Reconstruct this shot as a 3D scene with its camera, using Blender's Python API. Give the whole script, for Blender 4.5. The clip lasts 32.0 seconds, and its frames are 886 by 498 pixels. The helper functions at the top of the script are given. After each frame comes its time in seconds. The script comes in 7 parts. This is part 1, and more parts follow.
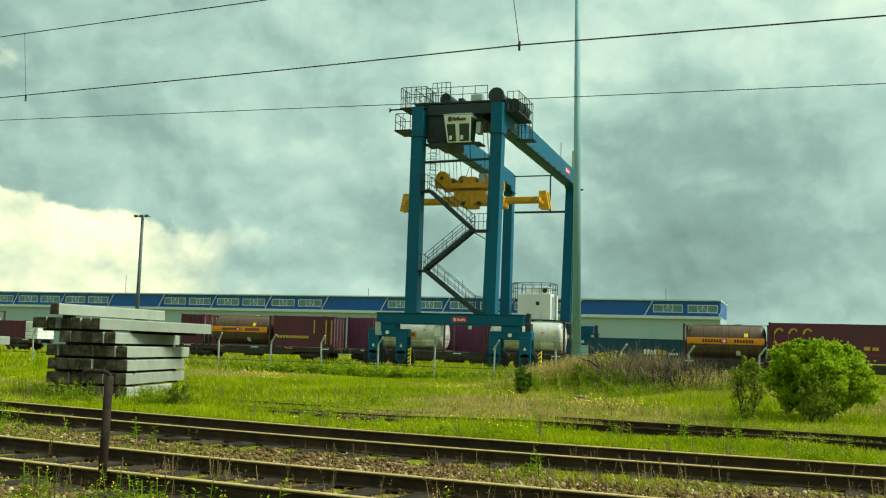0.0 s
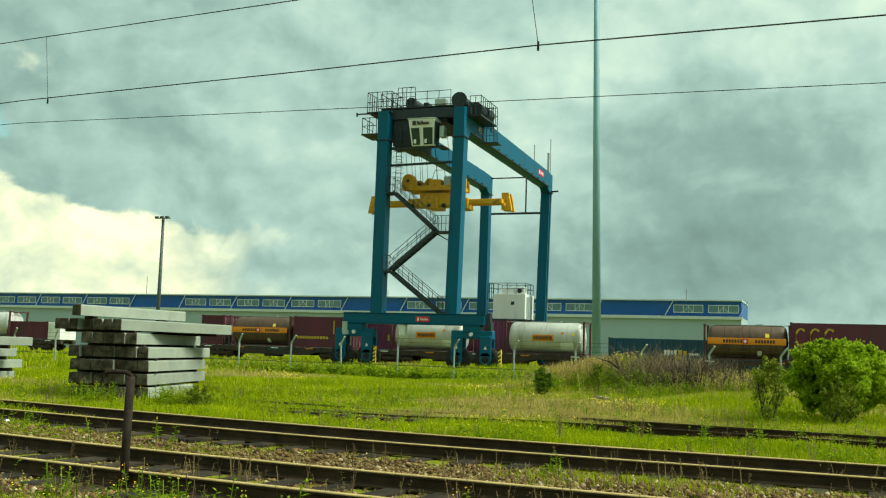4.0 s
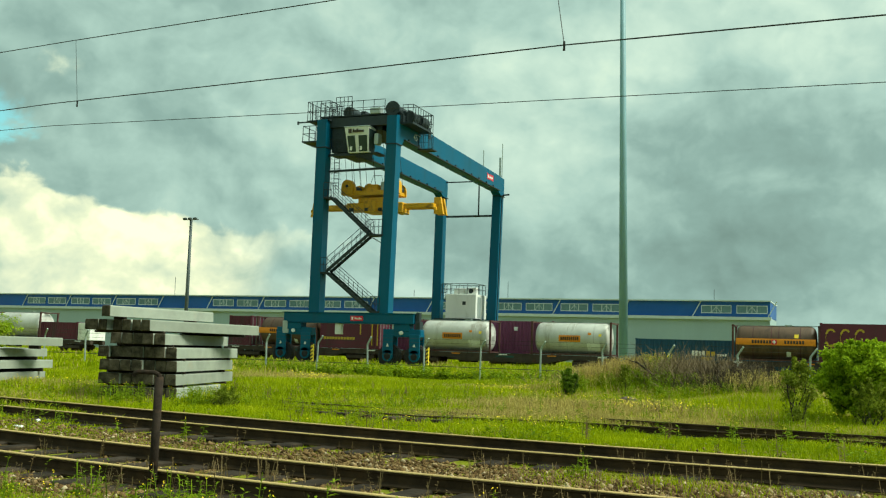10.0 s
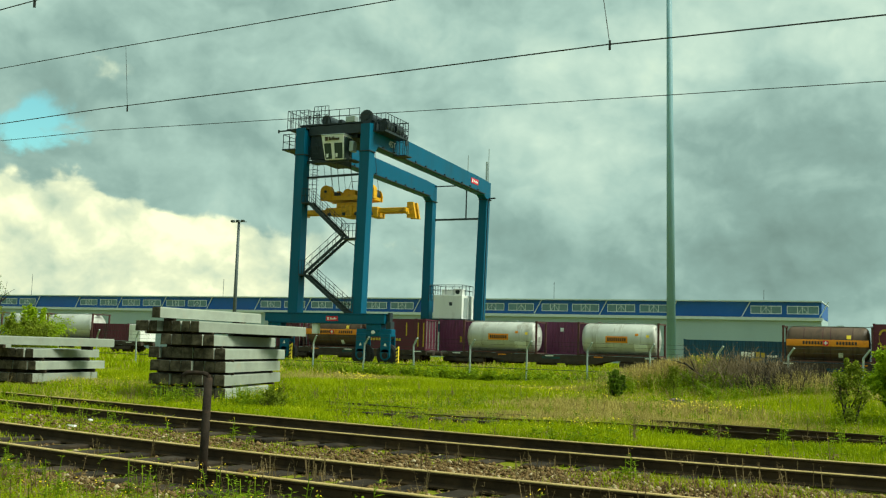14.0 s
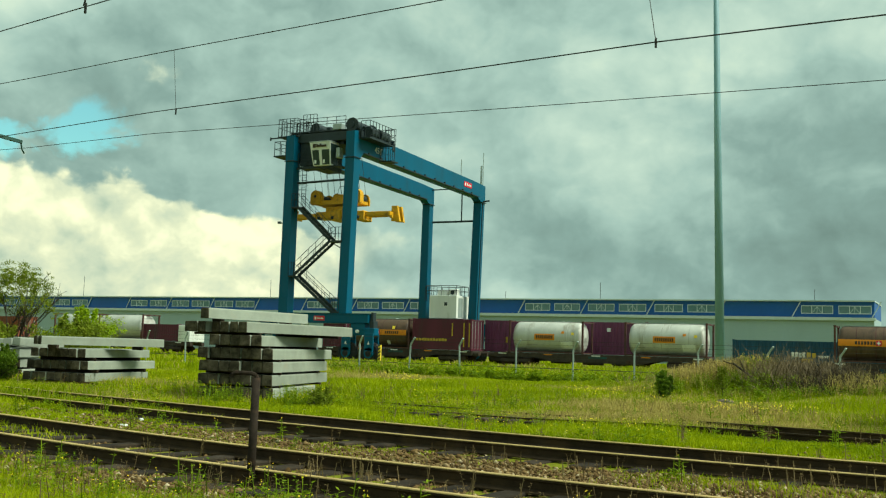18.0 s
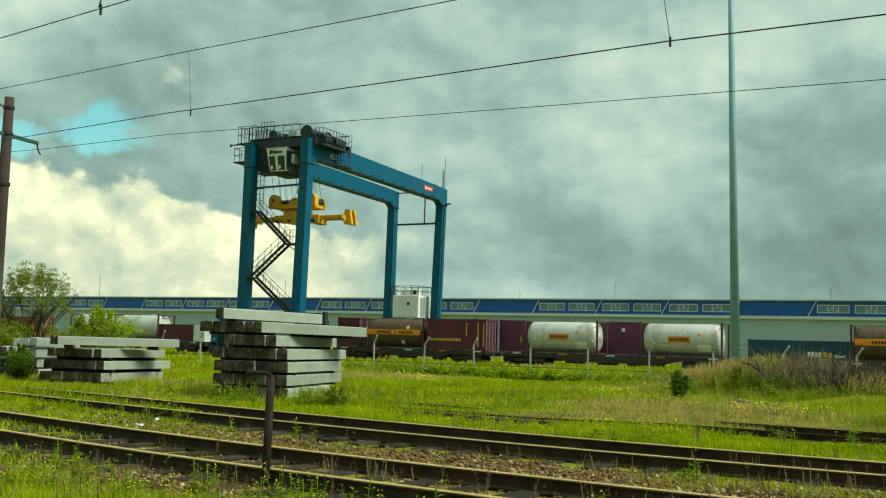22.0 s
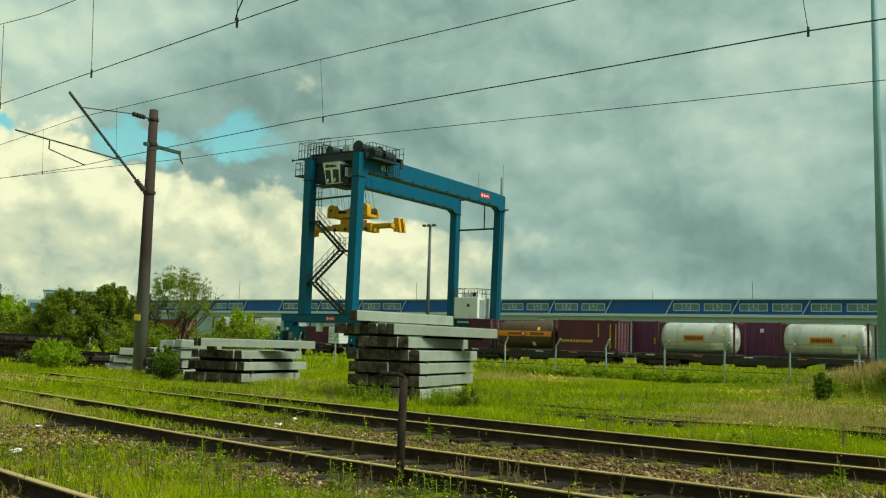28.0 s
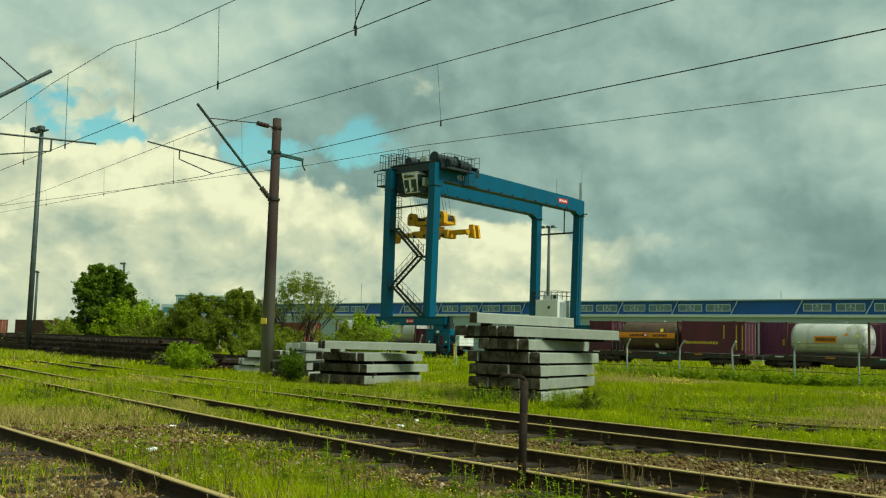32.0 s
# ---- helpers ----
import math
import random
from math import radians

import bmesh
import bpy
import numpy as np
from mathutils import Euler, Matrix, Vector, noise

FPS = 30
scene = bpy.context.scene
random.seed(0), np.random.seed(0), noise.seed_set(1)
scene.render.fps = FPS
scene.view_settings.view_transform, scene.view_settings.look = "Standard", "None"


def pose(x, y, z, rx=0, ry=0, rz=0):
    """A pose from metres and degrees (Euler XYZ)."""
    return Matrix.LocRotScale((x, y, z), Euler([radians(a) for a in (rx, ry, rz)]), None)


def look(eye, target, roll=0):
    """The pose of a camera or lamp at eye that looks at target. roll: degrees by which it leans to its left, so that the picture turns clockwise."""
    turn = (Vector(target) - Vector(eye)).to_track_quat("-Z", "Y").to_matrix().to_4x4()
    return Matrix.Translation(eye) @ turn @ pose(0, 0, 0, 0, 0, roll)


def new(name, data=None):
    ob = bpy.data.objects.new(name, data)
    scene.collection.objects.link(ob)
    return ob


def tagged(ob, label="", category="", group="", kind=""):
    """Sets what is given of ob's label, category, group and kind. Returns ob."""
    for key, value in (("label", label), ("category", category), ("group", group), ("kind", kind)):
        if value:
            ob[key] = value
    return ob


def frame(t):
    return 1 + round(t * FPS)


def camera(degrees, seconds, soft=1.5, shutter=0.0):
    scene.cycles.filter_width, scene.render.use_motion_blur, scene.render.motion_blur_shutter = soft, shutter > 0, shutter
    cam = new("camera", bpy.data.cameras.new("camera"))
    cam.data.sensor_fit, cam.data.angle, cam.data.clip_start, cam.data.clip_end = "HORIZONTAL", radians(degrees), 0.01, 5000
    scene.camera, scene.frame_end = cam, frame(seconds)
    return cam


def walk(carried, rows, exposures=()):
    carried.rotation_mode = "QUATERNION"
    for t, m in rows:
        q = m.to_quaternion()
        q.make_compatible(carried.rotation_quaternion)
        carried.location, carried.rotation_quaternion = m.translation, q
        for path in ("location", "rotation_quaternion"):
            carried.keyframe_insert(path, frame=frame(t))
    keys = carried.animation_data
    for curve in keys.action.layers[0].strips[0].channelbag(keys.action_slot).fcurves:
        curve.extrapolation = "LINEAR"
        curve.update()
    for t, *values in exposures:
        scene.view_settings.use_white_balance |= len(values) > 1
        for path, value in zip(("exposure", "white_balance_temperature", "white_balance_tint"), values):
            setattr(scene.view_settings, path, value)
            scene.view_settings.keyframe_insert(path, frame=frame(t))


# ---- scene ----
cam = camera(47.08, 32.0, soft=1.2)
# seconds, yaw, pitch, roll of a pan from one standing place
PATH = [
    (0, 19.30, 5.68, -1.76), (0.5, 19.42, 5.67, -1.75), (1, 19.59, 5.67, -1.75), (1.5, 19.81, 5.67, -1.74),
    (2, 19.91, 5.67, -1.74), (2.5, 19.93, 5.68, -1.73), (3, 19.98, 5.68, -1.73), (3.5, 20.21, 5.68, -1.73),
    (5.5, 20.68, 5.68, -1.70), (6, 20.86, 5.68, -1.70), (6.5, 21.09, 5.67, -1.71), (7, 21.20, 5.67, -1.72),
    (7.5, 21.28, 5.67, -1.73), (8, 21.36, 5.67, -1.73), (8.5, 21.49, 5.67, -1.74), (9, 21.67, 5.67, -1.74),
    (9.5, 21.74, 5.67, -1.74), (10, 21.87, 5.67, -1.75), (10.5, 22.12, 5.67, -1.75), (11, 22.36, 5.67, -1.75),
    (11.5, 22.72, 5.67, -1.75), (12, 23.05, 5.67, -1.75), (12.5, 23.31, 5.66, -1.74), (13, 23.64, 5.66, -1.74),
    (13.5, 23.99, 5.65, -1.75), (14, 24.45, 5.65, -1.76), (14.5, 24.91, 5.64, -1.77), (16.5, 25.84, 5.61, -1.79),
    (17, 26.27, 5.61, -1.78), (17.5, 26.67, 5.60, -1.78), (18, 27.02, 5.59, -1.77), (18.5, 27.42, 5.59, -1.76),
    (19, 27.71, 5.58, -1.75), (19.5, 27.73, 5.57, -1.75), (20, 27.78, 5.57, -1.75), (20.5, 27.82, 5.57, -1.75),
    (21, 27.83, 5.56, -1.75), (21.5, 27.85, 5.56, -1.74), (22, 27.82, 5.56, -1.74), (22.5, 27.81, 5.56, -1.75),
    (23, 27.94, 5.55, -1.76), (23.5, 28.40, 5.54, -1.77), (24, 28.86, 5.53, -1.77), (24.5, 29.47, 5.52, -1.77),
    (25, 30.11, 5.51, -1.77), (25.5, 30.82, 5.51, -1.76), (27.5, 34.21, 5.43, -1.75), (28, 35.16, 5.42, -1.73),
    (28.5, 36.21, 5.41, -1.71), (29, 37.23, 5.40, -1.68), (29.5, 38.25, 5.39, -1.66), (30, 39.20, 5.38, -1.64),
    (30.5, 39.95, 5.37, -1.63), (31, 40.49, 5.36, -1.62), (31.5, 41.13, 5.35, -1.61), (32, 41.90, 5.35, -1.61),
]
EYE = (0.0, 0.0, 1.40)
walk(cam, [(t, pose(*EYE, 90 + p, r, y)) for t, y, p, r in PATH],
     exposures=[(0, 0.22, 6500, -6), (10, 0.17, 6500, -6), (19, 0.02, 6500, -6), (25, -0.08, 6500, -6), (28, -0.22, 6500, -6), (32, -0.30, 6500, -6)])

# ---------------- light ----------------
SUN_AZ, SUN_EL = 78.0, 50.0      # degrees right of +y, and up


def nodes_of(owner):
    owner.use_nodes = True
    nt = owner.node_tree
    nt.nodes.clear()
    return nt


def node(nt, kind, inputs=None, operation="", blend=""):
    n = nt.nodes.new(kind)
    if operation:
        n.operation = operation
    if blend:
        n.data_type, n.blend_type = "RGBA", blend
    for k, v in (inputs or {}).items():
        if isinstance(v, bpy.types.NodeSocket):
            nt.links.new(v, n.inputs[k])
        else:
            n.inputs[k].default_value = v
    return n


def ramp(nt, fac, stops):
    n = node(nt, "ShaderNodeValToRGB", {0: fac})
    e = n.color_ramp.elements
    while len(e) < len(stops):
        e.new(0.5)
    for k, (p, c) in zip(e, stops):
        k.position, k.color = p, (*c, 1) if len(c) == 3 else c
    return n.outputs["Color"]


def mix(nt, fac, a, b, blend="MIX"):
    n = node(nt, "ShaderNodeMix", blend=blend)
    for s, v in ((n.inputs[0], fac), (n.inputs[6], a), (n.inputs[7], b)):
        if isinstance(v, bpy.types.NodeSocket):
            nt.links.new(v, s)
        elif isinstance(v, float):
            s.default_value = v
        else:
            s.default_value = (*v, 1) if len(v) == 3 else v
    return n.outputs[2]


def math_node(nt, op, a, b=0.0, clamp=False):
    n = node(nt, "ShaderNodeMath", {0: a, 1: b}, operation=op)
    n.use_clamp = clamp
    return n.outputs[0]


def make_world():
    """A broken overcast: grey cloud over a clear sky, bright cumulus low in the west."""
    w = bpy.data.worlds.new("sky")
    scene.world = w
    nt = nodes_of(w)
    tc = node(nt, "ShaderNodeTexCoord").outputs["Generated"]
    sky = node(nt, "ShaderNodeTexSky")
    sky.sky_type, sky.sun_disc, sky.sun_elevation, sky.sun_rotation = "NISHITA", False, radians(SUN_EL), radians(SUN_AZ)
    blue = mix(nt, 1.0, sky.outputs[0], (1.35, 2.05, 1.62), "MULTIPLY")
    sep = node(nt, "ShaderNodeSeparateXYZ", {0: tc})
    z = sep.outputs[2]
    # azimuth west of +y and elevation, in degrees
    az = math_node(nt, "MULTIPLY", math_node(nt, "ARCTAN2", math_node(nt, "MULTIPLY", sep.outputs[0], -1.0), sep.outputs[1]), 57.2958)
    el = math_node(nt, "MULTIPLY", math_node(nt, "ARCSINE", z), 57.2958)

    def add(*terms):
        out = terms[0]
        for t in terms[1:]:
            out = math_node(nt, "ADD", out, t)
        return out

    def mul(a, b, clamp=False):
        return math_node(nt, "MULTIPLY", a, b, clamp)

    def bump_at(a0, wa, e0, we):
        """A soft spot of the sky round one direction."""
        a = math_node(nt, "POWER", math_node(nt, "ABSOLUTE", mul(math_node(nt, "SUBTRACT", az, a0), 1.0 / wa)), 2.0)
        e = math_node(nt, "POWER", math_node(nt, "ABSOLUTE", mul(math_node(nt, "SUBTRACT", el, e0), 1.0 / we)), 2.0)
        return math_node(nt, "POWER", 2.7183, mul(add(a, e), -1.0))

    def step(v, low, high):
        n = node(nt, "ShaderNodeMapRange", {0: v, 1: low, 2: high})
        n.interpolation_type = "SMOOTHSTEP"
        return n.outputs[0]

    def moved(vec, d):
        return node(nt, "ShaderNodeVectorMath", {0: vec, 1: d}, operation="ADD").outputs[0]

    def noise(vec, scale, detail, rough=0.5):
        return node(nt, "ShaderNodeTexNoise", {"Vector": vec, "Scale": scale, "Detail": detail, "Roughness": rough}).outputs[0]

    def stirred(vec, scale, amount, detail=2.0):
        n = node(nt, "ShaderNodeTexNoise", {"Vector": vec, "Scale": scale, "Detail": detail, "Roughness": 0.5}).outputs["Color"]
        d = node(nt, "ShaderNodeVectorMath", {0: n, 1: (0.5, 0.5, 0.5)}, operation="SUBTRACT").outputs[0]
        d = node(nt, "ShaderNodeVectorMath", {0: d, "Scale": amount}, operation="SCALE").outputs[0]
        return node(nt, "ShaderNodeVectorMath", {0: vec, 1: d}, operation="ADD").outputs[0]

    def puffs(vec, scale, detail):
        v = node(nt, "ShaderNodeTexVoronoi", {"Vector": vec, "Scale": scale})
        v.feature, v.normalize = "SMOOTH_F1", True
        for k, q in (("Detail", detail), ("Roughness", 0.5), ("Lacunarity", 2.2), ("Smoothness", 0.6)):
            v.inputs[k].default_value = q
        return math_node(nt, "SUBTRACT", 1.0, v.outputs["Distance"])

    flat = node(nt, "ShaderNodeVectorMath", {0: tc, 1: (1.0, 1.0, 1.25)}, operation="MULTIPLY").outputs[0]
    curl = stirred(flat, 9.0, 0.05, 4.0)
    # swelling heaps, and the side of each that faces the light
    heap = add(mul(puffs(curl, 7.0, 4.0), 0.6), mul(noise(curl, 9.0, 8.0, 0.52), 0.4))
    lit_at = moved(curl, (0.010, 0.003, 0.018))
    heap_lit = add(mul(puffs(lit_at, 7.0, 4.0), 0.6), mul(noise(lit_at, 9.0, 8.0, 0.52), 0.4))
    relief = math_node(nt, "SUBTRACT", heap, heap_lit)
    big = noise(flat, 3.2, 2.0, 0.45)
    mid = noise(curl, 6.5, 9.0, 0.52)
    # the overcast sheet, heavier towards the north-west
    shade = add(mul(big, 0.80), mul(mid, 0.16), mul(heap, 0.28), mul(relief, 1.05), -0.14)
    heavy = add(mul(bump_at(37.0, 9.0, 13.5, 4.0), -0.17), mul(bump_at(40.0, 9.0, 20.0, 5.0), -0.10), mul(bump_at(14.0, 9.0, 16.0, 5.0), 0.17), mul(bump_at(16.0, 14.0, 5.0, 4.5), -0.23), mul(bump_at(2.0, 9.0, 7.0, 5.0), -0.05), mul(bump_at(57.0, 7.0, 16.5, 3.0), 0.24))
    shade = add(shade, heavy)
    sheet = ramp(nt, shade, [(0.22, (2.2, 3.1, 2.9)), (0.38, (3.1, 4.35, 4.1)), (0.52, (4.7, 6.2, 5.75)), (0.66, (6.7, 8.0, 7.1)), (0.84, (9.8, 10.4, 8.3))])
    # rents in the sheet, where bright cloud and blue show through
    tear = mul(math_node(nt, "SUBTRACT", add(mul(mid, 0.6), mul(heap, 0.4)), 0.52), 5.5)
    open_sky = add(mul(bump_at(46.5, 5.0, 10.8, 1.6), 0.50), mul(bump_at(59.0, 10.0, 11.2, 3.8), 1.15), mul(bump_at(42.0, 4.0, 14.5, 1.4), 0.5), mul(bump_at(26.5, 2.6, 5.6, 1.3), 0.62), mul(bump_at(34.0, 2.2, 12.0, 1.0), 0.45))
    rent = step(add(mul(open_sky, 0.72), mul(mul(tear, -1.0), mul(open_sky, 1.6, True))), 0.32, 0.52)
    rent = mul(rent, step(az, 22.0, 30.0))
    pale = ramp(nt, add(mul(heap, 0.7), mul(relief, 2.2)), [(0.30, (5.6, 6.6, 5.6)), (0.55, (10.5, 10.6, 8.0))])
    wisp = mul(math_node(nt, "SUBTRACT", noise(moved(curl, (3.1, 1.7, 0.4)), 11.0, 7.0, 0.55), 0.5), 4.6)
    gap = step(add(bump_at(58.0, 14.0, 10.8, 3.4), mul(bump_at(46.0, 5.0, 10.6, 2.2), 0.75), wisp), 0.42, 0.78)
    base = mix(nt, rent, sheet, mix(nt, gap, pale, blue))
    # cumulus standing low in the west
    top = add(mul(step(az, 28.0, 46.0), 4.0), 3.7, mul(math_node(nt, "SUBTRACT", heap, 0.52), 17.0), mul(math_node(nt, "SUBTRACT", mid, 0.5), 6.0))
    body = mul(step(math_node(nt, "SUBTRACT", top, el), -0.25, 0.55), step(add(az, mul(math_node(nt, "SUBTRACT", mid, 0.5), 26.0)), 27.0, 36.0))
    lump = add(mul(heap, 0.55), mul(relief, 3.0), mul(mid, 0.45), mul(math_node(nt, "SUBTRACT", el, 6.0), 0.016))
    tower = ramp(nt, lump, [(0.32, (5.2, 6.2, 5.1)), (0.47, (7.6, 8.0, 6.2)), (0.60, (9.4, 9.3, 6.8)), (0.76, (12.8, 12.0, 8.5))])
    out = mix(nt, body, base, tower)
    bg = node(nt, "ShaderNodeBackground", {"Color": out, "Strength": 0.09})
    nt.links.new(bg.outputs[0], node(nt, "ShaderNodeOutputWorld").inputs[0])


make_world()
sun = new("sun", bpy.data.lights.new("sun", "SUN"))
sun.data.energy, sun.data.angle, sun.data.color = 4.8, radians(28), (1.0, 0.96, 0.86)
sun.matrix_world = look(Vector((math.sin(radians(SUN_AZ)), math.cos(radians(SUN_AZ)), math.tan(radians(SUN_EL)))) * 60, (0, 0, 0))

# ---------------- materials ----------------
def surface(name, color, rough=0.6, metal=0.0, var=0.18, scale=2.0, grain=60.0, bump=0.15, dirt=None, dirt_amount=0.4, dirt_scale=1.2, streak=False, each=0.0, spec=0.35, upper=None):
    """Paint, metal, wood or stone: the colour varies at two scales, with patches of dirt or rust and fine relief."""
    m = bpy.data.materials.new(name)
    nt = nodes_of(m)
    info = node(nt, "ShaderNodeObjectInfo")
    co = node(nt, "ShaderNodeTexCoord").outputs["Object"]
    shift = node(nt, "ShaderNodeVectorMath", {0: co, 1: math_node(nt, "MULTIPLY", info.outputs["Random"], 37.0)}, operation="ADD").outputs[0]
    if streak:
        shift_s = node(nt, "ShaderNodeMapping", {"Vector": shift, "Scale": (1.0, 1.0, 0.18)}).outputs[0]
    else:
        shift_s = shift
    n1 = node(nt, "ShaderNodeTexNoise", {"Vector": shift_s, "Scale": scale, "Detail": 6.0, "Roughness": 0.6}).outputs[0]
    n2 = node(nt, "ShaderNodeTexNoise", {"Vector": shift, "Scale": grain, "Detail": 3.0, "Roughness": 0.6}).outputs[0]
    lo, hi = [tuple(min(1, c * k) for c in color) for k in (1 - var * 1.6, 1 + var * 1.6)]
    f = math_node(nt, "ADD", math_node(nt, "MULTIPLY", n1, 0.7), math_node(nt, "MULTIPLY", n2, 0.3))
    col = ramp(nt, f, [(0.3, lo), (0.7, hi)])
    rgh = math_node(nt, "ADD", rough - 0.12, math_node(nt, "MULTIPLY", n1, 0.24), True)
    if upper:
        zc = node(nt, "ShaderNodeSeparateXYZ", {0: co}).outputs[2]
        k = math_node(nt, "ADD", math_node(nt, "MULTIPLY", zc, 0.16), math_node(nt, "MULTIPLY", n1, 0.5))
        col = mix(nt, ramp(nt, k, [(0.45, (0, 0, 0)), (0.95, (1, 1, 1))]), col, upper)
    if dirt:
        d = node(nt, "ShaderNodeTexNoise", {"Vector": shift_s, "Scale": dirt_scale, "Detail": 9.0, "Roughness": 0.68, "Distortion": 0.4}).outputs[0]
        mask = ramp(nt, d, [(0.62 - 0.3 * dirt_amount, (0, 0, 0)), (0.78 - 0.2 * dirt_amount, (1, 1, 1))])
        col = mix(nt, math_node(nt, "MULTIPLY", mask, 0.85), col, dirt)
    if each:
        v = math_node(nt, "ADD", 1.0 - each, math_node(nt, "MULTIPLY", info.outputs["Random"], 2 * each))
        col = mix(nt, 1.0, col, node(nt, "ShaderNodeCombineColor", {0: v, 1: v, 2: v}).outputs[0], "MULTIPLY")
    b = node(nt, "ShaderNodeBump", {"Strength": bump, "Distance": 0.02, "Height": f})
    p = node(nt, "ShaderNodeBsdfPrincipled", {"Base Color": col, "Roughness": rgh, "Metallic": metal, "Specular IOR Level": spec, "Normal": b.outputs[0]})
    nt.links.new(p.outputs[0], node(nt, "ShaderNodeOutputMaterial").inputs[0])
    return m


def foliage(name, low, high, yellow=None, patch=0.5):
    """Leaves and grass: each blade or leaf has its own green, and light passes through."""
    m = bpy.data.materials.new(name)
    nt = nodes_of(m)
    geo = node(nt, "ShaderNodeNewGeometry")
    co = node(nt, "ShaderNodeTexCoord").outputs["Object"]
    n = node(nt, "ShaderNodeTexNoise", {"Vector": co, "Scale": 0.35, "Detail": 5.0, "Roughness": 0.65}).outputs[0]
    f = math_node(nt, "ADD", math_node(nt, "MULTIPLY", geo.outputs["Random Per Island"], 1.05 - patch), math_node(nt, "MULTIPLY", math_node(nt, "ADD", math_node(nt, "MULTIPLY", math_node(nt, "SUBTRACT", n, 0.5), 1.0 + patch), 0.5), patch))
    stops = [(0.2, low), (0.75, high)] + ([(0.93, yellow)] if yellow else [])
    col = ramp(nt, f, stops)
    d = node(nt, "ShaderNodeBsdfPrincipled", {"Base Color": col, "Roughness": 0.7, "Specular IOR Level": 0.1})
    t = node(nt, "ShaderNodeBsdfTranslucent", {"Color": col})
    s = node(nt, "ShaderNodeMixShader", {0: 0.35, 1: d.outputs[0], 2: t.outputs[0]})
    nt.links.new(s.outputs[0], node(nt, "ShaderNodeOutputMaterial").inputs[0])
    return m


def glass_dark(name, color, rough=0.08):
    return surface(name, color, rough=rough + 0.12, var=0.1, bump=0.0)


M = {}
M["crane_blue"] = surface("crane_blue", (0.002, 0.088, 0.160), 0.5, var=0.10, scale=0.5, grain=25, bump=0.05, dirt=(0.01, 0.07, 0.11), dirt_amount=0.3, dirt_scale=0.6, streak=True, spec=0.2)
M["crane_dark"] = surface("crane_dark", (0.018, 0.030, 0.034), 0.6, var=0.25)
M["crane_yellow"] = surface("crane_yellow", (0.66, 0.345, 0.010), 0.5, var=0.12, scale=1.5, dirt=(0.20, 0.10, 0.02), dirt_amount=0.4, dirt_scale=1.5)
M["white_paint"] = surface("white_paint", (0.72, 0.74, 0.70), 0.5, var=0.06, scale=1.0, bump=0.05, dirt=(0.45, 0.45, 0.38), dirt_amount=0.25, streak=True)
M["black_rubber"] = surface("black_rubber", (0.018, 0.018, 0.018), 0.85, var=0.3)
M["glass_cab"] = glass_dark("glass_cab", (0.03, 0.05, 0.05))
M["steel_rope"] = surface("steel_rope", (0.06, 0.065, 0.06), 0.5, 0.6)
M["red_paint"] = surface("red_paint", (0.55, 0.02, 0.04), 0.45, var=0.05)
M["yellow_sign"] = surface("yellow_sign", (0.85, 0.62, 0.05), 0.5, var=0.06)
M["galvanised"] = surface("galvanised", (0.34, 0.40, 0.38), 0.5, 0.35, var=0.18, scale=3.0, streak=True)
M["mast_steel"] = surface("mast_steel", (0.21, 0.36, 0.41), 0.6, 0.0, var=0.16, scale=2.0, streak=True)
M["lamp_steel"] = surface("lamp_steel", (0.07, 0.09, 0.09), 0.6, 0.2)
# dirty bearer ends, also the painted shade of west sides and undersides
M["concrete_dirt_shade"] = surface("concrete_dirt_shade", (0.105, 0.088, 0.062), 0.95, spec=0.1, var=0.45, scale=5, grain=50, bump=0.6, dirt=(0.018, 0.016, 0.011), dirt_amount=0.75, dirt_scale=4.0)
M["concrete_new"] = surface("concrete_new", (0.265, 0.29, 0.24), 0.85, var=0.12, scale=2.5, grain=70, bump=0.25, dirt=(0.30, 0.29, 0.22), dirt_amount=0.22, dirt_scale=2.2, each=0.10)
M["concrete_pole"] = surface("concrete_pole", (0.185, 0.18, 0.145), 0.9, var=0.2, scale=1.5, grain=40, bump=0.35, dirt=(0.09, 0.07, 0.05), dirt_amount=0.3, dirt_scale=0.8, streak=True, spec=0.15, upper=(0.050, 0.034, 0.030))
M["rail_side"] = surface("rail_side", (0.042, 0.028, 0.016), 0.9, spec=0.12, var=0.35, scale=4, grain=80, bump=0.3, dirt=(0.075, 0.045, 0.02), dirt_amount=0.35, dirt_scale=2)
M["rail_top"] = surface("rail_top", (0.42, 0.31, 0.13), 0.75, 0.0, var=0.15, scale=3.0, grain=30, dirt=(0.30, 0.20, 0.07), dirt_amount=0.25, spec=0.08)
M["wood_dark"] = surface("wood_dark", (0.034, 0.027, 0.020), 0.95, spec=0.1, var=0.4, scale=3.0, grain=40, bump=0.8, dirt=(0.085, 0.062, 0.04), dirt_amount=0.4, each=0.3)
M["rust_dark"] = surface("rust_dark", (0.045, 0.026, 0.018), 0.88, var=0.4, scale=3, bump=0.4, dirt=(0.11, 0.055, 0.03), dirt_amount=0.4, dirt_scale=2)
M["post_iron"] = surface("post_iron", (0.028, 0.021, 0.016), 0.9, 0.0, spec=0.12, var=0.4, scale=8, bump=0.3, dirt=(0.08, 0.045, 0.025), dirt_amount=0.4, dirt_scale=6)
M["maroon"] = surface("maroon", (0.095, 0.016, 0.034), 0.55, var=0.15, scale=0.8, dirt=(0.05, 0.03, 0.03), dirt_amount=0.35, dirt_scale=0.9, streak=True)
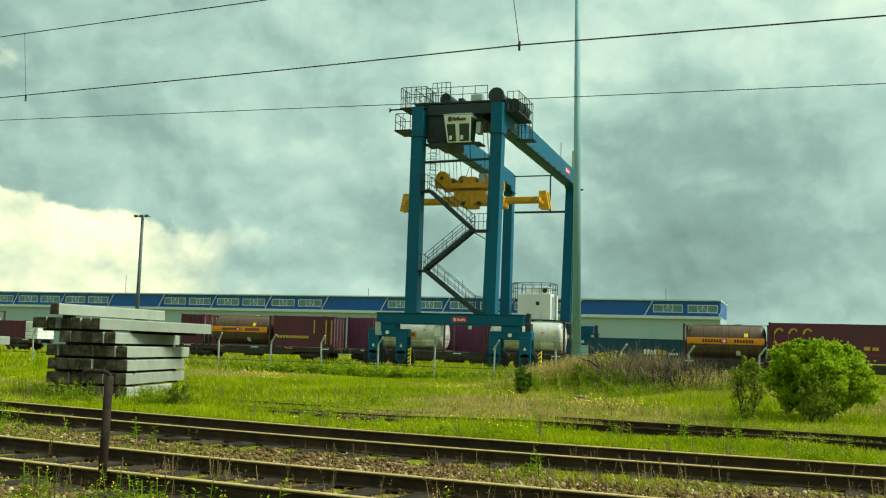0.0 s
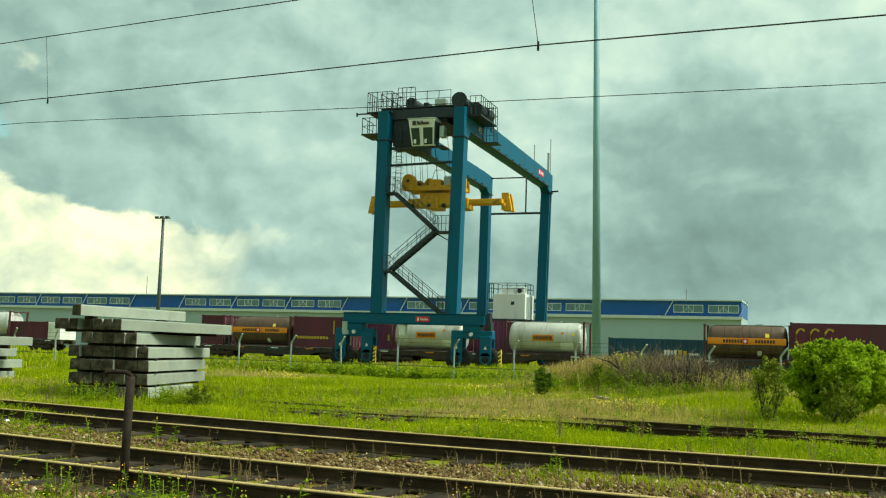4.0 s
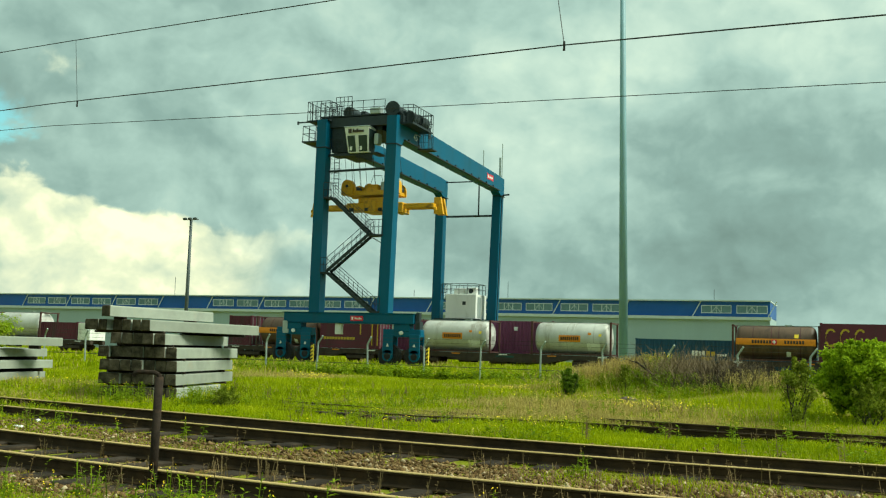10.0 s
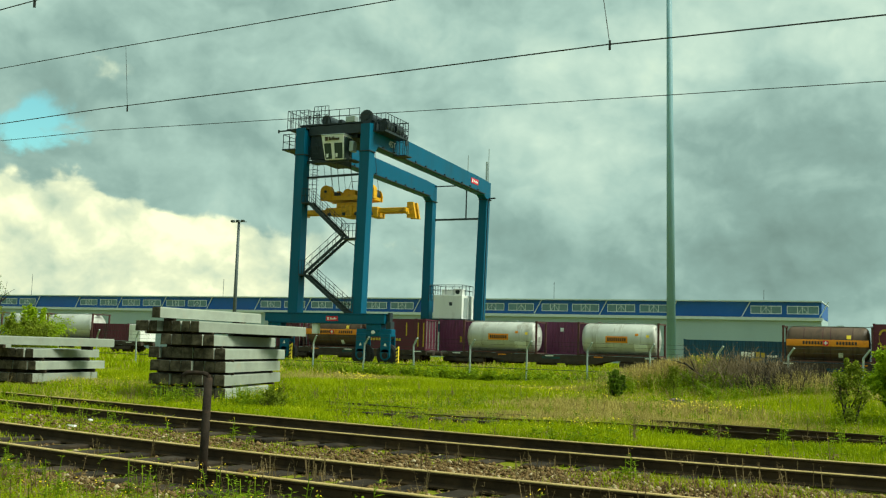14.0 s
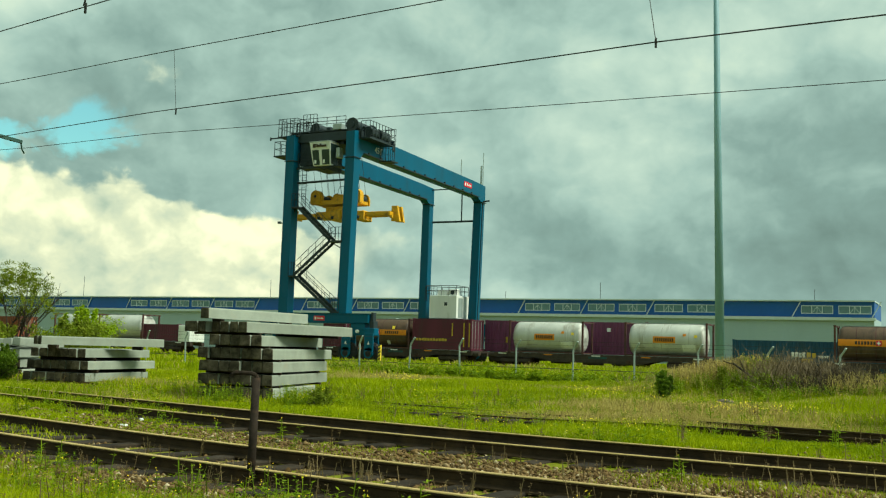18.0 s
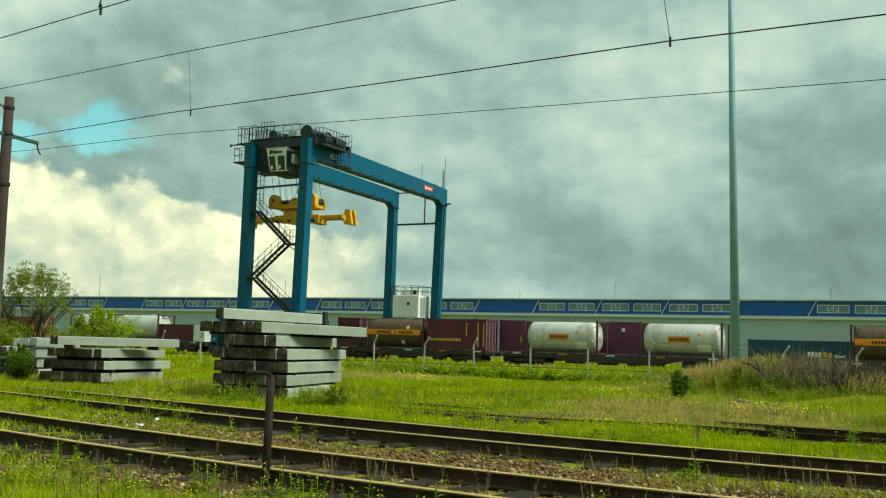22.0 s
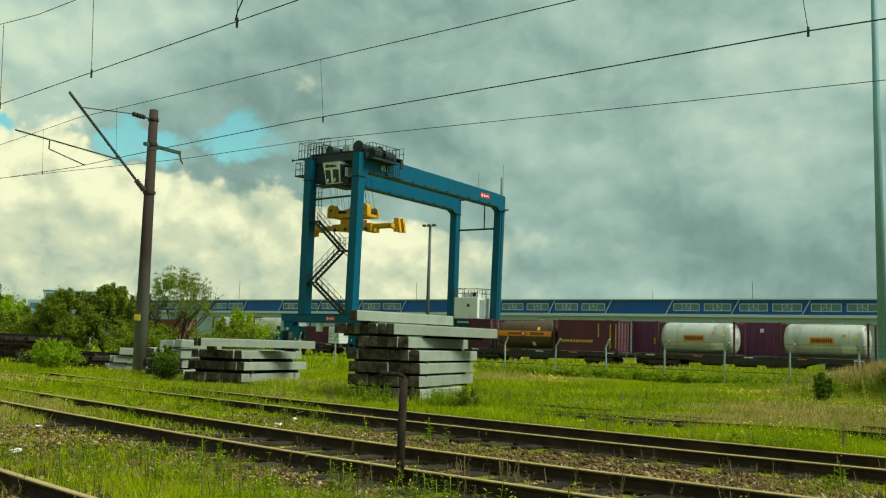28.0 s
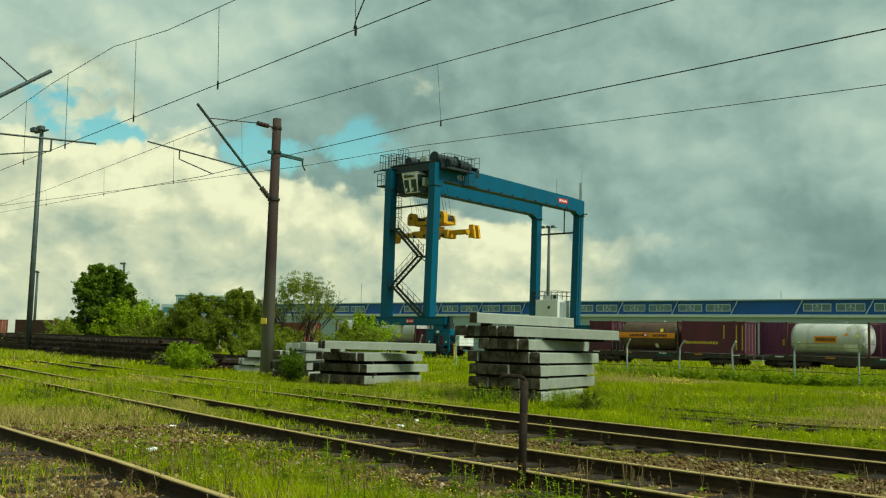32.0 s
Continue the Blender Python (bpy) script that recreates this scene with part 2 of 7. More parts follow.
M["maroon_light"] = surface("maroon_light", (0.16, 0.038, 0.095), 0.55, var=0.15, scale=0.8, dirt=(0.06, 0.03, 0.04), dirt_amount=0.3, dirt_scale=0.9, streak=True)
M["navy"] = surface("navy", (0.010, 0.065, 0.115), 0.5, var=0.15, scale=0.8, dirt=(0.03, 0.05, 0.06), dirt_amount=0.3, streak=True)
M["tank_brown"] = surface("tank_brown", (0.10, 0.062, 0.036), 0.55, var=0.2, scale=1.0, dirt=(0.028, 0.018, 0.014), dirt_amount=0.5, dirt_scale=1.0, streak=True)
M["tank_steel"] = surface("tank_steel", (0.50, 0.51, 0.46), 0.45, 0.15, var=0.12, scale=1.0, dirt=(0.22, 0.19, 0.13), dirt_amount=0.35, dirt_scale=0.8, streak=True)
M["rust_red"] = surface("rust_red", (0.20, 0.060, 0.030), 0.7, var=0.25, scale=0.8, dirt=(0.07, 0.035, 0.025), dirt_amount=0.45, streak=True)
M["frame_brown"] = surface("frame_brown", (0.085, 0.034, 0.030), 0.7, var=0.25, dirt=(0.03, 0.02, 0.018), dirt_amount=0.5)
M["orange_band"] = surface("orange_band", (0.70, 0.24, 0.01), 0.55, var=0.1, scale=2.0, dirt=(0.34, 0.12, 0.01), dirt_amount=0.35, dirt_scale=2.0)
M["dark_letters"] = surface("dark_letters", (0.05, 0.035, 0.02), 0.6)
M["gold_letters"] = surface("gold_letters", (0.50, 0.34, 0.03), 0.55, var=0.12)
M["wagon_dark"] = surface("wagon_dark", (0.045, 0.034, 0.026), 0.85, var=0.35, scale=2, dirt=(0.06, 0.04, 0.028), dirt_amount=0.4)
M["wagon_green"] = surface("wagon_green", (0.016, 0.075, 0.07), 0.7, var=0.25, dirt=(0.03, 0.03, 0.025), dirt_amount=0.5)
M["cladding_blue"] = surface("cladding_blue", (0.006, 0.085, 0.33), 0.45, var=0.10, scale=0.25, grain=6, bump=0.03, dirt=(0.015, 0.11, 0.34), dirt_amount=0.25, dirt_scale=0.3)
M["cladding_grey"] = surface("cladding_grey", (0.33, 0.43, 0.45), 0.55, var=0.05, scale=0.2, grain=5, bump=0.03, streak=True)
M["roof_edge"] = surface("roof_edge", (0.52, 0.60, 0.60), 0.55, var=0.06)
M["window_pane"] = glass_dark("window_pane", (0.11, 0.20, 0.22))
M["window_blue"] = glass_dark("window_blue", (0.05, 0.14, 0.20))
M["office_wall"] = surface("office_wall", (0.26, 0.34, 0.33), 0.7, var=0.08, scale=0.4)
M["wire"] = surface("wire", (0.03, 0.032, 0.03), 0.6, 0.3)
M["insulator"] = surface("insulator", (0.05, 0.03, 0.025), 0.35)
M["bracket_green"] = surface("bracket_green", (0.03, 0.075, 0.065), 0.6)
M["bark"] = surface("bark", (0.045, 0.035, 0.025), 0.9, var=0.3, scale=8, bump=0.5)
M["twig_grey"] = surface("twig_grey", (0.20, 0.15, 0.085), 0.95, var=0.35, scale=10)
M["litter_white"] = surface("litter_white", (0.75, 0.75, 0.72), 0.7, var=0.1)
M["litter_green"] = surface("litter_green", (0.05, 0.42, 0.30), 0.5, var=0.1)
M["bird_dark"] = surface("bird_dark", (0.03, 0.03, 0.03), 0.8)
M["leaf_bright"] = foliage("leaf_bright", (0.16, 0.26, 0.010), (0.40, 0.52, 0.022), (0.56, 0.62, 0.04))
M["leaf_dark"] = foliage("leaf_dark", (0.05, 0.10, 0.008), (0.17, 0.26, 0.02))
M["leaf_olive"] = foliage("leaf_olive", (0.10, 0.145, 0.010), (0.27, 0.32, 0.03))
M["grass_green"] = foliage("grass_green", (0.13, 0.20, 0.003), (0.41, 0.47, 0.006), (0.64, 0.55, 0.06), 0.72)
M["grass_dry"] = foliage("grass_dry", (0.27, 0.22, 0.05), (0.56, 0.45, 0.15))
M["weed_green"] = foliage("weed_green", (0.085, 0.15, 0.005), (0.25, 0.34, 0.014))
M["stalk_brown"] = foliage("stalk_brown", (0.10, 0.065, 0.03), (0.26, 0.19, 0.09))
M["petal_yellow"] = surface("petal_yellow", (0.80, 0.62, 0.01), 0.6, var=0.1)
M["stone_gravel"] = surface("stone_gravel", (0.13, 0.10, 0.072), 0.95, var=0.35, scale=1.2, grain=30, bump=0.3)


def ballast_material():
    m = bpy.data.materials.new("ballast_stones")
    nt = nodes_of(m)
    r = node(nt, "ShaderNodeNewGeometry").outputs["Random Per Island"]
    co = node(nt, "ShaderNodeTexCoord").outputs["Object"]
    n = node(nt, "ShaderNodeTexNoise", {"Vector": co, "Scale": 40.0, "Detail": 3.0}).outputs[0]
    col = ramp(nt, r, [(0.0, (0.045, 0.026, 0.010)), (0.5, (0.145, 0.090, 0.036)), (0.88, (0.24, 0.165, 0.075)), (1.0, (0.44, 0.36, 0.23))])
    b = node(nt, "ShaderNodeBump", {"Strength": 0.4, "Distance": 0.01, "Height": n})
    p = node(nt, "ShaderNodeBsdfPrincipled", {"Base Color": col, "Roughness": 0.95, "Normal": b.outputs[0], "Specular IOR Level": 0.08})
    nt.links.new(p.outputs[0], node(nt, "ShaderNodeOutputMaterial").inputs[0])
    return m


M["ballast"] = ballast_material()


def ground_material():
    """Grass, bare soil and cinder in patches; the texture runs in metres."""
    m = bpy.data.materials.new("ground")
    nt = nodes_of(m)
    co = node(nt, "ShaderNodeTexCoord").outputs["Object"]
    a = node(nt, "ShaderNodeTexNoise", {"Vector": co, "Scale": 0.28, "Detail": 8.0, "Roughness": 0.65}).outputs[0]
    c = node(nt, "ShaderNodeTexNoise", {"Vector": co, "Scale": 9.0, "Detail": 5.0, "Roughness": 0.7}).outputs[0]
    green = ramp(nt, c, [(0.3, (0.09, 0.105, 0.006)), (0.7, (0.22, 0.235, 0.014))])
    soil = ramp(nt, c, [(0.3, (0.08, 0.055, 0.02)), (0.7, (0.19, 0.135, 0.055))])
    f = ramp(nt, math_node(nt, "ADD", math_node(nt, "MULTIPLY", a, 0.75), math_node(nt, "MULTIPLY", c, 0.25)), [(0.36, (1, 1, 1)), (0.50, (0, 0, 0))])
    col = mix(nt, f, green, soil)
    b = node(nt, "ShaderNodeBump", {"Strength": 0.6, "Distance": 0.06, "Height": c})
    p = node(nt, "ShaderNodeBsdfPrincipled", {"Base Color": col, "Roughness": 0.95, "Normal": b.outputs[0], "Specular IOR Level": 0.1})
    nt.links.new(p.outputs[0], node(nt, "ShaderNodeOutputMaterial").inputs[0])
    return m


M["ground"] = ground_material()


def bed_material():
    """Broken stone, cinder and dry soil, with fine green growth in patches."""
    m = bpy.data.materials.new("ballast_bed")
    nt = nodes_of(m)
    co = node(nt, "ShaderNodeTexCoord").outputs["Object"]
    a = node(nt, "ShaderNodeTexNoise", {"Vector": co, "Scale": 0.6, "Detail": 7.0, "Roughness": 0.65}).outputs[0]
    c = node(nt, "ShaderNodeTexNoise", {"Vector": co, "Scale": 14.0, "Detail": 5.0, "Roughness": 0.7}).outputs[0]
    v = node(nt, "ShaderNodeTexVoronoi", {"Vector": co, "Scale": 26.0})
    tone = node(nt, "ShaderNodeSeparateColor", {0: v.outputs["Color"]}).outputs[0]
    stone = ramp(nt, math_node(nt, "ADD", math_node(nt, "MULTIPLY", tone, 0.55), math_node(nt, "MULTIPLY", c, 0.45)), [(0.2, (0.05, 0.029, 0.010)), (0.5, (0.14, 0.086, 0.030)), (0.8, (0.26, 0.175, 0.07))])
    green = ramp(nt, c, [(0.3, (0.10, 0.12, 0.012)), (0.7, (0.20, 0.22, 0.025))])
    f = ramp(nt, math_node(nt, "ADD", math_node(nt, "MULTIPLY", a, 0.7), math_node(nt, "MULTIPLY", c, 0.3)), [(0.50, (0, 0, 0)), (0.62, (0.8, 0.8, 0.8))])
    col = mix(nt, f, stone, green)
    h = math_node(nt, "SUBTRACT", c, v.outputs["Distance"])
    b = node(nt, "ShaderNodeBump", {"Strength": 0.9, "Distance": 0.03, "Height": h})
    p = node(nt, "ShaderNodeBsdfPrincipled", {"Base Color": col, "Roughness": 0.95, "Normal": b.outputs[0], "Specular IOR Level": 0.15})
    nt.links.new(p.outputs[0], node(nt, "ShaderNodeOutputMaterial").inputs[0])
    return m


M["bed"] = bed_material()


# ---------------- mesh building ----------------
class Shape:
    """Vertices and faces gathered for one mesh."""

    def __init__(self):
        self.v, self.f = [], []

    def add(self, verts, faces):
        k = len(self.v)
        self.v += [tuple(p) for p in verts]
        self.f += [tuple(i + k for i in q) for q in faces]
        return self

    def box(self, x0, x1, y0, y1, z0, z1, m=None):
        p = [Vector((x, y, z)) for z in (z0, z1) for y in (y0, y1) for x in (x0, x1)]
        if m is not None:
            p = [m @ q for q in p]
        return self.add(p, [(0, 2, 3, 1), (4, 5, 7, 6), (0, 1, 5, 4), (2, 6, 7, 3), (0, 4, 6, 2), (1, 3, 7, 5)])

    def block(self, x0, x1, y0, y1, z0, z1, c=0.02, m=None):
        """A box with its edges cut back by c."""
        c = min(c, (x1 - x0) / 2.1, (y1 - y0) / 2.1, (z1 - z0) / 2.1)
        bm = bmesh.new()
        bmesh.ops.create_cube(bm, size=1.0)
        for q in bm.verts:
            q.co = Vector(((x0 + x1) / 2 + q.co.x * (x1 - x0), (y0 + y1) / 2 + q.co.y * (y1 - y0), (z0 + z1) / 2 + q.co.z * (z1 - z0)))
        bmesh.ops.bevel(bm, geom=list(bm.edges), offset=c, segments=1, affect="EDGES")
        bm.verts.index_update()
        pts = [(m @ q.co) if m is not None else q.co.copy() for q in bm.verts]
        self.add(pts, [[q.index for q in fc.verts] for fc in bm.faces])
        bm.free()
        return self

    def tube(self, a, b, r, r2=None, n=8, cap=True):
        a, b = Vector(a), Vector(b)
        r2 = r if r2 is None else r2
        d = (b - a).normalized()
        s = d.cross(Vector((0, 0, 1)) if abs(d.z) < 0.95 else Vector((1, 0, 0))).normalized()
        t = d.cross(s)
        ring = [(s * math.cos(2 * math.pi * i / n) + t * math.sin(2 * math.pi * i / n)) for i in range(n)]
        p = [a + q * r for q in ring] + [b + q * r2 for q in ring]
        f = [(i, (i + 1) % n, n + (i + 1) % n, n + i) for i in range(n)]
        if cap:
            f += [tuple(range(n))[::-1], tuple(range(n, 2 * n))]
        return self.add(p, f)

    def line(self, pts, r, n=6):
        for a, b in zip(pts, pts[1:]):
            self.tube(a, b, r, n=n)
        return self

    def bar(self, a, b, w, h):
        """A square bar from a to b, w across and h high."""
        a, b = Vector(a), Vector(b)
        d = (b - a).normalized()
        s = d.cross(Vector((0, 0, 1)) if abs(d.z) < 0.95 else Vector((0, 1, 0))).normalized()
        t = s.cross(d)
        p = [q + s * i * w / 2 + t * j * h / 2 for q in (a, b) for i, j in ((-1, -1), (1, -1), (1, 1), (-1, 1))]
        return self.add(p, [(3, 2, 1, 0), (4, 5, 6, 7), (0, 1, 5, 4), (1, 2, 6, 5), (2, 3, 7, 6), (3, 0, 4, 7)])

    def sweep(self, path, profile, closed=True):
        """A profile of (side, up) points carried along a level path."""
        rows = []
        for i, p in enumerate(path):
            p = Vector(p)
            d = Vector(path[min(i + 1, len(path) - 1)]) - Vector(path[max(i - 1, 0)])
            s = Vector((d.y, -d.x, 0)).normalized()
            rows.append([p + s * a + Vector((0, 0, b)) for a, b in profile])
        n = len(profile)
        v = [q for r in rows for q in r]
        f = []
        for i in range(len(rows) - 1):
            for j in range(n if closed else n - 1):
                k = (j + 1) % n
                f.append((i * n + j, i * n + k, (i + 1) * n + k, (i + 1) * n + j))
        if closed:
            f += [tuple(range(n))[::-1], tuple((len(rows) - 1) * n + j for j in range(n))]
        return self.add(v, f)

    def mesh(self, name, smooth=False):
        me = bpy.data.meshes.new(name)
        me.from_pydata(self.v, [], self.f)
        me.update()
        if smooth:
            me.polygons.foreach_set("use_smooth", [True] * len(me.polygons))
        return me


def part(name, shape, material, parent=None, label="", m=None, smooth=False):
    """One mesh object, under a thing or another part."""
    me = shape if isinstance(shape, bpy.types.Mesh) else shape.mesh(name, smooth)
    if not me.materials:
        me.materials.append(M[material] if isinstance(material, str) else material)
    ob = new(name, me)
    if parent is not None:
        ob.parent = parent
    if m is not None:
        ob.matrix_basis = m
    return tagged(ob, label) if label else ob


def thing(name, m, label, category, group="", kind=""):
    ob = new(name)
    ob.empty_display_size = 0.3
    ob.matrix_basis = m
    return tagged(ob, label, category, group, kind)


def words(name, text, size, material, parent, m, label=""):
    """Lettering in the built-in font, as a thin mesh."""
    cu = bpy.data.curves.new(name, "FONT")
    cu.body, cu.size, cu.extrude, cu.align_x, cu.align_y = text, size, 0.004, "CENTER", "CENTER"
    tmp = bpy.data.objects.new(name, cu)
    scene.collection.objects.link(tmp)
    me = bpy.data.meshes.new_from_object(tmp.evaluated_get(bpy.context.evaluated_depsgraph_get()))
    bpy.data.objects.remove(tmp)
    me.materials.clear()
    return part(name, me, material, parent, label, m)


FACE = pose(0, 0, 0, 90, 0, 0)      # turns lettering to face -y

# ---------------- ground ----------------
# Tracks as (x, y) of their centre lines, from east to west
TRACK_A = [(45, 5.2), (20, 6.6), (8, 7.55), (0, 8.28), (-4, 8.66), (-8, 9.22), (-12.3, 10.12), (-17, 11.25), (-21, 12.25), (-29.5, 14.35), (-45, 18.6), (-70, 26.0), (-120, 41.5)]
TRACK_B = [(45, 10.6), (20, 11.7), (8, 12.4), (0, 12.85), (-3.4, 13.05), (-6, 13.32), (-8.8, 13.78), (-11.4, 14.28), (-16, 15.3), (-22, 16.7), (-28.3, 18.25), (-38, 20.9), (-51.5, 24.8), (-63, 28.4), (-120, 46.5)]
TRACK_C = [(30, 15.0), (12, 16.9), (3, 18.1), (0, 18.55), (-5, 19.35), (-9, 20.05), (-14, 21.1), (-20, 22.5), (-27, 24.2), (-36, 26.6)]
TRACK_D = [(20, 0.2), (6, 1.9), (0, 2.95), (-6.55, 4.10), (-7.7, 4.34), (-9.24, 4.68), (-11, 5.0), (-13.1, 5.36), (-18, 6.4), (-30, 9.4), (-60, 17.5)]
TOP = 0.18          # height of the rail heads


def smooth_line(pts, step):
    """Points every step metres on a smooth curve through pts."""
    out = []
    for i in range(len(pts) - 1):
        p = [Vector(pts[min(max(k, 0), len(pts) - 1)]) for k in (i - 1, i, i + 1, i + 2)]
        h = (p[2] - p[1]).length
        m1 = (p[2] - p[0]) / max((p[2] - p[0]).length, 1e-6) * h
        m2 = (p[3] - p[1]) / max((p[3] - p[1]).length, 1e-6) * h
        n = max(1, round(h / step))
        for k in range(n):
            t = k / n
            out.append(p[1] * (2 * t**3 - 3 * t**2 + 1) + m1 * (t**3 - 2 * t**2 + t) + p[2] * (-2 * t**3 + 3 * t**2) + m2 * (t**3 - t**2))
    return out + [Vector(pts[-1])]


LINES = {k: np.array([tuple(p) for p in smooth_line(t, 0.5)]) for k, t in (("a", TRACK_A), ("b", TRACK_B), ("c", TRACK_C), ("d", TRACK_D))}


def track_distance(x, y, key):
    """Metres from points to the centre line of a track (flat arrays)."""
    line = LINES[key]
    yy = np.interp(-x, -line[:, 0], line[:, 1])
    slope = np.interp(-x, -line[:-1, 0], np.diff(line[:, 1]) / np.diff(line[:, 0]))
    return np.abs(y - yy) / np.sqrt(1 + slope**2)


def soft_noise(x, y, scale, seed):
    """A smooth random height from -1 to 1, for arrays."""
    r = np.random.RandomState(seed)
    out = np.zeros(np.shape(x))
    for k in range(5):
        a, p, q = r.uniform(0, 6.28), r.uniform(0, 6.28), r.uniform(0.7, 1.5)
        out += np.sin((x * math.cos(a) + y * math.sin(a)) * q / scale + p + 1.3 * np.sin((x * math.sin(a) - y * math.cos(a)) * q / scale * 0.7 + q))
    return out / 3.2


def mound(x, y):
    """The overgrown spoil heap before the light mast."""
    return 0.72 * np.exp(-(((x + 6.6) / 3.2) ** 2 + ((y - 38.0) / 3.0) ** 2)) + 0.35 * np.exp(-(((x + 1.0) / 4.0) ** 2 + ((y - 33.0) / 4.0) ** 2))


def ground_height(x, y):
    near = np.clip((60 - np.hypot(x, y)) / 30, 0, 1)
    h = (0.05 * soft_noise(x, y, 2.6, 3) + 0.03 * soft_noise(x, y, 0.7, 4)) * near
    for k in ("a", "b", "d"):
        h = h * np.clip((track_distance(x, y, k) - 0.9) / 1.2, 0.12, 1)
    return h + mound(x, y) * 1.0


def make_ground():
    xs = np.concatenate([[-4200, -1500, -600, -300, -180, -120], np.arange(-90, 26, 0.75), [40, 70, 120, 300, 900, 4200]])
    ys = np.concatenate([[-3500, -600, -100, -30, -12, -5], np.arange(-2, 52, 0.75), np.arange(54, 96, 3), [105, 130, 180, 300, 700, 1800, 4400]])
    gx, gy = np.meshgrid(xs, ys)
    z = ground_height(gx.ravel(), gy.ravel())
    v = np.stack([gx.ravel(), gy.ravel(), z], 1)
    n = len(xs)
    i, j = np.meshgrid(np.arange(n - 1), np.arange(len(ys) - 1))
    a = (j * n + i).ravel()
    f = np.stack([a, a + 1, a + n + 1, a + n], 1)
    s = Shape()
    s.v, s.f = v.tolist(), f.tolist()
    tagged(part("ground", s, "ground", smooth=True), "rough grassy ground with bare patches of soil", "ground", kind="structure")


make_ground()


def bed_height(x, y):
    """The trodden ballast between and beside the tracks."""
    gauge = np.minimum(track_distance(x, y, "a"), track_distance(x, y, "b")) < 1.25
    return ground_height(x, y) + 0.012 - 0.03 * gauge + 0.014 * soft_noise(x, y, 0.5, 51) + 0.010 * soft_noise(x, y, 0.19, 52)


def make_bed(low, high, x0, x1, label):
    """A sheet of ballast from one line of y to another; its edges dip under the grass."""
    xs = np.arange(x0, x1, 0.3)
    s = np.linspace(0, 1, 26)
    gx, gs = np.meshgrid(xs, s)
    wob = 0.35 * soft_noise(gx, gx * 0.2, 1.1, 53)
    lo, hi = low(gx) + wob, high(gx) + wob[::-1]
    gy = lo + (hi - lo) * gs
    edge = np.clip(np.minimum(gs, 1 - gs) * (hi - lo) / 0.7, 0, 1)
    z = bed_height(gx, gy) - 0.09 * (1 - edge) - 0.10 * np.clip((x0 + 6 + 2.5 * soft_noise(gx, gy, 0.8, 54) - gx) / 4, 0, 1)
    n = len(xs)
    i, j = np.meshgrid(np.arange(n - 1), np.arange(len(s) - 1))
    a = (j * n + i).ravel()
    sh = Shape()
    sh.v = np.stack([gx.ravel(), gy.ravel(), z.ravel()], 1).tolist()
    sh.f = np.stack([a, a + 1, a + n + 1, a + n], 1).tolist()
    tagged(part("ballast_bed", sh, "bed", smooth=True), label, "ballast", kind="structure")


def line_y(key):
    return lambda x: np.interp(-x, -LINES[key][:, 0], LINES[key][:, 1])


make_bed(lambda x: line_y("a")(x) - 1.6, lambda x: line_y("b")(x) + 1.1, -18, 26, "brown gravel and soil bed under two tracks")
make_bed(lambda x: line_y("d")(x) - 2.2, lambda x: line_y("d")(x) + 1.3, -26, 2, "brown gravel bed under the track")

RAIL = [(-0.07, -0.16), (0.07, -0.16), (0.07, -0.145), (0.012, -0.115), (0.012, -0.045), (0.036, -0.03), (0.036, -0.004), (-0.036, -0.004), (-0.036, -0.03), (-0.012, -0.045), (-0.012, -0.115), (-0.07, -0.145)]
HEAD = [(-0.0375, -0.012), (0.0375, -0.012), (0.0375, -0.006), (0.032, 0.0), (-0.032, 0.0), (-0.0375, -0.006)]


def make_track(key, pts, label, sleepers, shine=True, top=TOP):
    t = thing("railway_track", pose(0, 0, 0), label, "track", "railway tracks")
    line = smooth_line(pts, 1.0)
    for side in (-0.7525, 0.7525):
        path = []
        for i, p in enumerate(line):
            d = line[min(i + 1, len(line) - 1)] - line[max(i - 1, 0)]
            s = Vector((d.y, -d.x)).normalized()
            q = p + s * side
            path.append((q.x, q.y, top if shine else top - 0.09 * min(1, max(0, (-q.x - 5) / 3))))
        r = part("rail", Shape().sweep(path, RAIL), "rail_side", t)
        if shine:
            part("rail_head", Shape().sweep(path, HEAD), "rail_top", r, "worn running surface")
    if not sleepers:
        return t
    me = Shape().block(-1.3, 1.3, -0.12, 0.12, -0.12, 0.0, 0.015).mesh("sleeper")
    me.materials.append(M["wood_dark"])
    fine = smooth_line(pts, 0.6)
    for i in range(1, len(fine) - 1):
        p = fine[i]
        if not (sleepers[0] < p.x < sleepers[1]):
            continue
        d = fine[i + 1] - fine[i - 1]
        a = math.degrees(math.atan2(d.y, d.x)) + 90 + random.uniform(-1.5, 1.5)
        part("sleeper", me, None, t, m=pose(p.x, p.y, (0.034 if shine else 0.04) + random.uniform(-0.014, 0.012), random.uniform(-1, 1), 0, a))
    return t


make_track("a", TRACK_A, "railway track with rusty rails on dark wooden sleepers", (-40, 8))
make_track("b", TRACK_B, "railway track with rusty rails among weeds", (-40, 8))
make_track("c", TRACK_C, "disused railway track half buried in grass", (-14, 8), False, 0.16)
make_track("d", TRACK_D, "railway track with rusty rail in brown ballast", (-24, -4))

# ---------------- gantry crane ----------------
NEAR_Y, SPAN, HALF = 65.0, 23.5, 2.85


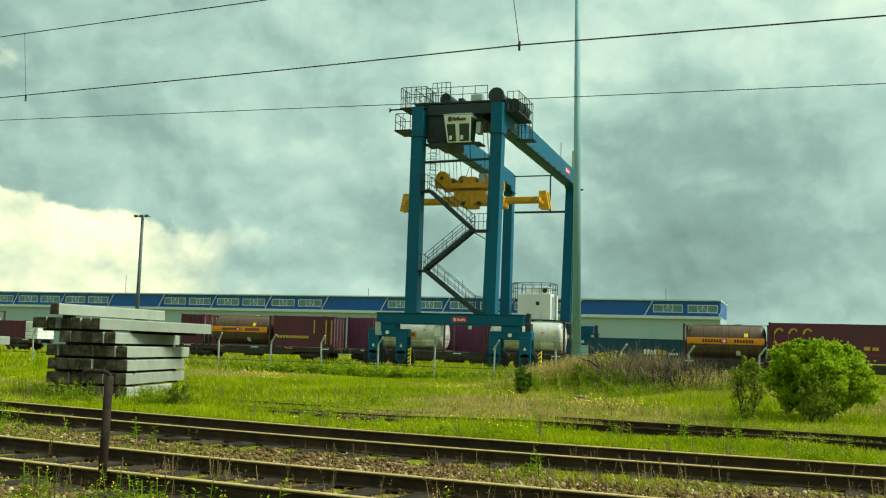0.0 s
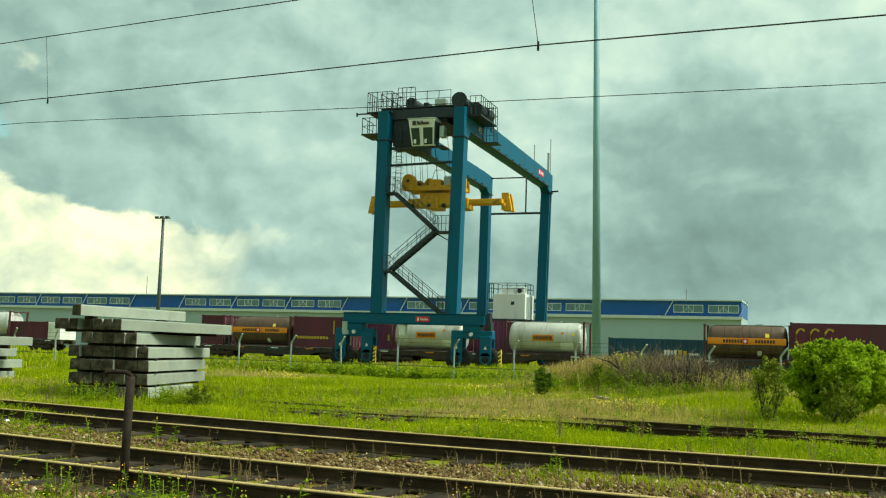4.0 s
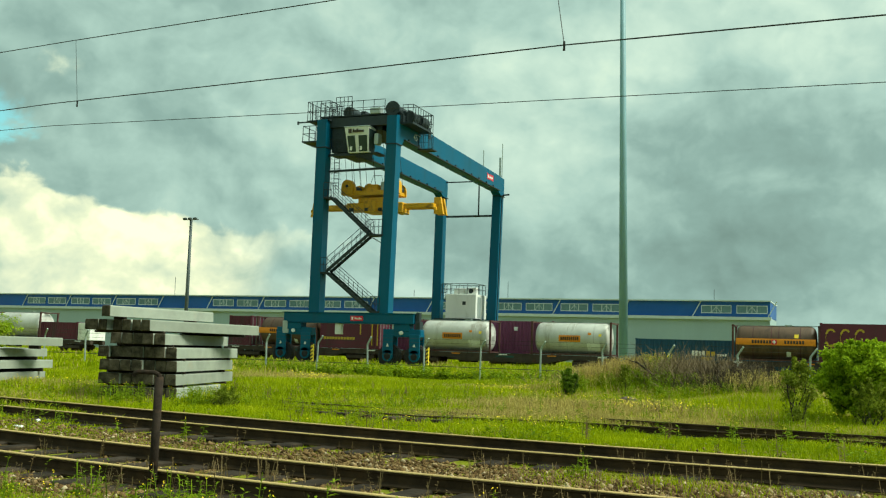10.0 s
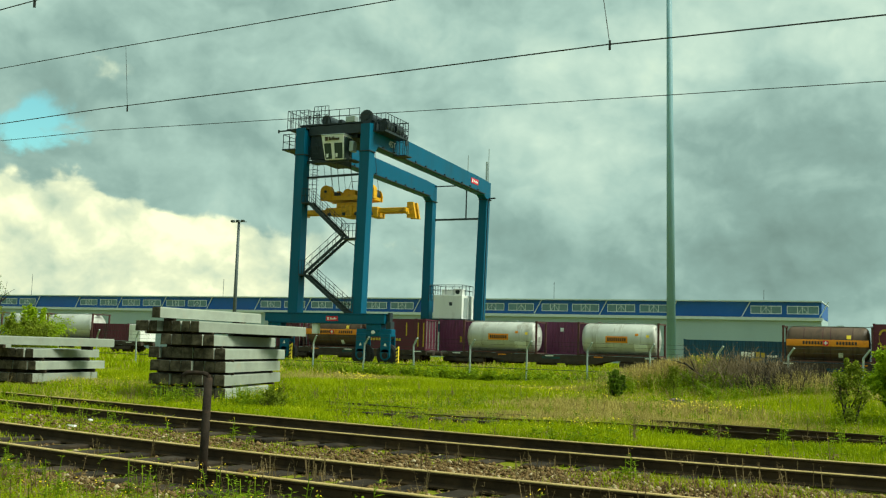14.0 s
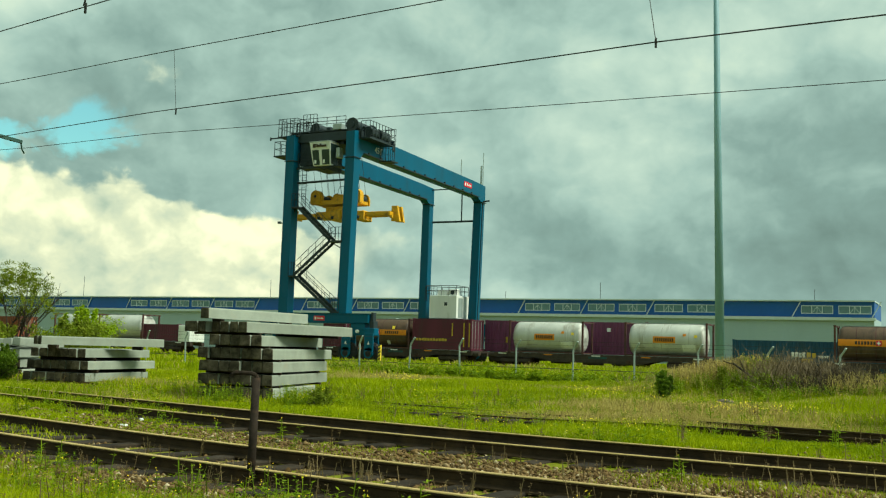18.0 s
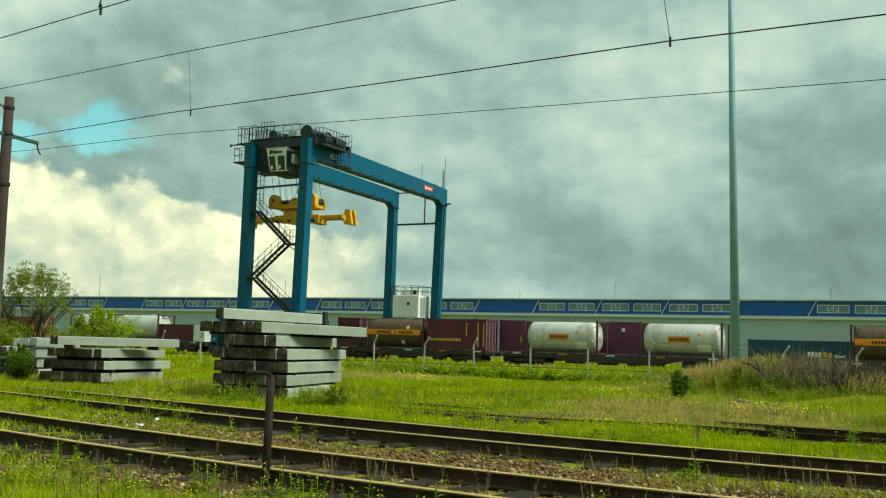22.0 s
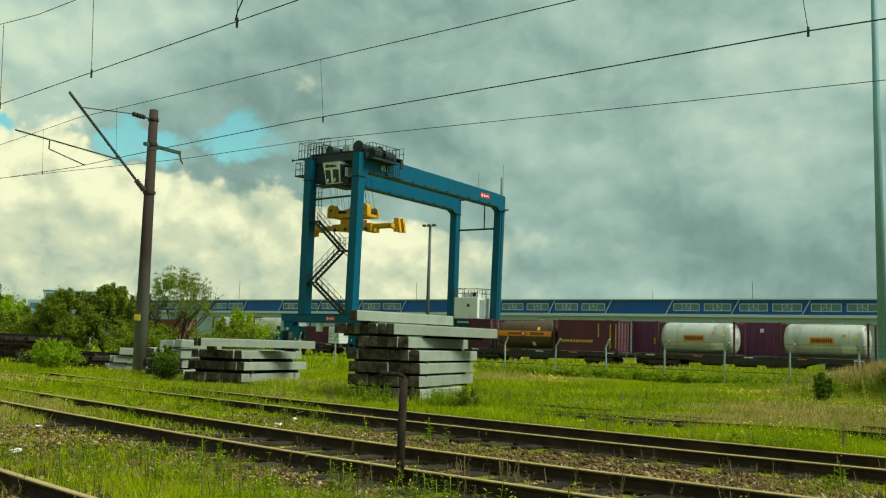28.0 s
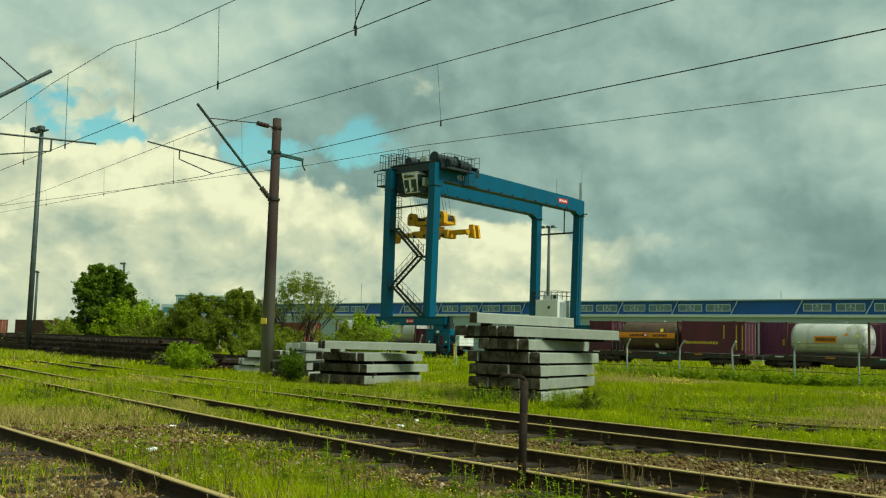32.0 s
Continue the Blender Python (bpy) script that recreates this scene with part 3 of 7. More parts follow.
def rail_run(shape, pts, h=1.05, gap=1.1, r=0.022):
    """A handrail with posts and a knee rail along pts (the deck edge)."""
    pts = [Vector(p) for p in pts]
    up = Vector((0, 0, h))
    shape.line([p + up for p in pts], r, 5)
    shape.line([p + up * 0.5 for p in pts], r * 0.8, 4)
    for a, b in zip(pts, pts[1:]):
        n = max(1, round((b - a).length / gap))
        for i in range(n + 1):
            q = a.lerp(b, i / n)
            shape.tube(q, q + up, r, n=5)
    return shape


def logo_plate(parent, m, w, h):
    p = part("sign_plate", Shape().block(-w / 2, w / 2, -0.012, 0.0, -h / 2, h / 2, 0.004), "red_paint", parent, "red sign plate", m)
    s = Shape().box(-w * 0.40, -w * 0.27, -0.02, -0.013, -h * 0.3, h * 0.3)
    for i in range(5):
        s.box(-w * 0.16 + i * w * 0.115, -w * 0.16 + i * w * 0.115 + w * 0.085, -0.02, -0.013, -h * 0.2, h * (0.24 if i % 3 == 0 else 0.1))
    part("sign_mark", s, "white_paint", p)


def crane_wheel(parent, x, y):
    w = part("wheel", Shape().tube((0, -0.06, 0), (0, 0.34, 0), 0.45, n=20), "crane_dark", parent, m=pose(x, y + 0.14, 0.84))
    t = Shape()
    for a, b, r0, r1 in ((-0.02, 0.06, 0.70, 0.84), (0.06, 0.40, 0.84, 0.84), (0.40, 0.48, 0.84, 0.70)):
        t.tube((0, a, 0), (0, b, 0), r0, r1, 28)
    for k in range(28):
        a = 2 * math.pi * k / 28
        t.box(-0.04, 0.04, 0.04, 0.42, 0.82, 0.865, Matrix.Rotation(a, 4, "Y"))
    part("tyre", t, "black_rubber", w)


def make_crane():
    c = thing("gantry_crane", pose(-28.3, NEAR_Y, 0), "blue rubber-tyred container gantry crane with yellow spreader", "crane")
    for j, y in enumerate((0.0, SPAN)):
        front = -1 if j == 0 else 1
        sill = part("sill_beam", Shape().block(-5.35, 5.05, y - 0.42, y + 0.42, 3.12, 3.82, 0.03), "crane_blue", c)
        part("flange", Shape().block(-5.42, 5.12, y - 0.50, y + 0.50, 3.82, 3.86, 0.005).block(-5.0, 4.7, y - 0.48, y + 0.48, 3.08, 3.12, 0.005), "crane_blue", sill)
        for sx in (-1, 1):
            x = sx * 4.32 - 0.18
            bog = part("bogie_beam", Shape().block(x - 1.45, x + 1.45, y - 0.34, y + 0.34, 2.2, 2.75, 0.04).block(x - 0.62, x + 0.62, y - 0.4, y + 0.4, 2.6, 3.08, 0.03), "crane_blue", c)
            part("pin", Shape().tube((x, y - 0.5, 2.5), (x, y + 0.5, 2.5), 0.13, n=14), "white_paint", bog)
            for wx in (x - 1.02, x + 1.02):
                s = Shape().block(wx - 0.40, wx + 0.40, y - 0.42, y - 0.30, 1.05, 2.4, 0.03).tube((wx, y - 0.42, 0.90), (wx, y - 0.30, 0.90), 0.40, n=20)
                part("fork_plate", Shape().block(wx - 0.40, wx + 0.40, y + 0.36, y + 0.46, 1.05, 2.4, 0.03), "crane_blue", c)
                f = part("wheel_fork", s, "crane_blue", c)
                part("hub_hole", Shape().tube((wx, y - 0.44, 0.84), (wx, y - 0.415, 0.84), 0.24, n=18), "black_rubber", f)
                part("fork_mark", Shape().add([(wx - 0.11, y - 0.425, 1.52), (wx + 0.11, y - 0.425, 1.52), (wx, y - 0.425, 1.76)], [(0, 1, 2)]), "white_paint", f, "white triangle mark")
                crane_wheel(c, wx, y - 0.33)
            g = part("guard_post", Shape().block(x + sx * 0.2 + 1.75, x + sx * 0.2 + 1.95, y - 0.5, y - 0.35, 0.25, 1.55, 0.01), "yellow_sign", c, "black and yellow striped guard")
            st = Shape()
            for k in range(5):
                z = 0.35 + k * 0.26
                gx = x + sx * 0.2 + 1.75
                st.add([(gx, y - 0.506, z), (gx + 0.2, y - 0.506, z + 0.13), (gx + 0.2, y - 0.506, z + 0.25), (gx, y - 0.506, z + 0.12)], [(0, 1, 2, 3)])
            part("stripe", st, "black_rubber", g)
        part("control_cabinet", Shape().block(-1.15, -0.68, y - 0.3, y + 0.1, 2.3, 3.08, 0.02), "white_paint", c, "small white control cabinet")
        # gear at the beam ends
        part("drive_gear", Shape().tube((-5.2, y - 0.15, 2.3), (-5.2, y - 0.15, 3.2), 0.32, n=14).tube((-5.2, y - 0.15, 3.2), (-5.2, y - 0.15, 3.75), 0.2, n=12), "galvanised", c)
        part("drive_gear", Shape().block(5.12, 5.5, y - 0.3, y + 0.3, 2.4, 3.3, 0.03).block(5.15, 5.4, y - 0.2, y + 0.2, 3.3, 3.95, 0.02).tube((5.3, y - 0.3, 2.2), (5.3, y + 0.3, 2.2), 0.22, n=12), "crane_dark", c)
        for sx in (-1, 1):
            x = sx * HALF
            leg = Shape()
            zt = 16.0 - 0.2 * j
            lean = (0.22 if sx > 0 else 0.03) + 0.10 * j
            wide, top = 0.43, 0.40
            b = [(x - wide - lean, y - 0.42), (x + wide - lean, y - 0.42), (x + wide - lean, y + 0.42), (x - wide - lean, y + 0.42)]
            t = [(x - top - 0.05 * j, y - 0.42), (x + top - 0.05 * j, y - 0.42), (x + top - 0.05 * j, y + 0.42), (x - top - 0.05 * j, y + 0.42)]
            leg.add([(*p, 3.86) for p in b] + [(*p, zt) for p in t], [(0, 1, 5, 4), (1, 2, 6, 5), (2, 3, 7, 6), (3, 0, 4, 7)])
            lg = part("leg", leg, "crane_blue", c)
            part("leg_flange", Shape().block(x - 0.48, x + 0.48, y - 0.50, y + 0.50, zt - 0.03, zt + 0.03, 0.005), "crane_dark", lg)
    for sx in (-1, 1):
        x = sx * HALF
        s = Shape()
        prof = [(-0.45, 16.03), (0.5, 16.03), (0.9, 16.46), (22.3, 16.12), (22.9, 15.83), (SPAN + 0.42, 15.83), (SPAN + 0.42, 17.46), (21.5, 17.60), (0.0, 18.15), (-0.45, 18.08)]
        p = [(x - 0.39, a, b) for a, b in prof] + [(x + 0.39, a, b) for a, b in prof]
        n = len(prof)
        s.add(p, [tuple(range(n)), tuple(range(2 * n - 1, n - 1, -1))] + [(i, n + i, n + (i + 1) % n, (i + 1) % n) for i in range(n)])
        g = part("girder", s, "crane_blue", c)
        part("trolley_rail", Shape().bar((x, 0.0, 18.20), (x, 21.5, 17.65), 0.10, 0.10), "crane_dark", g)
        k = Shape().bar((x + 0.47, 0.9, 16.5), (x + 0.47, SPAN - 1.2, 16.18), 0.14, 0.07)
        for q in range(11):
            k.box(x + 0.39, x + 0.50, 1.6 + q * 1.9, 1.78 + q * 1.9, 16.54 - q * 0.028, 16.68 - q * 0.028)
        part("cable_tray", k, "crane_dark", g)
        if sx > 0:
            words("load_mark", "45T", 0.72, "white_paint", g, Matrix.Translation((x + 0.40, 3.2, 17.1)) @ pose(0, 0, 0, 90, 0, 90), "white lettering of the load")
            logo_plate(g, Matrix.Translation((x + 0.40, 19.9, 17.0)) @ pose(0, 0, 0, 0, 0, 90), 1.7, 0.5)
    logo_plate(c, pose(0.65, -0.456, 3.45), 1.0, 0.36)
    # tie pipes between the legs
    part("tie_pipe", Shape().tube((-HALF + 0.5, 0.1, 14.25), (HALF - 0.5, 0.1, 14.35), 0.09), "crane_dark", c)
    part("tie_pipe", Shape().tube((-HALF + 0.5, SPAN, 14.0), (HALF - 0.5, SPAN, 14.0), 0.10), "crane_dark", c)
    part("tie_pipe", Shape().tube((-HALF + 0.2, SPAN, 17.3), (HALF - 0.3, SPAN, 17.3), 0.06).tube((0.9, SPAN, 14.0), (0.9, SPAN, 17.3), 0.07), "crane_dark", c)
    # trolley on top with its machinery
    tr = part("trolley_frame", Shape().box(-3.3, 3.3, 0.1, 0.5, 17.75, 18.45).box(-3.3, 3.3, 5.4, 5.8, 17.75, 18.45).box(-3.3, 3.3, 0.1, 5.8, 18.52, 18.60).box(-2.35, -1.0, 0.3, 4.4, 15.9, 18.4).box(-1.0, 1.6, 0.6, 5.2, 17.5, 17.8), "crane_dark", c, "", pose(0, 0, -0.2))
    part("side_platform", Shape().box(3.3, 4.2, 0.2, 4.0, 17.75, 17.85).box(3.3, 3.45, 0.2, 4.0, 17.85, 18.4), "crane_dark", tr)
    part("hoist_drum", Shape().tube((2.65, 0.0, 18.88), (2.65, 0.12, 18.88), 0.56, n=26).tube((2.65, 0.12, 18.88), (2.65, 2.9, 18.88), 0.40, n=22).tube((2.65, 2.9, 18.88), (2.65, 3.0, 18.88), 0.54, n=26).tube((2.65, -0.06, 18.88), (2.65, 0.0, 18.88), 0.24, n=16), "crane_dark", tr)
    mot = Shape().tube((3.75, 0.6, 18.35), (3.75, 1.7, 18.35), 0.42, n=18).tube((3.75, 1.7, 18.35), (3.75, 2.0, 18.35), 0.2, n=12).tube((3.75, 2.1, 18.38), (3.75, 3.4, 18.38), 0.46, n=18).block(3.45, 4.05, 0.7, 3.3, 17.85, 18.0, 0.02).block(3.5, 4.0, 3.45, 3.85, 17.85, 18.6, 0.06)
    mot.tube((3.3, 0.7, 18.7), (3.3, 4.0, 18.7), 0.14, n=10)
    part("drive_motor", mot, "crane_dark", tr)
    part("hoist_drum", Shape().tube((-1.15, 0.5, 18.95), (-1.15, 2.6, 18.95), 0.42, n=18).block(-0.4, 0.0, 1.0, 2.2, 18.6, 19.1, 0.05), "crane_dark", tr)
    part("air_unit", Shape().block(0.85, 1.65, 0.0, 0.6, 18.6, 19.05, 0.03), "galvanised", tr)
    h = Shape()
    rail_run(h, [(-3.3, 0.1, 18.6), (2.0, 0.1, 18.6)], 1.05, 0.85, 0.026)
    rail_run(h, [(3.3, 5.8, 18.6), (-3.3, 5.8, 18.6), (-3.3, 0.1, 18.6)], 1.05, 0.95, 0.026)
    rail_run(h, [(3.4, 0.2, 17.85), (4.2, 0.2, 17.85), (4.2, 4.0, 17.85), (3.4, 4.0, 17.85)], 1.3, 0.5, 0.026)
    rail_run(h, [(-4.15, -0.3, 18.3), (-2.3, -0.3, 18.3), (-2.3, 1.6, 18.3), (-4.15, 1.6, 18.3), (-4.15, -0.3, 18.3)], 1.4, 0.36, 0.026)
    rail_run(h, [(-1.9, -0.1, 18.6), (-0.6, -0.1, 18.6)], 1.35, 0.3, 0.026)
    rail_run(h, [(-4.55, -0.2, 16.75), (-3.45, -0.2, 16.75)], 1.15, 0.5, 0.028)
    rail_run(h, [(-4.55, -0.2, 16.75), (-4.55, 1.6, 16.75)], 1.15, 0.8, 0.028)
    part("handrail", h, "crane_dark", tr)
    part("side_deck", Shape().box(-4.6, -3.4, -0.25, 1.7, 16.66, 16.76), "crane_dark", tr)
    part("upper_deck", Shape().box(-4.2, -2.3, -0.3, 1.6, 18.22, 18.3), "crane_dark", tr)
    part("lamp_arm", Shape().box(-5.0, -3.4, -0.25, -0.17, 18.15, 18.24).tube((-5.0, -0.2, 18.05), (-5.0, -0.2, 18.3), 0.07, n=8), "crane_dark", tr)
    hang = Shape()
    for x in (3.35, 4.15):
        for y in (3.3, 4.2):
            hang.tube((x, y, 16.5), (x, y, 17.8), 0.03, n=5)
    rail_run(hang, [(3.35, 3.3, 16.5), (4.15, 3.3, 16.5), (4.15, 4.2, 16.5)], 1.0, 0.3, 0.02)
    hang.box(3.3, 4.5, 3.25, 4.25, 16.42, 16.5)
    part("hanging_platform", hang, "crane_dark", tr)
    # operator's cab
    k = 0.66
    cab = part("cab", Shape().add([(-1.5 + k, -0.62, 17.32), (0.44 + k, -0.62, 17.32), (0.44 + k, 0.7, 17.32), (-1.5 + k, 0.7, 17.32), (-1.30 + k, -0.28, 15.5), (0.32 + k, -0.28, 15.5), (0.32 + k, 0.7, 15.5), (-1.30 + k, 0.7, 15.5)],
                                  [(0, 1, 2, 3), (7, 6, 5, 4), (0, 4, 5, 1), (1, 5, 6, 2), (2, 6, 7, 3), (3, 7, 4, 0)]), "white_paint", c, "white painted operator's cab")

    def cab_front(z):
        return -0.28 - 0.34 * (z - 15.5) / 1.82 - 0.015

    for a0, a1, b0, b1 in ((-1.33, -0.70, -1.22, -0.66), (-0.42, 0.29, -0.42, 0.25)):
        part("cab_window", Shape().add([(a0 + k, cab_front(16.72), 16.72), (a1 + k, cab_front(16.72), 16.72), (b1 + k, cab_front(15.56), 15.56), (b0 + k, cab_front(15.56), 15.56)], [(0, 3, 2, 1)]), "glass_cab", cab)
        part("cab_papers", Shape().box(b0 + 0.08 + k, b0 + 0.26 + k, cab_front(15.9) - 0.02, cab_front(15.9) - 0.01, 15.66, 15.95), "white_paint", cab, "pale notice behind the pane")
    part("cab_window", Shape().add([(0.455 + k, -0.55, 17.2), (0.455 + k, 0.66, 17.2), (0.345 + k, 0.66, 15.6), (0.345 + k, -0.24, 15.6)], [(0, 3, 2, 1)]), "glass_cab", cab)
    mark = Shape().box(-1.18 + k, -0.93 + k, -0.65, -0.60, 16.9, 17.2)
    for i in range(6):
        mark.box(-0.84 + i * 0.155 + k, -0.72 + i * 0.155 + k, -0.65, -0.60, 16.93, 17.18 if i in (0, 2) else 17.09)
    part("cab_mark", mark, "dark_letters", cab, "dark maker's mark")
    part("cab_roof", Shape().block(-1.55 + k, 0.5 + k, -0.66, 0.8, 17.32, 17.40, 0.02), "galvanised", cab)
    part("cab_hanger", Shape().box(-1.3 + k, -1.1 + k, 0.2, 0.4, 17.4, 17.75).box(0.1 + k, 0.3 + k, 0.2, 0.4, 17.4, 17.75), "crane_dark", cab)
    d = Shape().box(0.36 + k, 0.9 + k, 0.0, 1.4, 15.45, 15.55).box(-2.4, -1.3 + k, 0.0, 1.4, 15.45, 15.55).box(-2.4, 1.2, -0.05, 0.05, 15.35, 15.5)
    rail_run(d, [(-2.3, 0, 15.55), (-1.0, 0, 15.55)], 1.1, 0.3, 0.025)
    part("cab_deck", d, "crane_dark", c)
    part("cabinet_box", Shape().block(1.3, 1.65, -0.1, 0.5, 16.1, 16.9, 0.03), "galvanised", c)
    # stair in flights between the near legs
    xa, xb = -2.05, 1.85
    flights = [((xb - 0.1, 3.9), (xa, 6.8)), ((xa, 6.8), (1.3, 9.5)), ((1.3, 9.5), (xa + 0.1, 12.3))]
    for (x0, z0), (x1, z1) in flights:
        s = Shape()
        for y in (-0.35, 0.35):
            s.bar((x0, y, z0), (x1, y, z1), 0.06, 0.22)
        f = part("stair_flight", s, "crane_dark", c)
        n = int(abs(z1 - z0) / 0.24)
        s = Shape()
        for i in range(n):
            k = (i + 0.5) / n
            x, z = x0 + (x1 - x0) * k, z0 + (z1 - z0) * k
            s.box(x - 0.12, x + 0.12, -0.34, 0.34, z - 0.015, z + 0.015)
        part("treads", s, "crane_dark", f)
        s = Shape()
        for y in (-0.36, 0.36):
            a, b = Vector((x0, y, z0)), Vector((x1, y, z1))
            for hh in (0.5, 1.0):
                s.tube(a + Vector((0, 0, hh)), b + Vector((0, 0, hh)), 0.022, n=5)
            for i in range(6):
                q = a.lerp(b, i / 5)
                s.tube(q, q + Vector((0, 0, 1.0)), 0.02, n=5)
        part("handrail", s, "crane_dark", f)
    for x0, x1, z in ((1.7, 2.4, 3.98), (-2.45, -1.9, 6.78), (1.2, 2.45, 9.48), (-2.45, -1.75, 12.28)):
        p = part("landing", Shape().block(x0, x1, -0.5, 0.5, z - 0.12, z, 0.01).bar((x0 + 0.05, 0, z - 0.1), (x1 if x1 > 0 else x0 - 0.1, 0, z - 0.75), 0.06, 0.06), "crane_dark", c)
        part("handrail", rail_run(Shape(), [(x0, -0.5, z), (x1, -0.5, z)], 1.05, 0.3), "crane_dark", p)
    lad = Shape()
    for x in (-2.05, -1.65):
        lad.tube((x, 0.3, 12.28), (x, 0.3, 17.2), 0.025, n=5)
    for i in range(18):
        lad.tube((-2.05, 0.3, 12.95 + i * 0.25), (-1.65, 0.3, 12.95 + i * 0.25), 0.015, n=4)
    for i in range(7):
        z = 13.3 + i * 0.38
        pts = [(-1.85 + 0.38 * math.cos(a), 0.3 - 0.38 * math.sin(a) * 1.4, z) for a in np.linspace(0, math.pi, 7)]
        lad.line(pts, 0.015, 4)
    part("cage_ladder", lad, "crane_dark", c)
    # head block and spreader
    sy = 5.0
    hung = pose(0.5, -2.3, -0.3)
    hb = Shape()
    prof = [(-2.6, 13.0), (1.9, 13.0), (1.9, 13.45)] + [(1.45 + 0.42 * math.cos(a), 13.55 + 0.42 * math.sin(a)) for a in np.linspace(0, math.pi, 7)] + [(0.9, 13.35), (-1.5, 13.35)] + [(-2.05 + 0.52 * math.cos(a), 13.5 + 0.52 * math.sin(a)) for a in np.linspace(0, math.pi, 8)]
    for y0, y1 in ((sy - 0.9, sy - 0.75), (sy + 0.75, sy + 0.9)):
        n = len(prof)
        hb.add([(x, y0, z) for x, z in prof] + [(x, y1, z) for x, z in prof], [tuple(range(n)), tuple(range(2 * n - 1, n - 1, -1))] + [(i, n + i, n + (i + 1) % n, (i + 1) % n) for i in range(n)])
    hb.block(-2.4, 1.8, sy - 0.75, sy + 0.75, 13.02, 13.3, 0.03).block(-0.8, 0.15, sy - 0.5, sy + 0.5, 13.3, 13.85, 0.04)
    head = part("head_block", hb, "crane_yellow", c, "yellow steel head block", hung)
    for x in (-2.05, 1.45):
        part("sheave", Shape().tube((x, sy - 0.6, 13.5), (x, sy + 0.6, 13.5), 0.36, n=18), "crane_dark", head)
    for x, y0, r in ((-2.15, sy - 1.05, 0.47), (1.65, sy - 1.05, 0.47), (-1.1, sy + 0.5, 0.40), (0.75, sy + 0.5, 0.44)):
        g2 = [(x - r, 13.05), (x + r, 13.05)] + [(x + r * math.cos(a), 13.72 + r * math.sin(a)) for a in np.linspace(0, math.pi, 11)]
        n = len(g2)
        part("sheave_guard", Shape().add([(px, yy, pz) for yy in (y0, y0 + 0.55) for px, pz in g2], [tuple(range(n)), tuple(range(2 * n - 1, n - 1, -1))] + [(i, n + i, n + (i + 1) % n, (i + 1) % n) for i in range(n)]), "crane_yellow", head)
        part("sheave_pin", Shape().tube((x, y0 - 0.04, 13.7), (x, y0 + 0.6, 13.7), 0.12, n=12), "crane_dark", head)
    part("control_box", Shape().block(0.35, 1.0, sy - 0.45, sy + 0.4, 13.4, 14.05, 0.03), "galvanised", head)
    sp = part("spreader", Shape().block(-4.6, 4.7, sy - 0.5, sy - 0.18, 12.0, 12.36, 0.03).block(-4.6, 4.7, sy + 0.18, sy + 0.5, 12.0, 12.36, 0.03).block(-2.3, 1.6, sy - 0.7, sy + 0.7, 11.9, 12.45, 0.04).block(-1.4, 0.8, sy - 0.6, sy + 0.6, 12.45, 12.85, 0.04).block(-0.85, 0.15, sy - 0.8, sy + 0.8, 11.7, 12.6, 0.05).block(1.6, 2.3, sy - 0.65, sy + 0.65, 11.65, 12.45, 0.05), "crane_yellow", c, "yellow telescopic spreader", hung)
    for sx, x in ((-1, -4.75), (1, 4.7)):
        e = Shape()
        for y0 in (sy - 0.45, sy + 0.2):
            e.add([(x - 0.18 * (sx < 0), y0, 11.55), (x + 0.75 * sx, y0, 11.5), (x + 0.5 * sx, y0, 12.75), (x, y0, 12.75), (x - 0.18 * (sx < 0), y0 + 0.25, 11.55), (x + 0.75 * sx, y0 + 0.25, 11.5), (x + 0.5 * sx, y0 + 0.25, 12.75), (x, y0 + 0.25, 12.75)],
                  [(0, 1, 2, 3), (7, 6, 5, 4), (0, 4, 5, 1), (1, 5, 6, 2), (2, 6, 7, 3), (3, 7, 4, 0)])
        e.block(min(x, x + 0.2 * sx), max(x, x + 0.2 * sx), sy - 1.0, sy + 1.0, 11.95, 12.25, 0.03)
        e.block(x + sx * 0.3 - 0.12, x + sx * 0.3 + 0.12, sy - 1.02, sy - 0.82, 11.72, 11.95, 0.03)
        part("spreader_end", e, "crane_yellow", sp)
    for x in (-1.9, -0.6, 0.5, 1.75):
        part("spreader_motor", Shape().block(x - 0.14, x + 0.14, sy - 0.85, sy - 0.5, 11.8, 12.05, 0.04), "crane_dark", sp)
    ropes = Shape()
    for x in (-2.4, -1.75, -1.2, 0.9, 1.25, 1.75):
        for y in (sy - 0.5, sy + 0.5):
            ropes.tube((x, y, 13.5), (x * 0.97, y - 1.3, 18.4), 0.018, n=4)
    ropes.tube((-0.3, sy, 13.85), (-0.3, sy - 1, 17.4), 0.03, n=5)
    ropes.line([(-0.75, sy, 13.85), (-0.5, sy, 14.6), (0.2, sy, 14.6), (0.35, sy, 13.9)], 0.02, 4)
    part("hoist_ropes", ropes, "steel_rope", c, "", hung)
    # electrical house on the far sill beam
    h0, h1, hz, hy = -1.35, 1.62, 6.55, SPAN - 2.0
    ho = part("electrical_house", Shape().block(h0, h1, hy, SPAN + 0.8, 4.3, hz, 0.04), "white_paint", c, "white electrical house with roof rail")
    part("house_vent", Shape().box(0.3, 0.62, hy - 0.02, hy, 5.55, 5.87), "crane_dark", ho)
    part("house_door", Shape().box(h1 + 0.005, h1 + 0.02, hy + 0.4, hy + 1.3, 4.4, 6.3), "galvanised", ho)
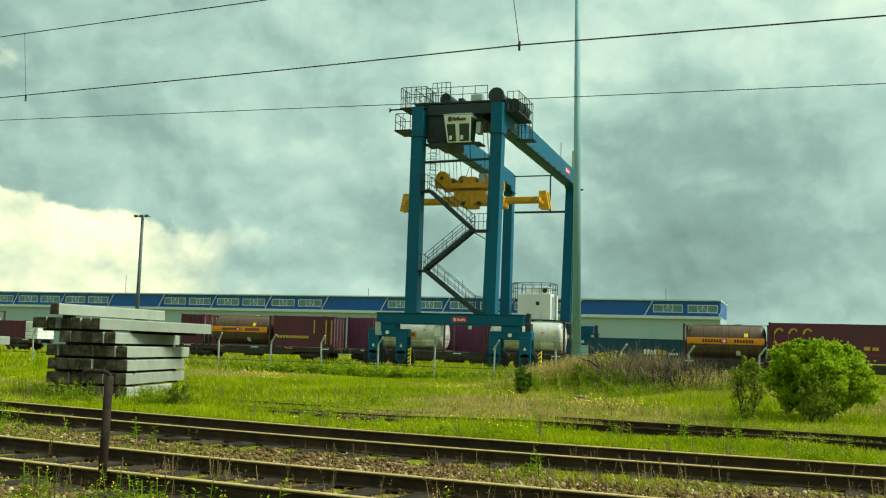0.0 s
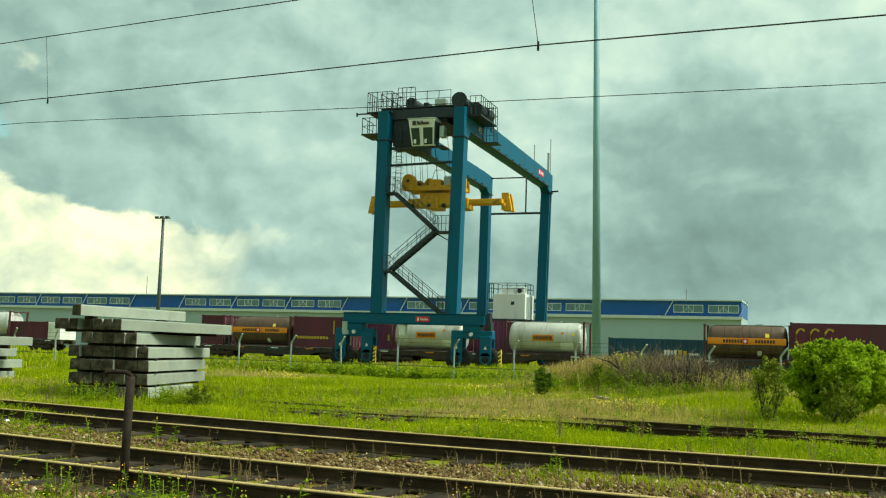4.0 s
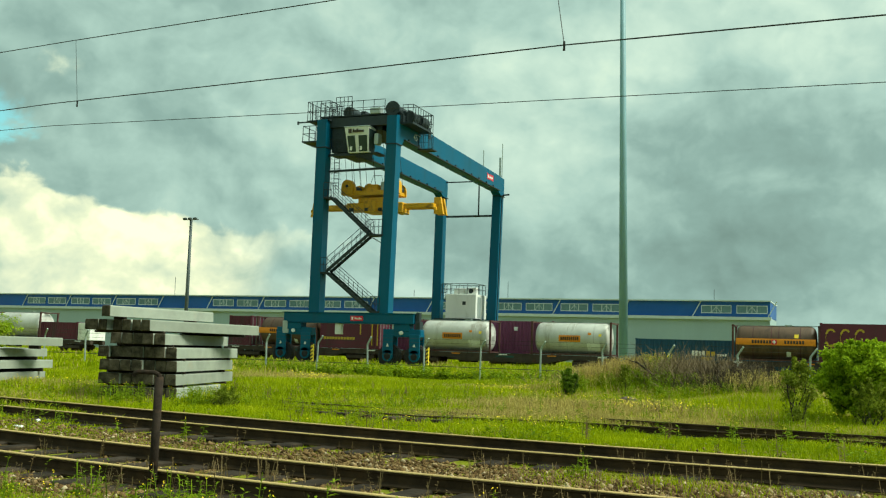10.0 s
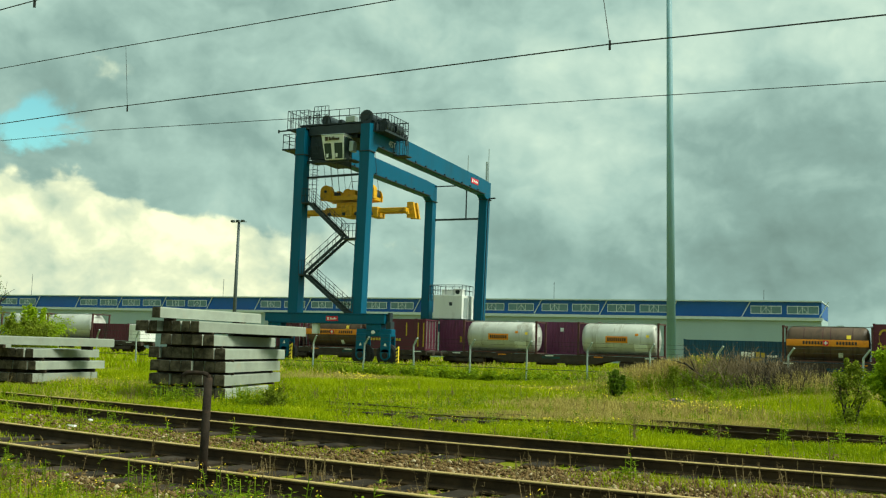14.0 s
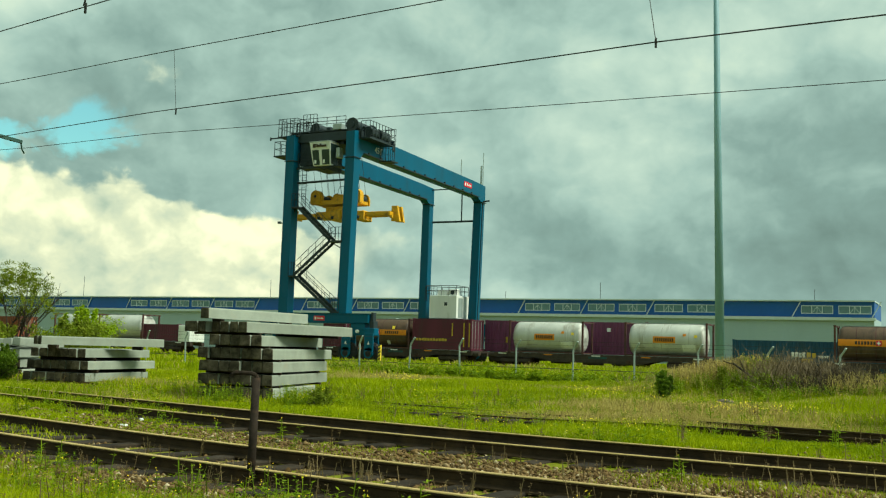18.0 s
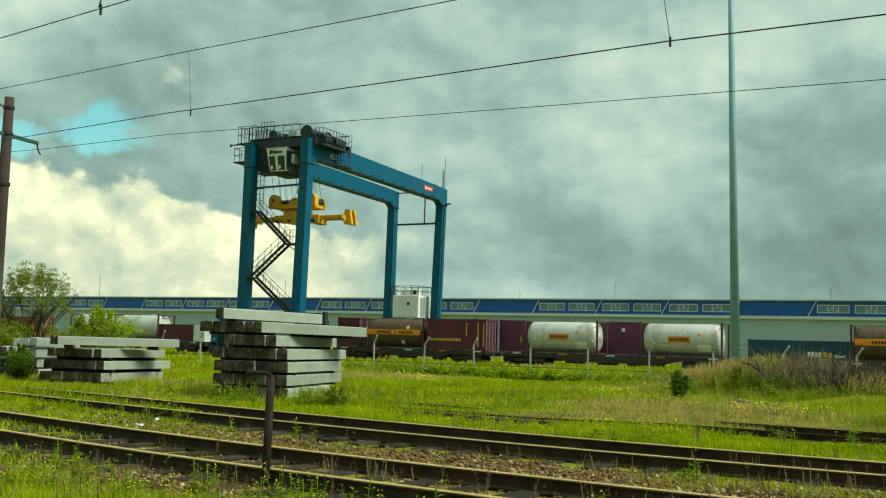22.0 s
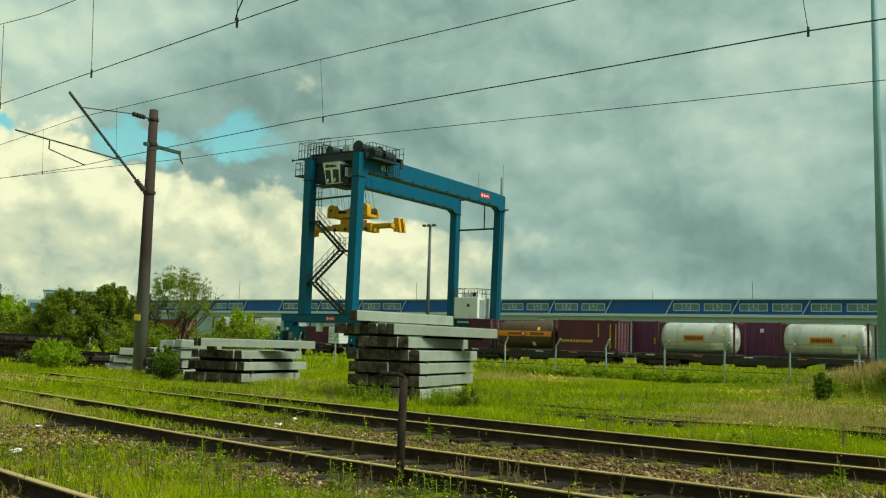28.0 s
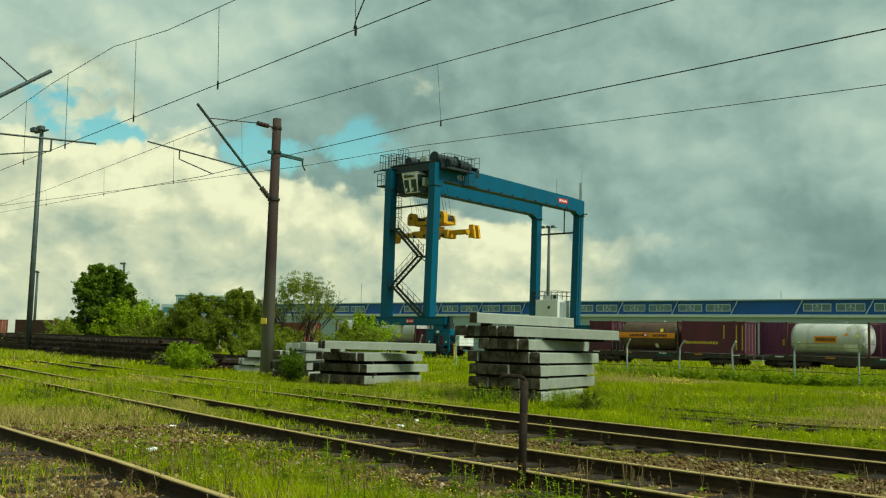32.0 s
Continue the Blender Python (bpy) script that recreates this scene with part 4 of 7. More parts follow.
    part("roof_rail", rail_run(Shape(), [(h0 - 0.4, hy + 0.05, hz), (h1 - 0.05, hy + 0.05, hz), (h1 - 0.05, SPAN + 0.7, hz), (h0, SPAN + 0.7, hz), (h0 - 0.4, hy + 0.05, hz)], 0.95, 0.8, 0.03), "lamp_steel", ho)
    part("air_unit", Shape().block(-0.7, 0.45, hy + 0.4, hy + 1.2, hz, hz + 0.55, 0.04), "white_paint", ho)
    part("air_unit", Shape().block(0.55, 1.45, hy + 0.3, hy + 1.0, hz, hz + 0.62, 0.04), "white_paint", ho)
    part("fan", Shape().tube((1.0, hy + 0.27, hz + 0.3), (1.0, hy + 0.32, hz + 0.3), 0.22, n=16), "crane_dark", ho)
    part("house_ladder", rail_run(Shape(), [(h0 - 0.55, hy + 0.1, 6.0), (h0 - 0.05, hy + 0.1, 6.0)], 1.4, 0.15, 0.03), "crane_dark", ho)
    part("house_deck", Shape().box(-2.4, 2.2, hy - 0.1, SPAN + 0.8, 4.12, 4.29), "crane_dark", c)
    # aerials and cables on the far legs
    for dx, dy, top, r in ((HALF + 0.25, SPAN + 0.1, 20.8, 0.04), (HALF + 0.05, SPAN + 0.1, 19.5, 0.10), (HALF - 0.1, 19.4, 19.4, 0.04)):
        part("aerial", Shape().tube((dx, dy, 17.3), (dx, dy, top), r, n=8), "galvanised", c)
    part("flood_light", Shape().tube((HALF + 0.3, SPAN, 15.9), (HALF + 1.05, SPAN, 15.95), 0.08, n=6), "crane_dark", c)
    part("cable_run", Shape().bar((HALF + 0.14, SPAN - 0.1, 4.0), (HALF + 0.38, SPAN - 0.1, 15.7), 0.06, 0.12), "crane_dark", c)
    return c


crane = make_crane()

# ---------------- freight train ----------------
TRAIN_Y, DECK = 77.0, 1.28


def frame_shape(length, width, height):
    """Corner posts, rails and castings of a container."""
    s = Shape()
    a, b = length / 2, width
    for x in (-a, a - 0.14):
        for y in (0, b - 0.14):
            s.box(x, x + 0.14, y, y + 0.14, 0, height)
            for z in (0, height - 0.12):
                s.box(x - 0.01, x + 0.17, y - 0.01, y + 0.17, z, z + 0.12)
        for z in (0.02, height - 0.12):
            s.box(x + 0.02, x + 0.12, 0.14, b - 0.14, z, z + 0.10)
    for y in (0.02, b - 0.12):
        s.box(-a + 0.14, a - 0.14, y, y + 0.10, 0.02, 0.14)
    return s


def tank_container(x, y, z, shell, frame_mat, label, band="", length=6.06, low_band=False):
    t = thing("tank_container", pose(x, y, z), label, "tank container", "tank containers on the wagons")
    part("frame", frame_shape(length, 2.44, 2.6), frame_mat, t)
    a, r = length / 2 - 0.2, 1.24
    s = Shape()
    ring = [(-a, 0.03), (-a + 0.04, 0.72), (-a + 0.13, 1.04), (-a + 0.28, 1.19), (-a + 0.48, r), (a - 0.48, r), (a - 0.28, 1.19), (a - 0.13, 1.04), (a - 0.04, 0.72), (a, 0.03)]
    n = 36
    v = [(px, 1.22 + pr * math.cos(2 * math.pi * k / n), 1.32 + pr * math.sin(2 * math.pi * k / n)) for px, pr in ring for k in range(n)]
    f = [(i * n + k, i * n + (k + 1) % n, (i + 1) * n + (k + 1) % n, (i + 1) * n + k) for i in range(len(ring) - 1) for k in range(n)]
    f += [tuple(range(n)), tuple(range(len(v) - n, len(v)))[::-1]]
    tank = part("tank", s.add(v, f), shell, t, smooth=True)
    for hx in (-a * 0.55, -a * 0.1, a * 0.08, a * 0.6):
        q = [(1.22 + 1.252 * math.cos(2 * math.pi * k / n), 1.32 + 1.252 * math.sin(2 * math.pi * k / n)) for k in range(n)]
        part("hoop", Shape().add([(hx + d, *p) for d in (-0.03, 0.03) for p in q], [(k, (k + 1) % n, n + (k + 1) % n, n + k) for k in range(n)]), shell if shell == "tank_steel" else "frame_brown", tank)
    part("walkway", Shape().box(-a, a, 0.95, 1.5, 2.56, 2.6).box(0.6, 1.1, 1.0, 1.45, 2.55, 2.66), "galvanised", t)
    if band:
        def arc(x0, x1, z0, z1, lift):
            p = []
            for k in range(7):
                zz = z0 + (z1 - z0) * k / 6
                p.append((1.22 - math.sqrt(max(0.01, (r + lift) ** 2 - (zz - 1.32) ** 2)), zz))
            return Shape().add([(xx, *q) for xx in (x0, x1) for q in p], [(k, 7 + k, 8 + k, k + 1) for k in range(6)])
        if low_band:
            bd = part("band", arc(-a + 0.1, a - 0.1, 1.15, 1.62, 0.03), "orange_band", tank, "orange band")
            for i in range(18):
                x0 = -a + 1.2 + i * 0.2 + (0.45 if i > 8 else 0)
                if x0 < a - 0.9:
                    part("letter_bar", arc(x0, x0 + 0.14, 1.27, 1.5, 0.04), "dark_letters", bd)
            part("cross_mark", arc(-0.26, 0.10, 1.20, 1.56, 0.045), "red_paint", bd)
            part("cross_mark", arc(-0.12, -0.04, 1.25, 1.51, 0.05), "white_paint", bd)
            part("cross_mark", arc(-0.2, 0.04, 1.34, 1.42, 0.052), "white_paint", bd)
            part("hazard_plate", arc(1.3, 1.58, 1.68, 1.95, 0.03), "yellow_sign", tank)
            part("data_plate", arc(0.75, 1.05, 0.35, 0.7, 0.03), "white_paint", tank)
        else:
            bd = part("name_plate", arc(-0.95, 0.78, 1.05, 1.55, 0.02), "orange_band", tank, "orange name plate")
            for i in range(9):
                x0 = -0.80 + i * 0.165
                part("letter_bar", arc(x0, x0 + 0.115, 1.17, 1.44, 0.03), "dark_letters", bd)
            part("data_plate", arc(1.3, 2.3, 0.4, 1.0, 0.02), "white_paint", tank)
            part("hazard_plate", arc(1.35, 1.6, 1.6, 1.78, 0.03), "orange_band", tank)
            part("hazard_plate", arc(2.2, 2.42, 1.5, 1.7, 0.03), "yellow_sign", tank)
    return t


def box_container(x, y, z, length, color, label, height=2.6, ribs=True, letters=None):
    t = thing("freight_container", pose(x, y, z), label, "container", "freight containers")
    part("frame", frame_shape(length, 2.44, height), color, t)
    a = length / 2 - 0.12
    n = int(length / 0.28) if ribs else 2
    xs, ds = [], []
    for i in range(n):
        w = 2 * a / n
        x0 = -a + i * w
        if ribs:
            xs += [x0, x0 + w * 0.36, x0 + w * 0.5, x0 + w * 0.86]
            ds += [0.03, 0.03, 0.075, 0.075]
        else:
            xs += [x0]
            ds += [0.03]
    xs.append(a), ds.append(0.03)
    k = len(xs)
    for y0, sg in ((0.0, 1), (2.44, -1)):
        v = [(px, y0 + sg * d, zz) for zz in (0.12, height - 0.1) for px, d in zip(xs, ds)]
        part("side_wall", Shape().add(v, [(i, i + 1, k + i + 1, k + i) for i in range(k - 1)]), color, t)
    part("roof", Shape().box(-a, a, 0.04, 2.40, height - 0.1, height - 0.04), color, t)
    part("end_wall", Shape().box(-a - 0.02, -a + 0.04, 0.1, 2.34, 0.1, height - 0.08), color, t)
    part("door", Shape().box(a - 0.04, a + 0.02, 0.1, 1.21, 0.1, height - 0.08), color, t)
    part("door", Shape().box(a - 0.04, a + 0.02, 1.23, 2.34, 0.1, height - 0.08), color, t)
    for k in range(4):
        part("door_bar", Shape().tube((a + 0.05, 0.35 + k * 0.58, 0.15), (a + 0.05, 0.35 + k * 0.58, height - 0.15), 0.025, n=6), "galvanised", t)
    for spec in letters or []:
        kind, x0, x1, z0, z1, k, mt = spec
        if kind == "bars":
            w = (x1 - x0) / k
            for i in range(k):
                part("letter_bar", Shape().box(x0 + i * w, x0 + (i + (0.75 if k > 1 else 1)) * w, 0.012, 0.024, z0, z1 - (0.12 * (z1 - z0) if (i * 7 + k) % 3 == 0 else 0)), mt, t)
        else:
            for i in range(k):
                sh = Shape()
                q = (x0 + (x1 - x0) * (i + 0.5) / k, (z0 + z1) / 2)
                w = (x1 - x0) / k * 0.36
                pts = [(q[0] + w * math.cos(u), 0.005, q[1] + (z1 - z0) / 2 * math.sin(u)) for u in np.linspace(0.8, 5.5, 11)]
                for p1, p2 in zip(pts, pts[1:]):
                    sh.bar(p1, p2, 0.02, (z1 - z0) * 0.11)
                part("curved_mark", sh, mt, t)
    return t


def flat_wagon(x0, x1, y, label):
    w = thing("flat_wagon", pose((x0 + x1) / 2, y, 0), label, "wagon", "flat wagons of the train")
    h = (x1 - x0) / 2
    s = Shape()
    for yy in (0.05, 2.2):
        s.box(-h, h, yy, yy + 0.2, 0.92, 1.26)
        s.add([(-h * 0.55, yy, 0.92), (h * 0.55, yy, 0.92), (h * 0.42, yy, 0.62), (-h * 0.42, yy, 0.62), (-h * 0.55, yy + 0.15, 0.92), (h * 0.55, yy + 0.15, 0.92), (h * 0.42, yy + 0.15, 0.62), (-h * 0.42, yy + 0.15, 0.62)],
              [(0, 1, 2, 3), (7, 6, 5, 4), (0, 4, 5, 1), (2, 6, 7, 3), (0, 3, 7, 4), (1, 5, 6, 2)])
    for k in range(9):
        xx = -h + 0.1 + k * (2 * h - 0.3) / 8
        s.box(xx, xx + 0.2, 0.2, 2.25, 0.98, 1.2)
    s.box(-h, h, 0.25, 2.2, 1.2, 1.275)
    part("underframe", s, "wagon_dark", w)
    for bx in (-h + 1.9, h - 1.9):
        b = part("bogie", Shape().block(bx - 1.3, bx + 1.3, 0.12, 0.3, 0.48, 0.78, 0.04).block(bx - 1.3, bx + 1.3, 2.15, 2.33, 0.48, 0.78, 0.04).box(bx - 0.3, bx + 0.3, 0.3, 2.2, 0.5, 0.9), "wagon_dark", w)
        for wx in (bx - 0.9, bx + 0.9):
            part("wheelset", Shape().tube((wx, 0.42, 0.62), (wx, 0.56, 0.62), 0.46, n=20).tube((wx, 1.9, 0.62), (wx, 2.04, 0.62), 0.46, n=20).tube((wx, 0.2, 0.62), (wx, 2.3, 0.62), 0.08, n=8), "rust_dark", b)
    for x2 in (-h - 0.55, h):
        for y2 in (0.4, 2.1):
            part("buffer", Shape().tube((x2, y2, 1.05), (x2 + 0.55, y2, 1.05), 0.2, n=12), "wagon_dark", w)
    part("side_sign", Shape().box(-0.6, 0.9, 0.02, 0.045, 0.96, 1.12), "wagon_green", w)
    part("brake_wheel", Shape().tube((h * 0.3, 0.05, 0.8), (h * 0.3, 0.0, 0.8), 0.18, n=14), "rust_dark", w)
    part("brake_box", Shape().block(-1.2, 0.3, 0.4, 1.2, 0.45, 0.93, 0.03), "wagon_dark", w)
    for k in range(5):
        kx = -h + 0.8 + k * (2 * h - 1.6) / 4
        part("side_label", Shape().box(kx - 0.35, kx + 0.35, 0.03, 0.047, 1.14, 1.22), "orange_band" if k % 2 else "white_paint", w)
    return w


def make_train():
    dk = DECK
    flat_wagon(-51.5, -36.6, TRAIN_Y, "dark rusty flat wagon carrying tank and box containers")
    flat_wagon(-34.6, -17.0, TRAIN_Y, "dark rusty flat wagon carrying two steel tanks")
    flat_wagon(-8.6, 12.6, TRAIN_Y, "dark flat wagon carrying a brown tank and maroon container")
    flat_wagon(-37.2, -22.4, TRAIN_Y + 3.4, "dark flat wagon under the purple container")
    flat_wagon(-85.5, -67.5, TRAIN_Y, "dark flat wagon with tank and low maroon container")
    tank_container(-45.6, TRAIN_Y, dk, "tank_brown", "frame_brown", "dirty brown tank container with an orange band", "b", low_band=True)
    tank_container(-30.05, TRAIN_Y, dk, "tank_steel", "frame_brown", "light steel tank container with orange name plate", "b", 6.4)
    tank_container(-20.3, TRAIN_Y, dk, "tank_steel", "frame_brown", "light steel tank container with orange name plate", "b", 6.4)
    tank_container(-5.2, TRAIN_Y, dk + 0.03, "tank_brown", "frame_brown", "dirty brown tank container with an orange band", "b", low_band=True)
    tank_container(-76.0, TRAIN_Y, dk, "tank_steel", "frame_brown", "weathered steel tank container", "", 6.06)
    tank_container(-82.3, TRAIN_Y, dk, "tank_steel", "frame_brown", "weathered steel tank container", "", 6.06)
    box_container(-39.9, TRAIN_Y, dk, 4.7, "maroon", "short dark maroon container with gold lettering", 2.65, False, [("bars", -2.0, 1.0, 0.75, 0.98, 11, "gold_letters"), ("bars", 1.4, 1.5, 1.2, 2.3, 1, "gold_letters")])
    box_container(-50.3, TRAIN_Y, dk, 2.3, "maroon", "end of a dark maroon container", 2.62)
    g = box_container(-37.1, TRAIN_Y, dk, 0.9, "maroon", "black and gold chequered container end", 2.62, True, [("bars", -0.42, -0.2, 0.3, 2.3, 1, "gold_letters"), ("bars", 0.2, 0.42, 0.3, 2.3, 1, "gold_letters")])
    box_container(-29.8, TRAIN_Y + 3.4, dk, 14.3, "maroon_light", "purple corrugated container with gold letters", 2.72, True, [("curve", -2.55, -1.95, 1.0, 2.1, 1, "gold_letters"), ("bars", -5.2, -5.0, 0.8, 1.3, 1, "gold_letters"), ("bars", 3.8, 4.1, 1.9, 2.2, 1, "white_paint")])
    box_container(4.65, TRAIN_Y + 0.1, dk + 0.05, 13.7, "maroon", "long maroon container with large gold lettering", 2.8, False, [("curve", -6.6, -3.7, 1.15, 2.35, 3, "gold_letters"), ("bars", -6.3, -4.0, 0.75, 0.85, 9, "gold_letters"), ("curve", 1.0, 3.2, 0.9, 1.7, 2, "gold_letters"), ("bars", -0.5, 0.6, 0.95, 1.2, 2, "gold_letters")])
    box_container(-9.4, TRAIN_Y + 5.0, 0.12, 13.7, "navy", "dark blue container standing on the ground", 2.72, True, [("bars", -2.4, -1.35, 1.42, 1.84, 4, "white_paint"), ("bars", -1.3, -0.55, 1.42, 1.84, 2, "gold_letters"), ("bars", -0.45, 0.3, 1.43, 1.62, 4, "white_paint"), ("bars", -1.7, -0.85, 1.08, 1.36, 1, "gold_letters")])
    box_container(-71.0, TRAIN_Y + 0.2, dk, 4.8, "maroon", "low maroon container on the wagon", 1.7)
    t = thing("white_cabinet", pose(-67.7, TRAIN_Y + 0.1, dk), "small yellowed white cabinet on the wagon", "cabinet")
    part("body", Shape().block(-0.72, 0.72, 0, 2.2, 0, 1.62, 0.03), "white_paint", t)
    part("door", Shape().block(-0.6, 0.6, -0.02, 0.0, 0.1, 1.5, 0.005), "white_paint", t)
    for i in range(6):
        x = -96.0 - i * 20.0
        flat_wagon(x - 9.6, x + 8.2, TRAIN_Y, "distant dark flat wagon of the train")
        if i != 1:
            box_container(x - 0.7, TRAIN_Y, dk, 12.2, "rust_red" if i % 2 == 0 else "frame_brown", "distant rust-red box container", 2.2)
        else:
            tank_container(x - 5.0, TRAIN_Y, dk, "tank_steel", "frame_brown", "distant weathered steel tank container", "", 6.06)
            tank_container(x + 3.2, TRAIN_Y, dk, "tank_brown" if i % 2 else "tank_steel", "frame_brown", "distant weathered tank container", "", 6.06)
    # rails of the yard track
    r = thing("yard_track", pose(0, 0, 0), "yard track under the freight train", "track", "railway tracks")
    for yy in (TRAIN_Y + 0.47, TRAIN_Y + 1.97):
        part("rail", Shape().sweep([(60, yy, 0.16), (-230, yy, 0.16)], RAIL), "rail_side", r)


make_train()


# ---------------- warehouse ----------------
def make_warehouse():
    y, x0, x1 = 140.0, -182.0, -10.1
    w = thing("warehouse", pose(0, y, 0), "long grey warehouse with a blue band of windows", "warehouse")
    part("wall", Shape().box(x0, x1, 0, 12, 0, 6.9), "cladding_grey", w)
    part("gutter", Shape().box(x0, x1 + 0.2, -0.55, 0.1, 6.55, 6.95), "roof_edge", w)
    band = part("clerestory_wall", Shape().box(x0, x1, 0.25, 12, 6.95, 9.0), "cladding_blue", w, "blue clad upper wall")
    part("roof", Shape().box(x0 - 0.2, x1 + 0.08, -0.2, 12.2, 9.0, 9.16), "roof_edge", w, "thin pale roof edge")
    # bays between slanting pipes
    win = Shape().box(-1.95, 1.95, -0.06, 0.0, -0.52, 0.52)
    pane_me = Shape().box(-0.58, 0.58, -0.08, -0.065, -0.42, 0.42).mesh("pane")
    pane_me.materials.append(M["window_pane"])
    fr = Shape().box(-1.97, 1.97, -0.12, -0.06, 0.44, 0.54).box(-1.97, 1.97, -0.12, -0.06, -0.54, -0.44)
    for xx in (-1.97, -0.69, 0.61, 1.89):
        fr.box(xx, xx + 0.08, -0.12, -0.06, -0.44, 0.44)
    fr.bar((-0.58, -0.09, -0.42), (0.0, -0.09, 0.35), 0.03, 0.05).bar((0.58, -0.09, -0.42), (0.0, -0.09, 0.35), 0.03, 0.05).box(-0.03, 0.03, -0.1, -0.06, -0.42, 0.44)
    win_me, fr_me = win.mesh("window"), fr.mesh("window_frame")
    win_me.materials.append(M["window_blue"])
    fr_me.materials.append(M["roof_edge"])
    pipe_me = Shape().bar((-0.55, -0.15, -1.0), (0.55, -0.15, 1.02), 0.1, 0.11).mesh("downpipe")
    pipe_me.materials.append(M["roof_edge"])
    bay = 9.75
    k = 0
    x = -9.8
    while x > x0 + 4:
        part("downpipe", pipe_me, None, w, m=pose(x, 0.25, 8.0))
        blank = k % 4 == 1 or (k % 4 == 3 and k > 18)
        if not blank:
            for c in (-2.6, -7.2):
                q = part("window", win_me, None, w, m=pose(x + c, 0.25, 7.95))
                part("window_frame", fr_me, None, q)
                for px in (-1.28, 0.0, 1.28):
                    part("pane", pane_me, None, q, m=pose(px, 0, 0))
        x -= bay
        k += 1
    for ax, h in ((-17.5, 1.5), (-47.0, 2.5), (-106, 3.0), (-150, 4.0), (-62, 1.2)):
        part("aerial", Shape().tube((ax, 2, 9.2), (ax, 2, 9.2 + h), 0.04, n=5), "lamp_steel", w)


make_warehouse()


def make_far_office():
    o = thing("office_building", pose(-252.8, 161.6, 0, 0, 0, 57), "distant grey office block with window bands", "office building")
    part("wall", Shape().block(0, 26, 0, 14, 0, 10.6, 0.1), "office_wall", o)
    part("upper_storey", Shape().block(4, 26, 3, 14, 10.6, 13.4, 0.1), "office_wall", o)
    part("roof", Shape().box(3.7, 26.4, 2.7, 14.3, 13.4, 13.8), "roof_edge", o)
    for z in (2.2, 5.2, 8.2):
        for i in range(8):
            part("window", Shape().box(0.5 + i * 3.1, 3.1 + i * 3.1, -0.08, 0.0, z, z + 1.5), "window_blue", o)
    for i in range(7):
        part("window", Shape().box(4.5 + i * 3.1, 7.1 + i * 3.1, 2.92, 3.0, 11.1, 12.6), "window_blue", o)


make_far_office()


# ---------------- masts, poles and fence ----------------
def light_mast(x, y, h, r0, r1, label, floods, lean=0.0, mat="mast_steel"):
    t = thing("light_mast", pose(x, y, 0, 0, -lean, 0), label, "light mast", "light masts")
    part("shaft", Shape().tube((0, 0, -0.3), (0, 0, h), r0, r1, 12), mat, t, smooth=True)
    part("base_plate", Shape().block(-r0 * 1.7, r0 * 1.7, -r0 * 1.7, r0 * 1.7, -0.05, 0.06, 0.01), mat, t)
    part("cross_arm", Shape().bar((-floods * 0.45, 0, h), (floods * 0.45, 0, h), 0.1, 0.1), mat, t)
    for i in range(floods):
        x0 = (i - (floods - 1) / 2) * 0.9
        f = part("floodlight", Shape().block(x0 - 0.28, x0 + 0.28, -0.5, -0.1, h - 0.05, h + 0.28, 0.05), "lamp_steel", t)
        part("lens", Shape().box(x0 - 0.24, x0 + 0.24, -0.52, -0.505, h, h + 0.22), "glass_cab", f)
    return t


light_mast(-10.79, 51.5, 27, 0.245, 0.10, "tall tapering galvanised light mast", 4, 0.85)
light_mast(-91.1, 125.0, 19.5, 0.32, 0.20, "distant steel light mast", 3, 0, "lamp_steel")
light_mast(-67.4, 32.85, 15.3, 0.20, 0.14, "steel light mast with two floodlights", 2, 0, "lamp_steel")
light_mast(-172.2, 101.6, 14.7, 0.28, 0.2, "distant steel light mast", 2, 0, "lamp_steel")
light_mast(-179.4, 88.4, 12.4, 0.28, 0.2, "distant steel light mast", 2, 0, "lamp_steel")


def make_fence():
    f = thing("fence", pose(0, 45.0, 0), "wire fence on grey posts with bent tops", "fence")
    s = Shape().tube((0, 0, -0.1), (0, 0, 1.55), 0.045, n=8)
    s.tube((0, 0, 1.55), (0.26, -0.1, 1.92), 0.045, n=8)
    me = s.mesh("post")
    me.materials.append(M["galvanised"])
    x = 12.85
    while x > -75:
        part("post", me, None, f, m=pose(x + random.uniform(-0.04, 0.04), 0, 0, random.uniform(-1.5, 1.5), random.uniform(-2, 2), random.uniform(-8, 8)))
        x -= 2.9
    for z in (0.12, 0.62, 1.1, 1.5):
        part("wire", Shape().tube((12.85, 0, z), (-75, 0, z), 0.005 if z != 0.62 else 0.014, n=4), "wire", f)
    for z, d in ((1.72, 0.12), (1.9, 0.24)):
        part("wire", Shape().tube((12.85 + d, -d * 0.4, z), (-75 + d, -d * 0.4, z), 0.006, n=4), "wire", f)


make_fence()


